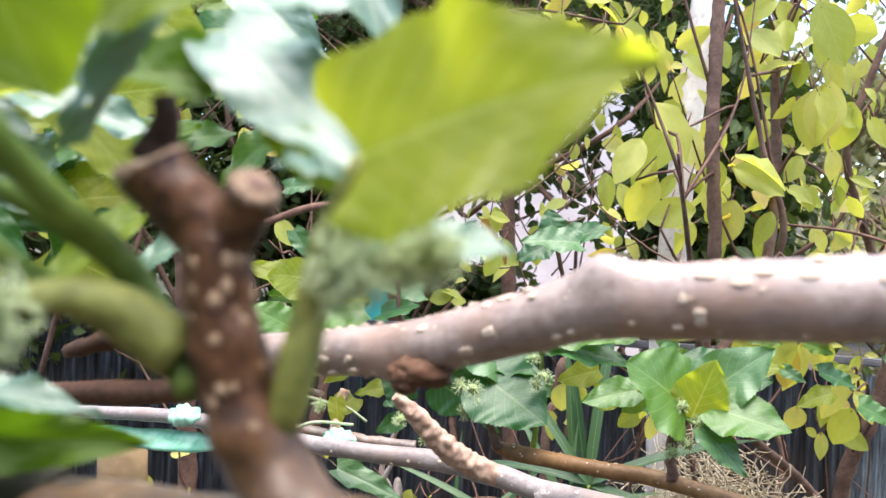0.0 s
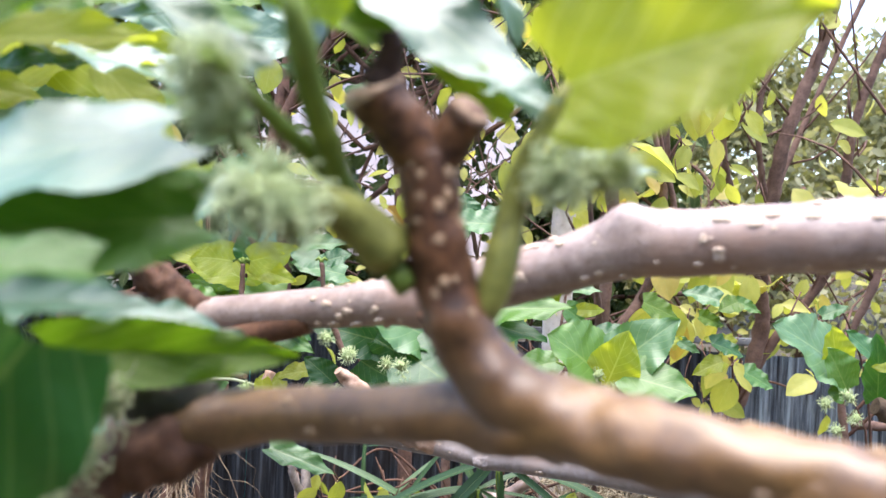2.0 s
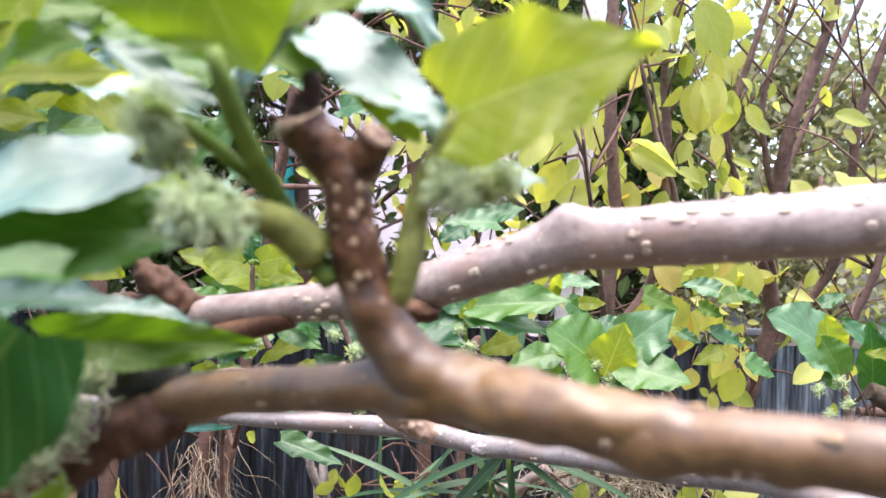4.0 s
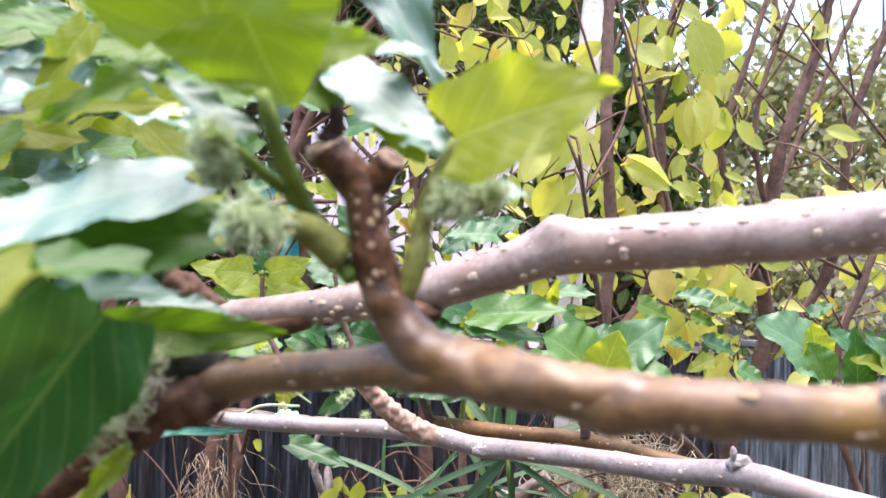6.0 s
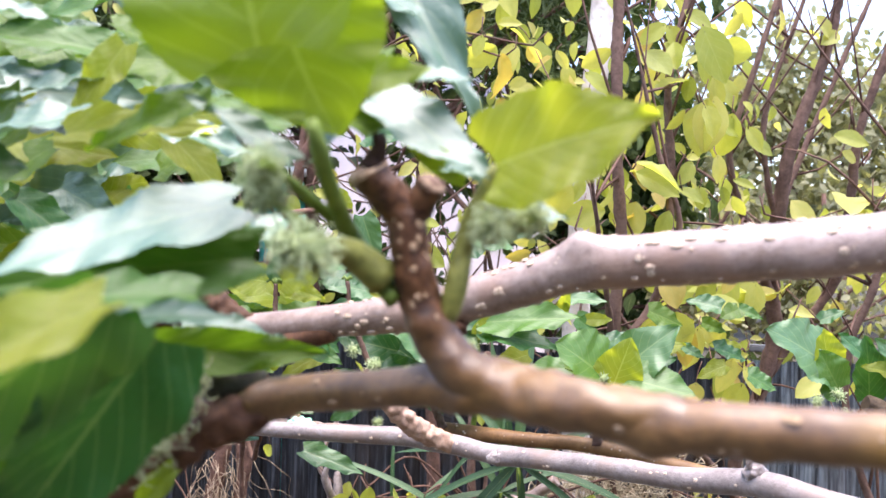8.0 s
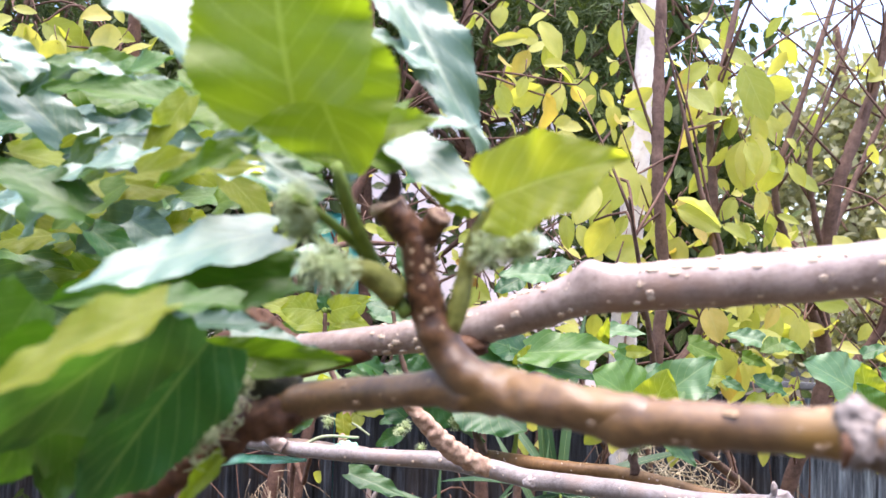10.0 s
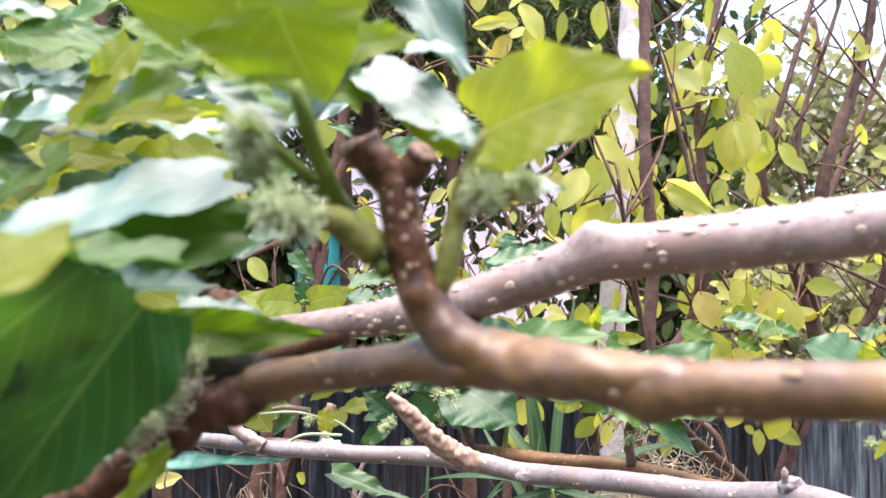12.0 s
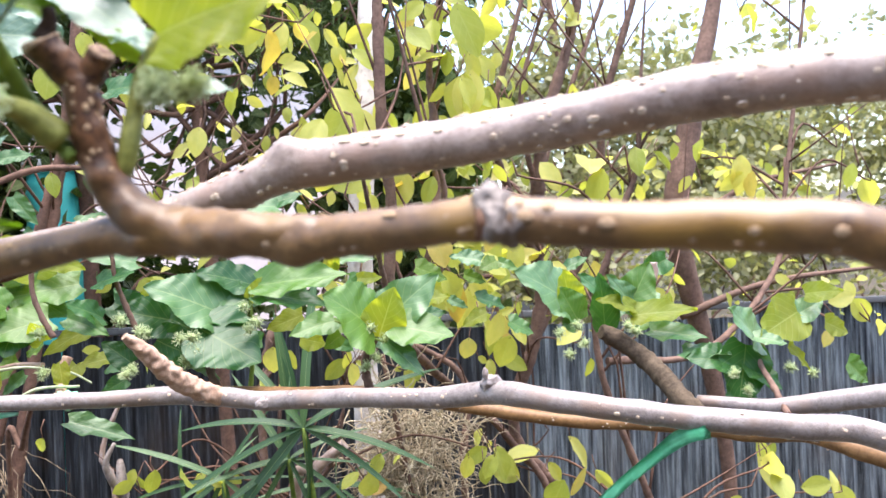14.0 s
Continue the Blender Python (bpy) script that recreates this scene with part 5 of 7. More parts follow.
leaf(M_SHOOT[1], (-0.0080, 0.7000, 1.7120), (0.0322, 0.6800, 1.7163), (0.1, -0.8, 0.5), 0.80, 1.0)
leaf(M_SHOOT[3], (-0.0382, 0.7500, 1.7361), (-0.0659, 0.7500, 1.7497), (0.1, -0.8, 0.5), 0.55, 1.0)

# behind the leaves at the far left
leaf(M_GLOSS[1], (-0.0250, 0.4000, 1.6288), (-0.0511, 0.3800, 1.6087), (0.1, -0.7, 0.7), 0.55)
leaf(M_OLIVE[1], (-0.0348, 0.3600, 1.6301), (-0.0582, 0.3300, 1.6015), (0.1, -0.8, 0.4), 0.40)
leaf(PALE_SHOOT[0], (-0.0146, 0.7500, 1.6481), (-0.0007, 0.7500, 1.6021), (0.1, -0.8, 0.5), 0.7)
leaf(PALE_SHOOT[2], (-0.1107, 0.8000, 1.6325), (-0.0912, 0.8000, 1.6043), (0.1, -0.8, 0.5), 0.7)
leaf(M_SHOOT[1], (-0.1193, 0.8000, 1.6683), (-0.0902, 0.8000, 1.6743), (0.1, -0.8, 0.5), 0.8)
leaf(M_YOUNG[2], (-0.0440, 0.8000, 1.6737), (-0.0290, 0.8000, 1.6521), (0.1, -0.8, 0.5), 0.9)
leaf(PALE_SHOOT[3], (-0.0473, 0.7500, 1.6013), (-0.0066, 0.7500, 1.6061), (0.1, -0.7, 0.7), 0.6)
tree_part("twig", limb([(-0.1363, 0.7000, 1.6209), (-0.1082, 0.7200, 1.6366), (-0.0730, 0.7400, 1.6510), (-0.0277, 0.7800, 1.6544)], [0.0012, 0.0030, 0.0030, 0.002], 0.004, 10, lumps=0.15, lump_scale=60), BARK_DARK, "dark brown young twig")


# ---- shrubs with yellow leaves ----
OVAL = [leaf_arrays(outline_oval, 0.60, 8, 3, 0, 0.25, 0.20, 0.02, s) for s in range(3)]
OVAL_LOW = leaf_arrays(outline_oval, 0.60, 4, 1, 0, 0.25, 0.25, 0.0, 5)
M_YELLOW = [leaf_mesh("leaf", a, YELLOW) for a in OVAL]


def hang(r, base, length):
    """A drooping leaf's pose."""
    way = Vector((r.uniform(-1, 1), r.uniform(-0.5, 0.35), r.uniform(-1.5, 0.25))).normalized()
    normal = Vector((r.uniform(-0.6, 0.6), r.uniform(-1.2, 0.1), r.uniform(-0.2, 0.9)))
    return leaf_pose(base, Vector(base) + way * length, normal, r.uniform(0.85, 1.15), r.uniform(0.5, 1.8))


def shrub(place, label, stems, clusters, fills, seed, size=0.056, twigs=30, material=BARK_RED):
    """Upright stems to the ground, thin twigs, leaf bunches (x, y, z, count) and loose leaves in boxes (centre, half sizes, count)."""
    r = random.Random(seed)
    top = thing("shrub", (*place, GROUND), label, "shrub", "yellow-leaved shrubs")
    origin = Vector((*place, GROUND))
    lines = []
    for pts, radii in stems:
        pts, radii = [Vector(q) for q in pts], list(radii)
        pts.insert(0, pts[0] * 2 - pts[1])
        radii.insert(0, radii[0] * 0.45)
        under(part("stem", limb(pts, radii, 0.012, 12, lumps=0.32, lump_scale=55), material, top, "brown stem"), top)
        lines.append([Vector(p) for p in smooth_line(pts, 0.03)])
    every = [p for l in lines for p in l if p.z > 0.9]
    for x, y, z, n in clusters:
        c = Vector((x, y, z))
        root = min(every, key=lambda p: (p - c).length + 0.5 * abs(p.z + 0.12 - c.z))
        if (root - c).length > 0.6:
            root = c + Vector((r.uniform(-0.15, 0.15), r.uniform(0, 0.2), -0.35))
        bend = (root + c) / 2 + Vector((0, 0, 0.05)) + wander(r, 0.015)
        end = c + Vector((r.uniform(-0.03, 0.03), 0, r.uniform(0.02, 0.06)))
        under(part("twig", limb([root, bend, c, end], [0.0032, 0.0025, 0.0018, 0.001], 0.02, 6), BARK_DARK, top), top)
        for k in range(max(1, int(n * 0.55))):
            base = c + Vector((r.gauss(0, 0.022), r.gauss(0, 0.02), r.gauss(0.01, 0.022)))
            under(piece("leaf", M_YELLOW[r.randrange(3)], top, hang(r, base, size * r.choice((0.55, 0.7, 0.85, 1.0, 1.15, 1.4)))), top)
    mats = []
    for c, half, n in fills:
        for k in range(n):
            base = Vector(c) + Vector([r.uniform(-h, h) for h in half])
            mats.append(Matrix.Translation(-origin) @ hang(r, base, size * r.uniform(0.4, 0.95)))
    if mats:
        many_leaves("foliage", OVAL_LOW, mats, YELLOW, top, "small yellow-green leaves")
    full = bmesh.new()
    for k in range(twigs):
        p = r.choice(every)
        q = p + Vector((r.uniform(-0.35, 0.35), r.uniform(-0.2, 0.25), r.uniform(0.08, 0.45)))
        b = limb([p, (p + q) / 2 + wander(r, 0.03), q], [0.0028, 0.0019, 0.0008], 0.04, 5)
        tmp = bpy.data.meshes.new("tmp")
        b.to_mesh(tmp)
        b.free()
        full.from_mesh(tmp)
        bpy.data.meshes.remove(tmp)
    if twigs:
        under(part("brushwood", full, BARK_DARK, top, "thin dark bare twigs", "stuff"), top)
    return top


shrub((0.84, 1.88), "shrub with drooping yellow-green leaves in front of the fence",
      (([(0.3538, 1.3200, 2.0619), (0.3450, 1.3200, 1.8122), (0.3567, 1.3400, 1.6343), (0.3544, 1.3800, 1.4490), (0.4656, 1.6000, 1.3186), (0.7030, 1.8600, 1.1004), (0.84, 1.88, 0.8), (0.84, 1.88, GROUND - 0.03)], [0.009, 0.010, 0.010, 0.010, 0.009, 0.009, 0.010, 0.012]),
       ([(0.5036, 1.4500, 2.0676), (0.4619, 1.4300, 1.9066), (0.4622, 1.4200, 1.7316), (0.4358, 1.4000, 1.5595), (0.3640, 1.3600, 1.4602)], [0.006, 0.007, 0.0075, 0.008, 0.008]),
       ([(0.3813, 1.3000, 1.9053), (0.4162, 1.3200, 1.7671), (0.4523, 1.3400, 1.6515), (0.4159, 1.3800, 1.5229)], [0.003, 0.004, 0.005, 0.006]),
       ([(0.3067, 1.2500, 1.6070), (0.3435, 1.3500, 1.4705)], [0.004, 0.006])),
      ((*(0.2585, 1.2550, 1.7896), 2), (*(0.2996, 1.2700, 1.7916), 2), (*(0.3665, 1.3000, 1.7473), 7), (*(0.4112, 1.3200, 1.7225), 3), (*(0.5022, 1.3900, 1.8694), 5), (*(0.5336, 1.4000, 1.8427), 5), (*(0.5205, 1.4000, 1.9565), 4), (*(0.4210, 1.4000, 1.9856), 5),
       (*(0.4298, 1.4000, 1.9098), 3), (*(0.4941, 1.4300, 1.7322), 5), (*(0.2331, 1.2600, 1.7183), 6), (*(0.4880, 1.3550, 1.5693), 6), (*(0.4296, 1.3600, 1.5698), 3), (*(0.4704, 1.3600, 1.4958), 8), (*(0.3162, 1.3000, 1.5633), 2), (*(0.3088, 1.3000, 1.7039), 4), (*(0.4038, 1.4000, 1.6829), 4),
       (*(0.4667, 1.4500, 1.8226), 3), (*(0.3455, 1.3600, 1.9106), 3), (*(0.4831, 1.4500, 1.9892), 4)),
      (((0.4543, 1.6000, 1.8029), (0.24, 0.15, 0.38), 92),), 21, size=0.066, twigs=20)
shrub((0.88, 1.92), "taller shrub with bare leaning stems and few yellow leaves",
      (([(0.8751, 1.6400, 2.1716), (0.8496, 1.6600, 2.0212), (0.7807, 1.6700, 1.8318), (0.7645, 1.7000, 1.6980), (0.7805, 1.7800, 1.5460), (0.8045, 1.8200, 1.4460), (0.7865, 1.8400, 1.3324), (0.7406, 1.9000, 1.0881), (0.88, 1.92, 0.8), (0.88, 1.92, GROUND - 0.03)],
        [0.009, 0.010, 0.013, 0.016, 0.016, 0.017, 0.017, 0.015, 0.015, 0.018]),
       ([(0.7350, 1.6000, 2.1367), (0.6732, 1.6000, 1.9528), (0.6353, 1.6200, 1.8040), (0.7084, 1.7000, 1.6410), (0.7803, 1.7800, 1.5219)], [0.005, 0.006, 0.007, 0.008, 0.011]),
       ([(1.0142, 1.7000, 2.0766), (0.9470, 1.7200, 1.8726), (0.9345, 1.7400, 1.7225), (0.9202, 1.7800, 1.5566), (0.8389, 1.8200, 1.4210), (0.7966, 1.8400, 1.3448)], [0.008, 0.009, 0.010, 0.010, 0.010, 0.011]),
       ([(1.0015, 1.7500, 2.1859), (0.8611, 1.7500, 1.8782), (0.7813, 1.7200, 1.7224)], [0.005, 0.006, 0.008]),
       ([(0.7995, 1.6600, 2.1116), (0.7239, 1.6600, 1.8984), (0.7362, 1.6800, 1.7540), (0.7644, 1.7000, 1.6865)], [0.004, 0.005, 0.006, 0.008])),
      ((*(0.6144, 1.5800, 1.3700), 4), (*(0.6406, 1.5800, 1.3909), 4), (*(0.5969, 1.5800, 1.3282), 2), (*(0.7555, 1.5000, 1.3529), 2), (*(0.6411, 1.5000, 1.5548), 5), (*(0.7289, 1.6000, 1.5296), 4), (*(0.5820, 1.4500, 1.5371), 4), (*(0.7783, 1.6000, 1.5616), 3), (*(0.5884, 1.5500, 1.7114), 4),
       (*(0.8032, 1.6200, 2.0442), 3), (*(0.8471, 1.6200, 2.0219), 3), (*(0.8204, 1.6600, 1.9314), 2), (*(0.8991, 1.6600, 1.8745), 2), (*(0.9417, 1.7000, 1.7944), 2), (*(0.6720, 1.6000, 1.8336), 2), (*(0.6191, 1.5500, 1.6166), 4)),
      (((0.8961, 1.9500, 1.5403), (0.30, 0.15, 0.16), 92), ((0.9896, 2.0000, 1.9179), (0.3, 0.15, 0.3), 28)), 22, size=0.062, twigs=26)
shrub((0.85, 1.30), "shrub with yellow-green leaves in bright bunches",
      (([(0.7945, 1.2500, 1.8509), (0.7772, 1.2600, 1.6759), (0.7315, 1.2700, 1.5605), (0.7043, 1.3000, 1.3429), (0.85, 1.30, 0.8), (0.85, 1.30, GROUND - 0.03)], [0.003, 0.005, 0.006, 0.006, 0.007, 0.010]),
       ([(1.3223, 1.5000, 2.0151), (1.2166, 1.4500, 1.6450), (1.1413, 1.4000, 1.4730), (0.9356, 1.3300, 1.3392), (0.7205, 1.3000, 1.3414)], [0.004, 0.005, 0.006, 0.006, 0.007])),
      ((*(0.7766, 1.2550, 1.7048), 4), (*(0.7291, 1.2600, 1.6776), 3), (*(0.7147, 1.2800, 1.6407), 4), (*(0.5515, 1.2400, 1.6725), 3), (*(0.5914, 1.2580, 1.4917), 2), (*(1.3886, 1.5000, 1.7294), 5), (*(1.1322, 1.5000, 1.6889), 6), (*(1.2688, 1.5000, 1.6595), 6), (*(1.1569, 1.5000, 1.6518), 5),
       (*(1.2750, 1.3000, 1.3667), 5), (*(1.1171, 1.2000, 1.3865), 3), (*(1.1149, 1.6000, 1.7255), 4), (*(1.3831, 1.4000, 1.6456), 5), (*(1.0323, 1.3000, 1.1227), 5), (*(0.9937, 1.3000, 1.0855), 4), (*(0.6092, 1.6800, 1.0856), 6), (*(0.7322, 1.6800, 1.0580), 3), (*(1.3492, 1.5000, 0.9752), 3),
       (*(1.2382, 1.6000, 2.0556), 3), (*(0.4487, 1.3500, 1.6676), 4)),
      (((1.4648, 2.0000, 1.7146), (0.40, 0.2, 0.14), 52), ((1.5097, 2.1000, 1.4079), (0.5, 0.2, 0.14), 60), ((1.9304, 2.2000, 2.1298), (0.4, 0.2, 0.2), 18)), 23, size=0.060, twigs=22)
shrub((-0.55, 1.65), "shrub with pale yellow leaves behind the mulberry",
      (([(-0.6536, 1.6000, 2.2788), (-0.6606, 1.6200, 2.0720), (-0.5899, 1.6400, 1.8032), (-0.55, 1.65, 1.0), (-0.55, 1.65, GROUND - 0.03)], [0.012, 0.013, 0.015, 0.018, 0.022]),
       ([(0.0377, 1.7000, 2.3044), (0.0133, 1.7000, 2.1698), (-0.1013, 1.7000, 2.0128), (-0.2451, 1.7000, 1.7236), (-0.45, 1.66, 0.9)], [0.009, 0.009, 0.009, 0.010, 0.02]),
       ([(-0.1883, 1.7500, 2.3159), (-0.1914, 1.7500, 2.1763), (-0.2008, 1.7200, 1.9323), (-0.40, 1.66, 0.8)], [0.009, 0.010, 0.011, 0.013])),
      ((*(-0.7986, 1.5000, 2.1305), 6), (*(-0.7526, 1.5000, 2.0853), 5), (*(-0.6633, 1.5000, 2.0950), 4), (*(-0.6740, 1.5500, 2.0534), 4), (*(-0.8261, 1.6000, 1.9984), 6), (*(-0.7772, 1.6000, 1.9393), 5), (*(-0.3650, 1.4000, 1.8055), 4), (*(-0.5808, 1.6000, 2.1829), 4), (*(-0.0230, 1.4000, 2.1006), 4), (*(0.0780, 1.5000, 2.1486), 3),
       (*(0.0880, 1.5000, 1.9329), 3), (*(0.1301, 1.5000, 1.9004), 4), (*(0.1832, 1.5000, 1.9746), 4), (*(0.2360, 1.5000, 1.9954), 4), (*(0.1125, 1.6000, 2.0905), 5), (*(-0.9147, 1.6000, 2.1886), 5), (*(-0.0077, 1.5000, 1.6423), 4), (*(-0.3044, 1.4000, 1.6047), 3), (*(-0.1491, 1.5000, 1.6234), 3), (*(0.1989, 1.5500, 2.1415), 4)),
      (((-0.9460, 1.9000, 2.1096), (0.25, 0.2, 0.25), 52), ((0.1209, 1.9000, 2.1232), (0.25, 0.2, 0.3), 60), ((-1.0209, 1.9000, 1.7252), (0.3, 0.2, 0.2), 60), ((0.0505, 1.9000, 1.5504), (0.25, 0.2, 0.18), 44), ((0.0048, 2.0000, 1.9171), (0.3, 0.2, 0.25), 52)), 24, size=0.062, twigs=34, material=BARK_DARK)
shrub((0.10, 1.75), "low shrub with small yellow leaves at the foot of the fence",
      (([(0.2858, 1.5500, 1.3133), (0.2579, 1.6000, 1.1565), (0.10, 1.75, 0.8), (0.10, 1.75, GROUND - 0.03)], [0.002, 0.004, 0.006, 0.008]),
       ([(0.1708, 1.7500, 1.3883), (0.1681, 1.7500, 1.2439), (0.12, 1.75, 0.7)], [0.002, 0.004, 0.006])),
      ((*(0.2807, 1.5200, 1.3739), 3), (*(0.1777, 1.7400, 1.3558), 2), (*(0.1289, 1.7000, 1.2968), 2), (*(-0.0761, 1.6000, 1.1717), 5), (*(0.0207, 1.6000, 1.1542), 4), (*(-0.1033, 1.6000, 1.1397), 3), (*(0.5780, 1.6000, 1.1359), 4), (*(0.3216, 1.5000, 1.1629), 2), (*(-0.0570, 1.5000, 1.1792), 4), (*(0.0259, 1.6000, 1.1433), 3),
       (*(0.3091, 1.5000, 1.1219), 2), (*(0.3983, 1.5000, 1.3318), 3), (*(-0.4635, 1.3000, 1.2472), 4), (*(-0.4202, 1.3000, 1.2705), 4), (*(0.1862, 1.7000, 1.2789), 2)),
      (), 25, size=0.038, twigs=12)


DRY = leaf_material("dry_leaf", [(0.0, (0.26, 0.14, 0.04)), (1.0, (0.46, 0.29, 0.09))], (1.3, 1.1, 0.6), 0.6, 0.3, through_amount=0.35)
M_DRY = leaf_mesh("leaf", leaf_arrays(outline_oval, 0.6, 10, 4, 0, 0.9, 0.5, 0.08, 8), DRY)
shrubs = [o for o in scene.objects if o.name.startswith("shrub") and o.parent is None]
for base, tip in (((0.0166, 1.5000, 1.6301), (0.0577, 1.5000, 1.6041)), ((0.0078, 1.5000, 1.6657), (0.0409, 1.5000, 1.6394)), ((0.2978, 1.5000, 1.1127), (0.3527, 1.5000, 1.1270))):
    under(piece("leaf", M_DRY, shrubs[3], leaf_pose(base, tip, (0.3, -0.8, 0.4), 1.0, 1.0), "curled orange-brown dry leaf"), shrubs[3])


def big_leaves(shrub_top, depth, leaves):
    """The leaves that stand out: (x and z of the base, x and z of the tip, width) about one depth, each with its own stalk."""
    r = random.Random(int(depth * 1000) + len(leaves))
    for x0, z0, x1, z1, w in leaves:
        y = depth + r.uniform(-0.04, 0.04)
        base, tip = Vector((x0, y, z0)), Vector((x1, y + r.uniform(-0.02, 0.015), z1))
        normal = Vector((r.uniform(-0.45, 0.45), -1.0, r.uniform(-0.1, 0.7)))
        under(piece("leaf", M_YELLOW[r.randrange(3)], shrub_top, leaf_pose(base, tip, normal, w * 1.65, r.uniform(0.5, 1.5))), shrub_top)
        up = base + Vector((r.uniform(-0.02, 0.02), r.uniform(0.0, 0.03), r.uniform(0.012, 0.035)))
        under(part("leaf_stalk", limb([up, (up + base) / 2 + wander(r, 0.002), base + (tip - base) * 0.1], [0.0012, 0.0010, 0.0008], 0.01, 5), BARK_DARK, shrub_top), shrub_top)


# leaves of the near shrub
big_leaves(shrubs[0], 1.36, ((0.487, 1.979, 0.523, 1.889, 0.62), (0.527, 1.914, 0.543, 1.854, 0.60), (0.305, 1.816, 0.249, 1.739, 0.62), (0.317, 1.813, 0.341, 1.747, 0.60), (0.356, 1.765, 0.378, 1.716, 0.72), (0.387, 1.765, 0.405, 1.723, 0.50), (0.353, 1.718, 0.359, 1.679, 0.60), (0.405, 1.726, 0.451, 1.720, 0.45), (0.485, 1.767, 0.461, 1.729, 0.60), (0.511, 1.773, 0.516, 1.727, 0.60), (0.461, 1.720, 0.497, 1.702, 0.60), (0.498, 1.727, 0.501, 1.687, 0.60), (0.490, 1.853, 0.513, 1.803, 0.75)))
# more leaves of the near shrub
big_leaves(shrubs[0], 1.4, ((0.531, 1.881, 0.509, 1.786, 0.62), (0.569, 1.854, 0.543, 1.778, 0.66), (0.572, 1.823, 0.597, 1.785, 0.60), (0.447, 2.002, 0.401, 1.969, 0.55), (0.460, 2.009, 0.488, 1.964, 0.60), (0.435, 1.953, 0.423, 1.908, 0.60), (0.487, 1.911, 0.480, 1.870, 0.60), (0.302, 1.736, 0.281, 1.703, 0.60), (0.267, 1.731, 0.235, 1.683, 0.40), (0.338, 1.745, 0.355, 1.712, 0.50), (0.281, 1.741, 0.252, 1.722, 0.60), (0.547, 1.729, 0.565, 1.696, 0.50), (0.575, 1.743, 0.609, 1.728, 0.40)))
# hanging bunch over the fence
big_leaves(shrubs[1], 1.34, ((0.420, 1.584, 0.438, 1.530, 0.80), (0.513, 1.580, 0.496, 1.515, 0.50), (0.528, 1.586, 0.508, 1.549, 0.50), (0.543, 1.576, 0.540, 1.522, 0.50), (0.590, 1.565, 0.580, 1.507, 0.70), (0.553, 1.501, 0.526, 1.520, 0.60), (0.436, 1.509, 0.385, 1.484, 0.50), (0.433, 1.521, 0.461, 1.448, 0.60), (0.456, 1.502, 0.474, 1.423, 0.50), (0.487, 1.512, 0.519, 1.459, 0.60), (0.497, 1.435, 0.510, 1.415, 0.80)))
# bunch before the iron sheet
big_leaves(shrubs[1], 1.46, ((0.569, 1.433, 0.548, 1.367, 0.50), (0.566, 1.413, 0.573, 1.344, 0.60), (0.590, 1.416, 0.614, 1.372, 0.60), (0.599, 1.384, 0.574, 1.323, 0.70), (0.562, 1.339, 0.557, 1.301, 0.50), (0.531, 1.483, 0.513, 1.400, 0.50), (0.542, 1.488, 0.563, 1.450, 0.70), (0.510, 1.495, 0.455, 1.482, 0.50), (0.455, 1.490, 0.496, 1.438, 0.70), (0.506, 1.390, 0.499, 1.351, 0.90), (0.534, 1.347, 0.557, 1.332, 0.50), (0.745, 1.331, 0.743, 1.291, 0.60), (0.566, 1.428, 0.596, 1.439, 0.50)))
# small leaves low before the fence
big_leaves(shrubs[4], 1.5, ((0.153, 1.395, 0.149, 1.344, 0.75), (0.287, 1.381, 0.280, 1.344, 0.50), (0.286, 1.360, 0.247, 1.321, 0.60), (0.288, 1.359, 0.296, 1.315, 0.60), (0.302, 1.358, 0.322, 1.341, 0.50), (0.409, 1.340, 0.406, 1.287, 0.55), (0.376, 1.332, 0.397, 1.336, 0.50), (0.128, 1.350, 0.137, 1.319, 0.60), (-0.245, 1.273, -0.258, 1.249, 0.80), (-0.062, 1.207, -0.075, 1.162, 0.60), (0.011, 1.175, 0.004, 1.140, 0.60), (0.026, 1.171, 0.051, 1.155, 0.50), (0.558, 1.157, 0.510, 1.129, 0.60), (0.558, 1.157, 0.600, 1.110, 0.60), (0.540, 1.132, 0.543, 1.094, 0.80)))
# sappy leaves at the foot of the fence
big_leaves(shrubs[4], 1.45, ((0.692, 1.184, 0.746, 1.112, 0.35), (0.746, 1.112, 0.774, 1.075, 0.50), (0.685, 1.075, 0.714, 1.127, 0.30), (0.643, 1.144, 0.669, 1.105, 0.50), (0.291, 1.127, 0.309, 1.166, 0.80), (0.336, 1.183, 0.313, 1.145, 0.60), (0.553, 1.173, 0.577, 1.111, 0.60), (0.542, 1.169, 0.517, 1.129, 0.60), (1.101, 1.137, 1.121, 1.053, 0.35), (1.085, 1.104, 1.145, 1.015, 0.40), (1.153, 1.120, 1.129, 1.064, 0.40), (1.200, 1.020, 1.269, 1.023, 0.60), (1.308, 0.982, 1.325, 1.028, 0.50), (0.508, 1.157, 0.499, 1.110, 0.60)))
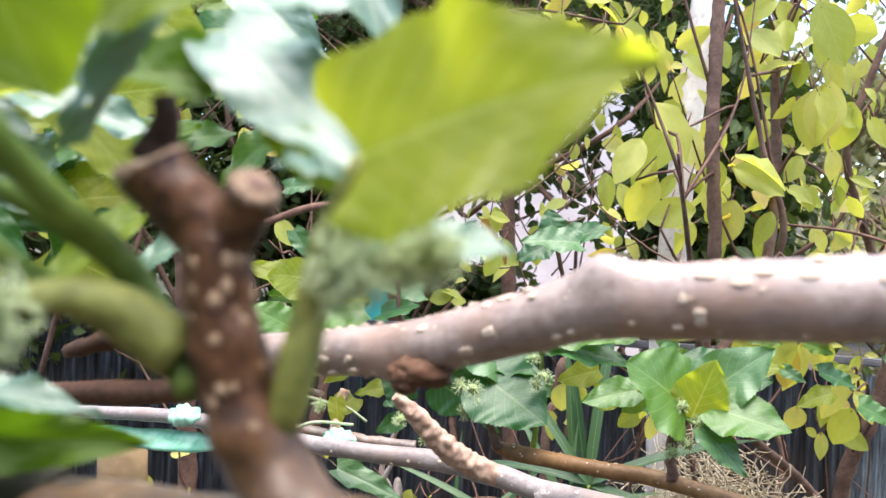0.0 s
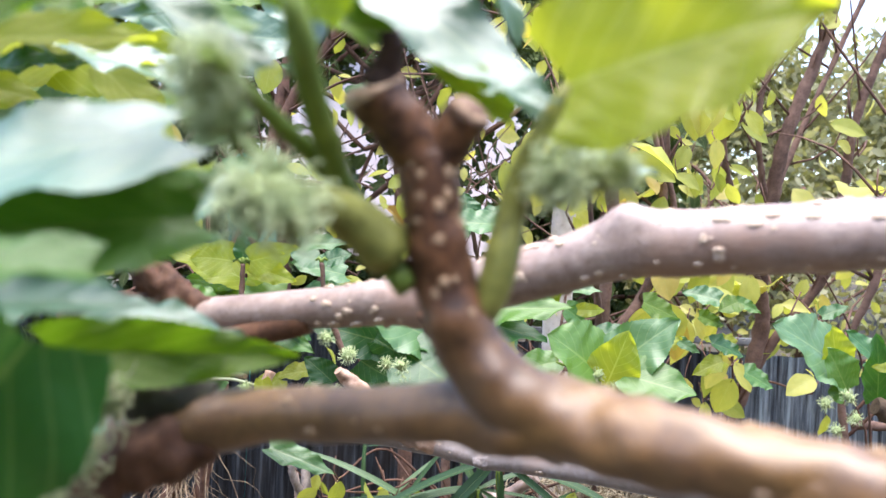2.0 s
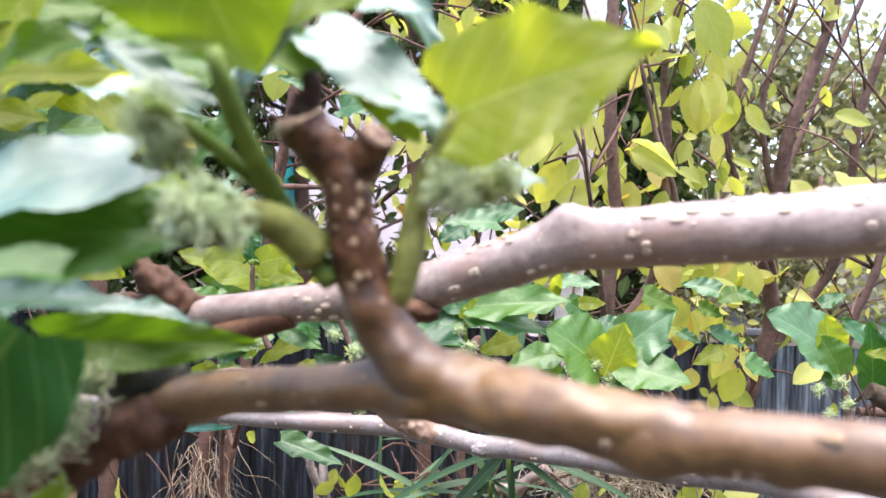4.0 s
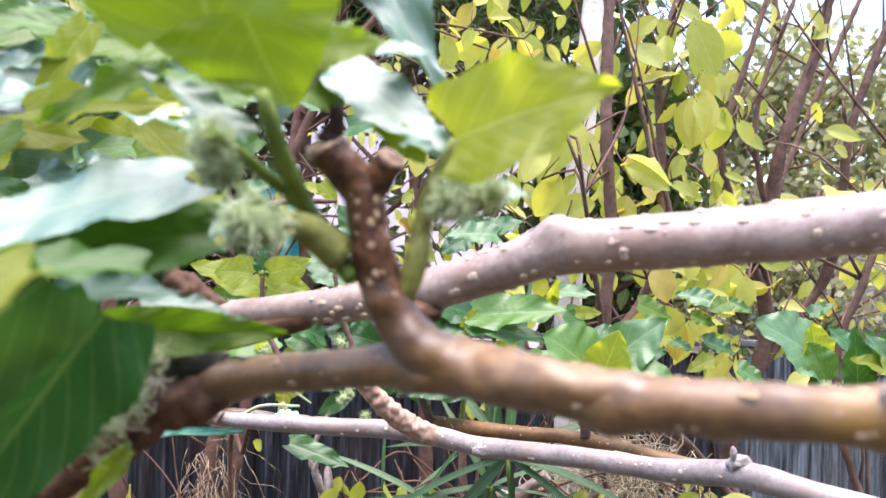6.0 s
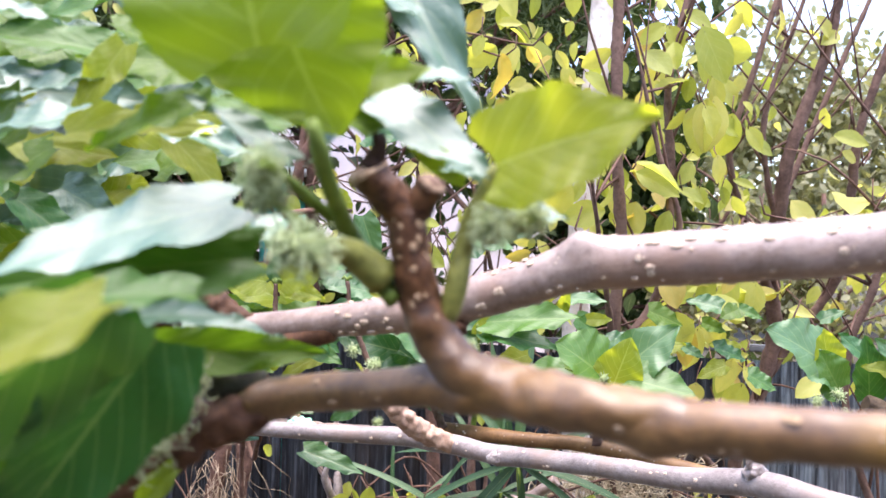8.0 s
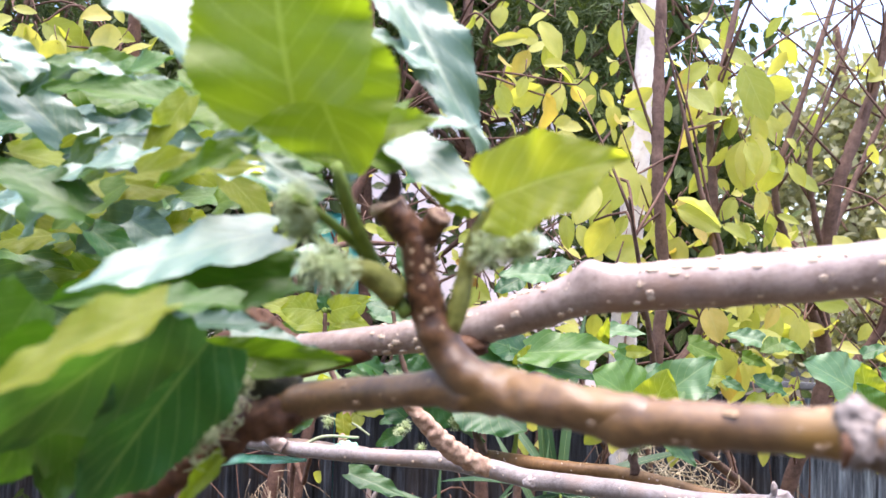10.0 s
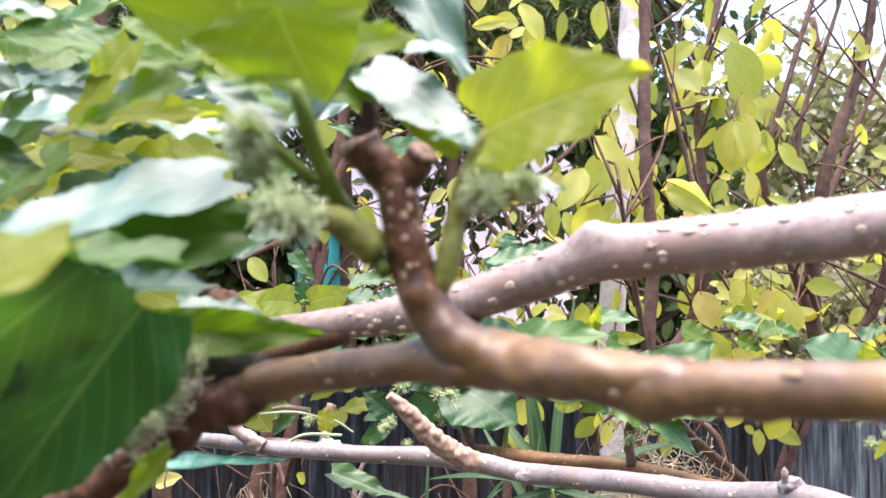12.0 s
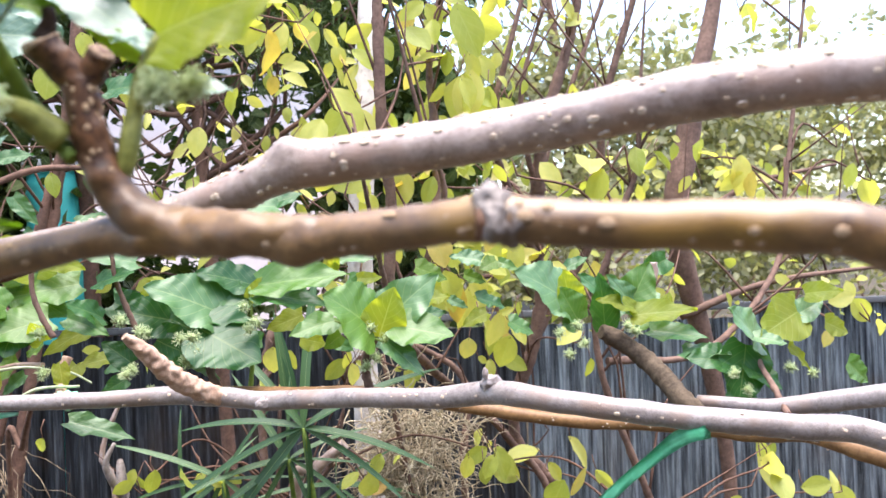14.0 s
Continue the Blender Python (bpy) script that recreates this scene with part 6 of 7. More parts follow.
# leaves high on the near shrub
big_leaves(shrubs[0], 1.55, ((0.335, 2.152, 0.417, 2.102, 0.55), (0.318, 2.126, 0.313, 2.060, 0.55), (0.446, 2.120, 0.489, 2.121, 0.50), (0.505, 2.090, 0.534, 2.046, 0.50), (0.453, 2.036, 0.439, 1.986, 0.70), (0.502, 2.037, 0.529, 2.006, 0.60), (0.469, 1.985, 0.477, 1.915, 0.60), (0.390, 1.986, 0.417, 1.938, 0.70), (0.336, 1.952, 0.383, 1.914, 0.60), (0.569, 2.028, 0.596, 1.931, 0.55), (0.607, 1.951, 0.627, 1.894, 0.60), (0.218, 1.756, 0.222, 1.695, 0.50), (0.239, 1.734, 0.256, 1.684, 0.50), (0.346, 1.924, 0.316, 1.884, 0.40)))
# leaves before the dark needle tree
big_leaves(shrubs[3], 1.62, ((0.096, 2.199, 0.090, 2.152, 0.80), (0.079, 2.108, 0.147, 2.117, 0.40), (0.153, 2.101, 0.119, 2.050, 0.60), (0.184, 2.098, 0.190, 2.049, 0.60), (0.218, 2.039, 0.194, 1.977, 0.60), (0.240, 2.027, 0.276, 1.963, 0.70), (0.170, 2.028, 0.164, 1.980, 0.50), (0.107, 2.036, 0.113, 1.992, 0.50), (0.076, 1.956, 0.117, 1.962, 0.50), (0.129, 1.925, 0.146, 1.902, 0.60), (0.190, 1.925, 0.186, 1.886, 0.70), (0.345, 1.923, 0.351, 1.889, 0.60), (0.254, 2.127, 0.247, 2.069, 0.40), (0.294, 2.013, 0.322, 1.978, 0.50), (0.228, 2.176, 0.257, 2.150, 0.60)))
# pale leaves high behind the mulberry
big_leaves(shrubs[3], 1.5, ((-0.810, 2.140, -0.719, 2.085, 0.60), (-0.627, 2.086, -0.703, 2.100, 0.75), (-0.676, 2.060, -0.610, 2.006, 0.80), (-0.744, 2.083, -0.771, 2.028, 0.80), (-0.809, 2.102, -0.817, 2.062, 0.60), (-0.796, 2.003, -0.774, 1.962, 0.70), (-0.761, 1.953, -0.755, 1.918, 0.60), (-0.716, 1.928, -0.701, 1.884, 0.70), (-0.067, 2.153, 0.003, 2.135, 0.45), (-0.029, 2.137, 0.005, 2.078, 0.70), (-0.421, 1.787, -0.385, 1.795, 0.60), (-0.405, 1.817, -0.387, 1.767, 0.60), (-0.861, 2.132, -0.874, 2.076, 0.60), (-0.844, 2.154, -0.799, 2.144, 0.40), (-0.653, 2.161, -0.636, 2.128, 0.50)))
# leaves behind the pruned stubs
big_leaves(shrubs[3], 1.3, ((-0.155, 1.865, -0.164, 1.815, 0.80), (-0.114, 1.922, -0.107, 1.882, 0.70), (-0.177, 1.713, -0.170, 1.676, 0.60), (-0.133, 1.713, -0.100, 1.704, 0.50), (0.050, 1.778, 0.039, 1.732, 0.70), (-0.046, 1.802, -0.042, 1.777, 0.40), (-0.026, 1.802, -0.030, 1.777, 0.40), (0.030, 1.669, 0.063, 1.663, 0.50), (0.051, 1.615, 0.026, 1.581, 0.60), (0.086, 1.958, 0.103, 1.908, 0.60), (0.128, 1.950, 0.116, 1.917, 0.60)))
# leaves between the two limbs
big_leaves(shrubs[2], 1.6, ((0.983, 1.741, 1.041, 1.698, 0.30), (0.970, 1.745, 0.918, 1.720, 0.50), (0.491, 1.668, 0.494, 1.611, 0.70), (0.409, 1.655, 0.418, 1.609, 0.60), (0.365, 1.679, 0.374, 1.634, 0.60), (0.515, 1.679, 0.550, 1.666, 0.50), (0.598, 1.675, 0.582, 1.645, 0.60), (0.639, 1.662, 0.613, 1.632, 0.60), (0.677, 1.706, 0.694, 1.677, 0.60), (0.599, 1.911, 0.559, 1.831, 0.50), (0.854, 1.682, 0.890, 1.662, 0.50), (0.765, 1.650, 0.807, 1.634, 0.40)))

r_red = random.Random(91)
red = bmesh.new()
for k in range(34):
    p = Vector((r_red.uniform(-0.16, 0.26), 1.75 + r_red.uniform(-0.1, 0.15), r_red.uniform(1.50, 1.80)))
    q = p + Vector((r_red.uniform(-0.2, 0.2), r_red.uniform(-0.05, 0.05), r_red.uniform(-0.02, 0.22)))
    one = limb([p, (p + q) / 2 + wander(r_red, 0.02), q], [0.0022, 0.0017, 0.0009], 0.03, 5)
    tmp = bpy.data.meshes.new("tmp")
    one.to_mesh(tmp)
    one.free()
    red.from_mesh(tmp)
    bpy.data.meshes.remove(tmp)
under(part("brushwood", red, BARK_RED, shrubs[3], "thin reddish bare twigs", "stuff"), shrubs[3])


# ---- the white trunk and the brown trunk ----
def bare_tree(name, points, radii, material, label, limbs=()):
    base = points[-1]
    top = thing(name, (base[0], base[1], GROUND), label, "tree")
    under(part("trunk", limb(points, radii, 0.03, 14, lumps=0.08, lump_scale=14), material, top), top)
    for pts, rr in limbs:
        under(part("limb", limb(pts, rr, 0.03, 8, lumps=0.1, lump_scale=20), material, top), top)


bare_tree("white_tree", [(0.4729, 1.8800, 2.4871), (0.4362, 1.8600, 2.1509), (0.4067, 1.8500, 1.8981), (0.3846, 1.8600, 1.6485), (0.3762, 1.9000, 1.3929), (0.38, 1.92, 0.8), (0.36, 1.95, GROUND - 0.03)],
          [0.027, 0.027, 0.028, 0.029, 0.031, 0.034, 0.04], BARK_WHITE, "slender pale-barked tree trunk in front of the fence")
bare_tree("brown_tree", [(1.5426, 2.0500, 2.6300), (1.4426, 2.0200, 2.1959), (1.3616, 2.0000, 1.9694), (1.3203, 2.0000, 1.7981), (1.2775, 2.0000, 1.5507), (1.42, 2.05, 0.9), (1.42, 2.05, GROUND - 0.03)],
          [0.018, 0.021, 0.028, 0.036, 0.034, 0.020, 0.024], BARK_RED, "brown tree trunk in front of the fence",
          (([(1.2717, 1.9900, 1.5507), (1.4302, 1.9000, 1.6756), (1.6762, 1.8500, 1.7220)], [0.012, 0.008, 0.004]), ([(1.2714, 2.0000, 1.3336), (1.5168, 1.9500, 1.4110), (1.8605, 1.9000, 1.4360)], [0.012, 0.008, 0.005])))


# ---- needle-leaved tree and hedge, bushes and trees beyond ----
NEEDLE = leaf_arrays(outline_oval, 0.11, 3, 1, 0, 0.1, 0.15, 0.0, 2)
SMALL = leaf_arrays(outline_oval, 0.55, 3, 1, 0, 0.2, 0.25, 0.0, 3)


def leafy_tree(name, place, label, category, trunk_points, radii, boxes, arrays, material, length, seed, needles=False, clump=9):
    """A trunk with limbs and a ragged crown: clumps of leaves inside boxes (centre, half sizes, clumps)."""
    r = random.Random(seed)
    x, y = place
    top = thing(name, (x, y, GROUND), label, category)
    origin = Vector((x, y, GROUND))
    under(part("trunk", limb(trunk_points, radii, 0.08, 10, lumps=0.15, lump_scale=8), BARK_DARK, top), top)
    high = Vector(trunk_points[len(trunk_points) // 2])
    mats, full = [], bmesh.new()
    for c, half, n in boxes:
        c = Vector(c)
        for k in range(n):
            p = c + Vector([r.uniform(-h, h) * (0.35 + 0.65 * abs(r.gauss(0, 0.7))) for h in half])
            axis = Vector((r.uniform(-1, 1), r.uniform(-1, 0.6), r.uniform(-0.8, 0.6))).normalized()
            for j in range(clump):
                if needles:
                    base = p + axis * 0.008 * j
                    way = (axis * 0.8 + wander(r, 0.55)).normalized()
                else:
                    base = p + wander(r, length * 0.9)
                    way = Vector((r.uniform(-1, 1), r.uniform(-1, 1), r.uniform(-1.2, 0.5))).normalized()
                mats.append(Matrix.Translation(-origin) @ leaf_pose(base, base + way * length * r.uniform(0.6, 1.2), wander(r, 1) + Vector((0, -0.7, 0.3))))
            if k % 25 == 0:
                root = min((Vector(q) for q in smooth_line(trunk_points, 0.1)), key=lambda q: (q + Vector((0, 0, 0.3)) - p).length)
                root = root if (root - p).length < 0.9 else p + Vector((r.uniform(-0.3, 0.3), 0, -0.6))
                b = limb([root, (root + p) / 2 + wander(r, 0.12), p], [0.010, 0.007, 0.003], 0.06, 5)
                tmp = bpy.data.meshes.new("tmp")
                b.to_mesh(tmp)
                b.free()
                full.from_mesh(tmp)
                bpy.data.meshes.remove(tmp)
    under(part("brushwood", full, BARK_DARK, top, "", "stuff"), top)
    many_leaves("crown", arrays, mats, material, top)
    return top


# The last two boxes are crown above the view, added to shade the left.
leafy_tree("conifer", (0.05, 2.35), "dark needle-leaved tree behind the yellow shrubs", "tree",
           [(0.05, 2.35, GROUND - 0.03), (0.05, 2.35, 1.0), (0.02, 2.35, 2.0), (0.0, 2.35, 3.2)], [0.022, 0.02, 0.018, 0.008],
           (((0.2689, 2.3000, 2.3236), (0.34, 0.16, 0.36), 380), ((-0.4311, 2.3500, 2.4341), (0.45, 0.16, 0.4), 330), ((-1.1271, 2.3500, 2.2577), (0.45, 0.16, 0.5), 330), ((-0.45, 2.35, 3.05), (0.75, 0.35, 0.38), 520), ((-1.25, 2.4, 2.7), (0.5, 0.3, 0.5), 260)), NEEDLE, DULL, 0.05, 31, True, 12)
leafy_tree("hedge", (-0.4, 3.1), "dense dark hedge behind the fence", "hedge",
           [(-0.4, 3.1, GROUND - 0.03), (-0.4, 3.1, 1.2), (-0.4, 3.1, 2.6)], [0.05, 0.04, 0.02],
           (((-1.45, 3.1, 2.1), (0.9, 0.25, 1.0), 900), ((0.15, 3.15, 2.85), (0.9, 0.25, 0.55), 800), ((0.72, 3.1, 1.9), (0.32, 0.25, 0.6), 380), ((-0.25, 3.45, 1.40), (0.5, 0.15, 0.2), 200), ((0.1, 3.2, 2.0), (0.4, 0.2, 0.35), 30), ((-0.5, 3.2, 2.55), (0.45, 0.2, 0.35), 200), ((-0.85, 3.45, 1.85), (0.34, 0.15, 0.4), 260)), SMALL, DULL, 0.07, 32, False, 11)
leafy_tree("bush", (1.9, 3.9), "pale olive bush behind the fence", "bush", [(1.9, 3.9, 0.0), (1.9, 3.9, 1.0), (1.9, 3.9, 1.9)], [0.04, 0.03, 0.01],
           (((1.6, 3.9, 1.45), (0.7, 0.3, 0.35), 330), ((2.9, 3.9, 1.5), (0.8, 0.3, 0.45), 360), ((0.9, 3.8, 1.4), (0.4, 0.3, 0.3), 150)), SMALL, PALE, 0.05, 33, False, 9)
leafy_tree("tree", (3.4, 7.5), "hazy olive-green garden tree beyond the fence", "tree", [(3.4, 7.5, 0.6), (3.4, 7.5, 1.8), (3.3, 7.5, 3.0), (3.2, 7.5, 4.0)], [0.12, 0.1, 0.07, 0.03],
           (((3.0, 7.5, 2.9), (1.3, 0.8, 0.75), 480), ((4.6, 7.3, 2.7), (1.2, 0.8, 0.9), 420), ((3.4, 7.0, 2.0), (1.7, 0.6, 0.5), 330)), SMALL, PALE, 0.10, 34, False, 9)
leafy_tree("tree", (7.2, 9.5), "hazy olive-green tree far beyond the fence", "tree", [(7.2, 9.5, 0.8), (7.2, 9.5, 2.2), (7.1, 9.5, 3.6)], [0.14, 0.12, 0.06],
           (((6.8, 9.5, 2.9), (1.8, 0.9, 1.1), 520), ((9.3, 9.5, 2.6), (1.5, 0.9, 1.2), 420)), SMALL, PALE, 0.12, 35, False, 9)
leafy_tree("tree", (0.6, 7.0), "olive-green tree beyond the hedge", "tree", [(0.6, 7.0, 0.6), (0.6, 7.0, 1.8), (0.6, 7.0, 3.5)], [0.12, 0.1, 0.04],
           (((0.9, 7.0, 2.3), (1.0, 0.5, 0.9), 380),), SMALL, PALE, 0.09, 36, False, 9)


# ---- the white house and the drum behind ----
def slab(lo, hi, bevel=0.006):
    bm = bmesh.new()
    lo, hi = Vector(lo), Vector(hi)
    bmesh.ops.create_cube(bm, size=1, matrix=Matrix.Translation((lo + hi) / 2) @ Matrix.Diagonal((*(hi - lo), 1)))
    bmesh.ops.bevel(bm, geom=bm.edges[:], offset=bevel, segments=2, affect="EDGES")
    return bm


house = thing("house", (-0.4, 5.5, 0.6), "pale pinkish plastered garden house behind the hedge", "house")
WHITEWASH = plain_material("whitewash", (0.74, 0.62, 0.60), (0.85, 0.74, 0.72), 6, 0.9, 0.3)
ROOFING = plain_material("roofing", (0.20, 0.20, 0.21), (0.32, 0.32, 0.33), 5, 0.7)
under(part("wall", slab((-1.2, 5.2, 0.5), (0.75, 5.4, 3.0)), WHITEWASH, house, "pale pinkish wall"), house)
under(part("wall", slab((-1.2, 5.402, 0.5), (-1.0, 7.0, 3.0)), WHITEWASH, house), house)
under(part("roof", slab((-1.4, 4.95, 3.003), (0.95, 7.1, 3.10)), ROOFING, house, "grey flat roof"), house)


def drum(place, height, radius):
    line = []
    for k in range(33):
        z = height * k / 32
        rib = 0.012 if abs(k - 10) < 2 or abs(k - 21) < 2 else 0.0
        line.append((Vector((0, 0, z)), radius + rib - (0.01 if k in (0, 32) else 0)))
    top = thing("drum", place, "tall turquoise plastic drum behind the fence", "drum")
    part("body", tube(line, 24), plain_material("turquoise", (0.03, 0.38, 0.36), (0.06, 0.50, 0.46), 8, 0.4), top)
    lid = [(Vector((0, 0, height + 0.002)), radius + 0.008), (Vector((0, 0, height + 0.03)), radius + 0.008), (Vector((0, 0, height + 0.035)), radius - 0.01)]
    part("lid", tube(lid, 24), plain_material("drum_lid", (0.5, 0.5, 0.5), (0.7, 0.7, 0.7), 8, 0.5), top, "pale grey lid")


drum((-0.50, 3.08, -0.02), 1.93, 0.085)


# ---- grasses, roots, vines and tape in front of the fence ----
STRAP_A = leaf_arrays(outline_strap, 0.055, 12, 1, 0, 0.5, 0.35, 0.0, 4)
M_STRAP = leaf_mesh("blade", STRAP_A, STRAP)


def strap_plant(place, heads, seed, label, blades=9):
    """Stalks that each end in a spreading whorl of long narrow blades. heads: (centre, blade length)."""
    r = random.Random(seed)
    top = thing("strap_plant", (*place, GROUND), label, "plant", "strap-leaved plants")
    for c, length in heads:
        c = Vector(c)
        under(part("stalk", limb([c, c + Vector((0.02, 0.05, -0.35)), (place[0], place[1], GROUND - 0.02)], [0.004, 0.006, 0.009], 0.05, 8), PETIOLE, top), top)
        for k in range(blades):
            a = 2 * math.pi * (k + r.uniform(-0.3, 0.3)) / blades
            way = Vector((math.cos(a), r.uniform(-0.5, 0.3), math.sin(a) * 0.75 - 0.12)).normalized()
            normal = Vector((-math.sin(a) * 0.3, -0.6, 0.9))
            under(piece("blade", M_STRAP, top, leaf_pose(c, c + way * length * r.uniform(0.7, 1.15), normal, r.uniform(0.8, 1.4), r.uniform(0.3, 1.2))), top)


strap_plant((0.20, 1.55), (((0.1867, 1.3500, 1.2742), 0.29), ((0.1623, 1.4000, 1.2129), 0.17), ((0.0481, 1.5000, 1.1666), 0.20)), 41, "dark green plant with long strap-like blades")
strap_plant((0.02, 1.65), (((-0.0236, 1.6000, 1.0958), 0.26), ((0.2631, 1.6000, 1.1023), 0.2)), 42, "dark green plant with long strap-like blades", 7)
tall_plant = [o for o in scene.objects if o.name.startswith("strap_plant")][0]
for base, tip, w in (((0.1700, 1.5000, 1.2858), (0.1604, 1.5000, 1.4657), 1.6), ((0.1878, 1.5000, 1.2731), (0.1674, 1.5000, 1.4370), 1.9), ((0.1743, 1.5500, 1.2550), (0.1676, 1.5500, 1.4224), 1.6)):
    under(piece("blade", M_STRAP, tall_plant, leaf_pose(base, tip, (0.2, -1, 0.1), w, 0.3)), tall_plant)


def tangle(place, centre, half, count, length, label, seed, down=0.0, thick=0.0016, material=ROOT):
    """A knot of dry fibrous roots."""
    r = random.Random(seed)
    top = thing("root_tangle", place, label, "roots")
    full = bmesh.new()
    for k in range(count):
        p = Vector(centre) + Vector([r.gauss(0, h * 0.5) for h in half])
        d = wander(r, 1) + Vector((0, 0, -down))
        d.normalize()
        line = []
        for j in range(9):
            line.append((p - Vector(place), thick * (1 - 0.07 * j)))
            p = p + d * length / 8
            d = (d + wander(r, 0.42) + Vector((0, 0, -0.12 * down))).normalized()
        b = tube(line, 4)
        tmp = bpy.data.meshes.new("tmp")
        b.to_mesh(tmp)
        b.free()
        full.from_mesh(tmp)
        bpy.data.meshes.remove(tmp)
    part("fibre_mass", full, material, top, "", "stuff")
    line = [Vector((centre[0] - place[0], 0.04, centre[2] - place[2] + 0.05)), Vector((0.01, 0.04, 0.5)), Vector((0, 0.03, -0.02))]
    part("stem", limb(line, [0.005, 0.006, 0.008], 0.05, 8, lumps=0.2, lump_scale=25), BARK_DARK, top)


tangle((0.42, 1.75, GROUND), (0.4373, 1.7200, 1.1220), (0.12, 0.06, 0.11), 430, 0.17, "tangle of dry straw-coloured roots hanging before the fence", 51, 0.4)
tangle((0.52, 1.62, GROUND), (0.3798, 1.5500, 1.2962), (0.07, 0.05, 0.05), 26, 0.10, "small tangle of dry straw-coloured roots", 52, 0.2)
tangle((-0.35, 1.75, GROUND), (-0.3704, 1.6600, 1.1929), (0.05, 0.05, 0.05), 60, 0.22, "dry brown roots hanging down before the fence", 53, 2.6, 0.0008, ROOT_BROWN)


def stick(points, radii, label, material=BARK_RED, name="dead_stick"):
    base = points[-1]
    top = thing(name, (base[0], base[1], GROUND), label, "stick", "dead sticks")
    under(part("stem", limb(points, radii, 0.008, 10, lumps=0.38, lump_scale=70), material, top), top)


stick([(-0.1230, 1.6000, 1.3231), (-0.1670, 1.6000, 1.2159), (-0.1465, 1.6000, 1.1188), (-0.15, 1.6, 0.6), (-0.15, 1.6, GROUND - 0.02)], [0.004, 0.005, 0.006, 0.007, 0.008], "pale dead stick before the fence", BARK_PALE)
stick([(0.2716, 1.5000, 1.2062), (0.2182, 1.5200, 1.1603), (0.1803, 1.5500, 1.1040), (0.18, 1.6, 0.6), (0.18, 1.6, GROUND - 0.02)], [0.010, 0.011, 0.011, 0.012, 0.012], "pale dead stick before the fence", BARK_PALE)
stick([(0.4151, 2.0000, 1.3834), (0.6279, 1.9500, 1.2345), (0.6019, 1.9000, 1.0174), (0.62, 1.9, 0.6), (0.62, 1.9, GROUND - 0.02)], [0.006, 0.008, 0.009, 0.010, 0.012], "brown dead stick before the fence")
stick([(0.1378, 1.7000, 1.3441), (0.1624, 1.7000, 1.4101), (0.1556, 1.7500, 1.3363), (0.1299, 1.7500, 1.1119), (0.2, 1.75, GROUND - 0.02)], [0.006, 0.009, 0.009, 0.010, 0.012], "reddish dead stick before the fence")


STAKE = plain_material("stake", (0.15, 0.095, 0.045), (0.26, 0.17, 0.085), 14, 0.8, 0.4)
stake_top = (-0.4860, 1.2500, 1.3307)
stake = thing("garden_stake", (stake_top[0], stake_top[1], GROUND), "thick tan wooden garden stake standing in the soil", "stake")
under(part("post", limb([stake_top, (stake_top[0], stake_top[1], 0.5), (stake_top[0], stake_top[1], GROUND - 0.03)], [0.034, 0.036, 0.036], 0.05, 20, lumps=0.05, lump_scale=14), STAKE, stake), stake)
under(part("cut_face", limb([Vector(stake_top), Vector(stake_top) + Vector((0, 0, 0.003))], [0.033, 0.031], 0.001, 20), CUT_WOOD, stake, "pale sawn top"), stake)


stick([(-0.1308, 1.5000, 1.2537), (-0.1476, 1.5000, 1.2143), (-0.1278, 1.5200, 1.1572), (-0.1189, 1.5500, 1.0962), (-0.02, 1.58, GROUND - 0.02)], [0.003, 0.006, 0.007, 0.007, 0.010], "pale grey dead stick before the fence", BARK_GREY)
stick([(-0.1929, 1.2000, 1.3782), (-0.2194, 1.2500, 1.3127), (-0.2496, 1.3000, 1.1907), (-0.22, 1.4, GROUND - 0.02)], [0.003, 0.004, 0.004, 0.006], "thin dark dead stick before the fence", BARK_DARK)


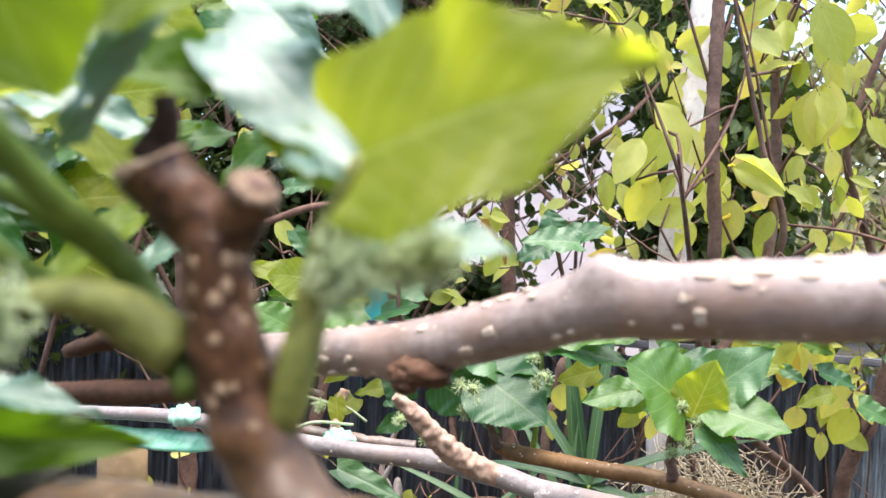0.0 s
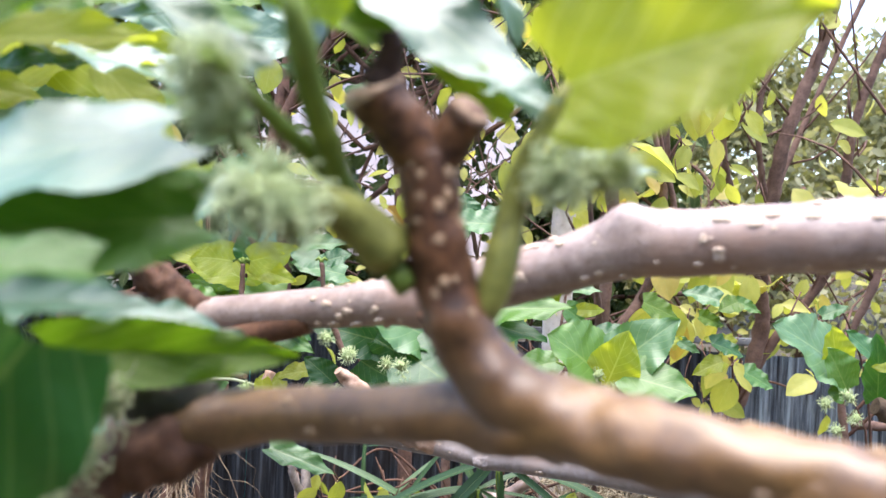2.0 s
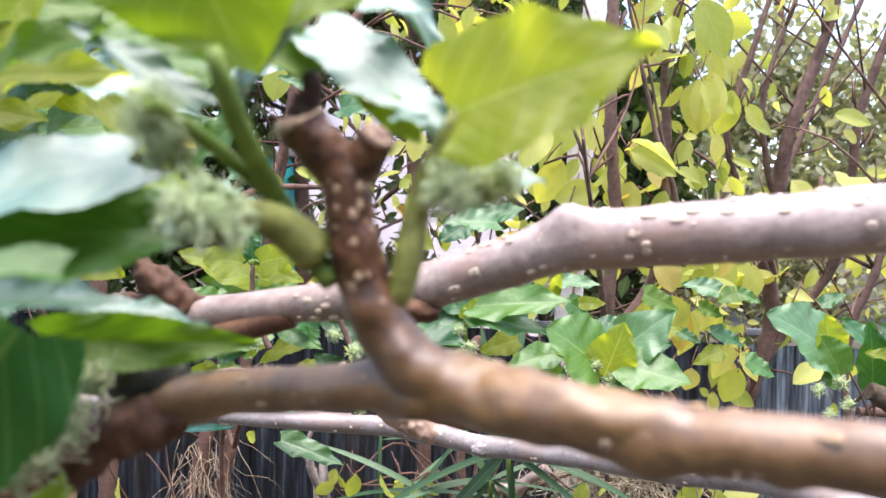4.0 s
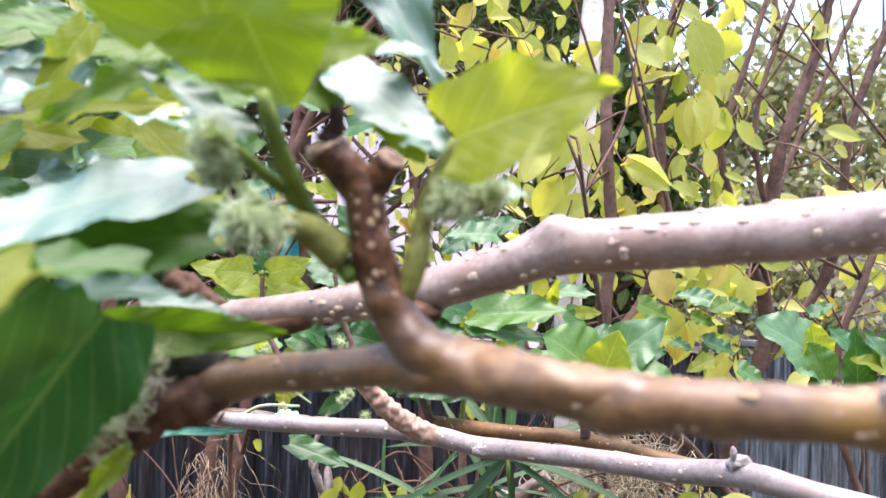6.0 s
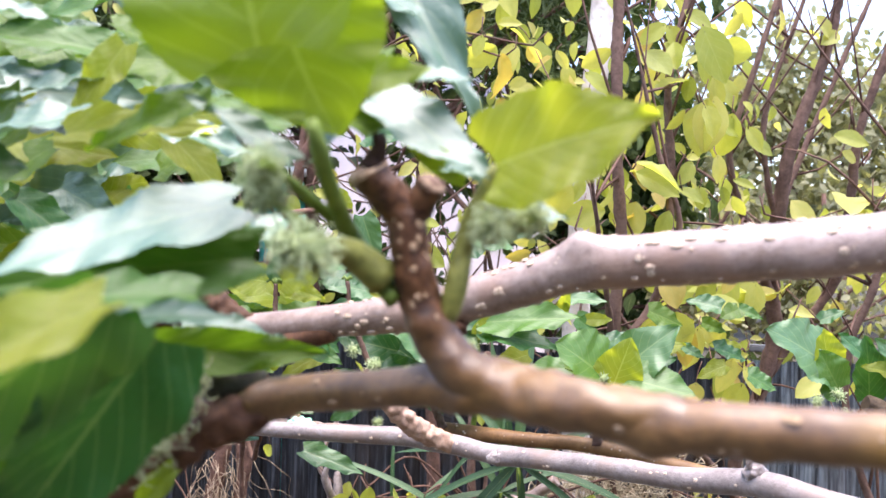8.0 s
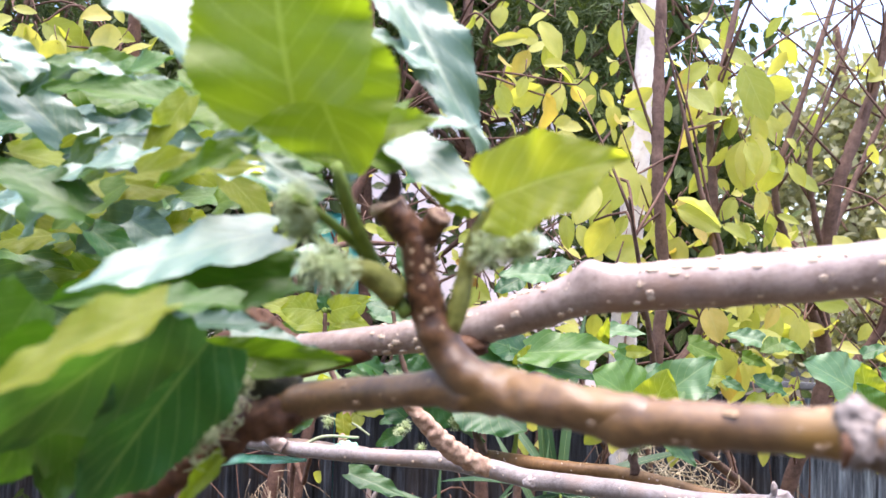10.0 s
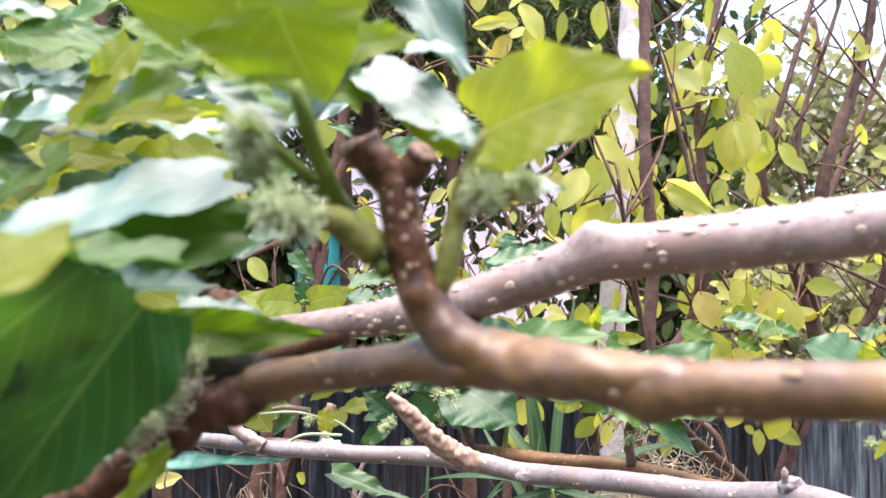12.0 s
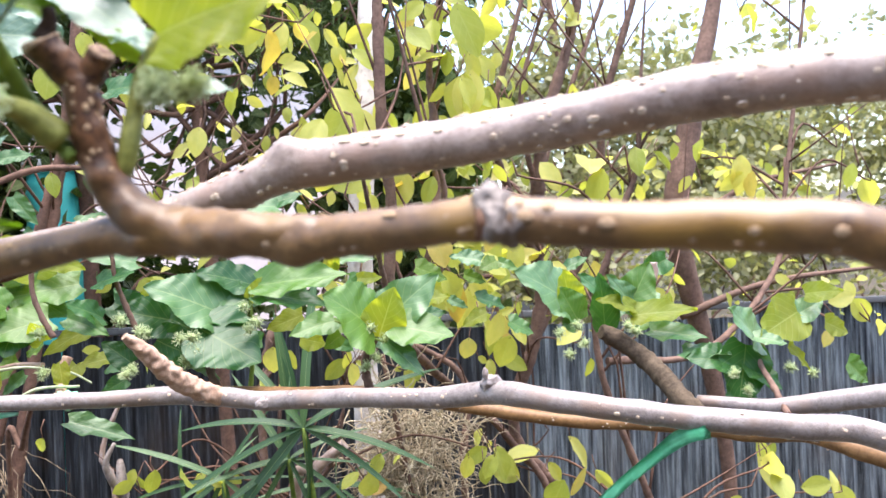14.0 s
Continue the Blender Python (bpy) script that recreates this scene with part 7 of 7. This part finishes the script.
def ribbon(points, width, label, twist=0.3, taper=0.0, material=TAPE):
    """A strip of thin plastic tape with crinkles."""
    sm = smooth_line(points, 0.006)
    base = Vector(sm[len(sm) // 2])
    top = thing("plant_tie", base, label, "plant tie", "green plant ties")
    bm = bmesh.new()
    rows = []
    for i, p in enumerate(sm):
        p = Vector(p) - base
        n = 0.5 + 0.5 * noise.noise((i * 0.13, 3.1, 0))
        up = Vector((0, 0.75 + math.sin(twist * math.sin(i * 0.07)), 1)).normalized() * width * (0.6 + 0.6 * n) * (1 - taper * max(0.0, 2 * i / len(sm) - 1))
        rows.append([bm.verts.new(p + up * (k / 4 - 0.5) + Vector((0, 0.0025 * math.sin(k * 2.1 + i * 0.35), 0))) for k in range(5)])
    for a, b in zip(rows, rows[1:]):
        for k in range(4):
            bm.faces.new((a[k], b[k], b[k + 1], a[k + 1]))
    bmesh.ops.solidify(bm, geom=bm.faces[:], thickness=0.0006)
    for f in bm.faces:
        f.smooth = True
    part("strip", bm, material, top)


def knot(place, radius, label, seed):
    r = random.Random(seed)
    top = thing("plant_tie", place, label, "plant tie", "green plant ties")
    bm = bmesh.new()
    bmesh.ops.create_icosphere(bm, subdivisions=4, radius=radius)
    for v in bm.verts:
        v.co *= 1 + 0.30 * noise.noise(v.co * 90 + Vector((seed, 0, 0))) + 0.10 * math.sin(v.co.x * 900 + 3 * noise.noise(v.co * 60))
        v.co.x *= 1.25
        v.co.y *= 0.8
        v.co.z *= 0.85
    for f in bm.faces:
        f.smooth = True
    part("wrap", bm, TAPE, top)


ribbon([(-0.4821, 1.0000, 1.3983), (-0.3924, 1.0000, 1.3978), (-0.2916, 0.9900, 1.3980), (-0.1472, 0.9300, 1.4073)], 0.030, "green plastic plant tie stretched from the low limb", 0.3, 0.9)
ribbon([(0.3883, 0.6200, 1.3206), (0.4131, 0.6000, 1.3524), (0.4363, 0.5600, 1.3886), (0.4534, 0.5400, 1.3967)], 0.015, "green plastic plant tie round the low limb", material=TAPE_GREEN)
knot((-0.2658, 0.9450, 1.4365), 0.0135, "green plastic plant tie wound round the low limb", 1)
knot((-0.1122, 1.0000, 1.4076), 0.014, "green plastic plant tie wound round a twig", 2)
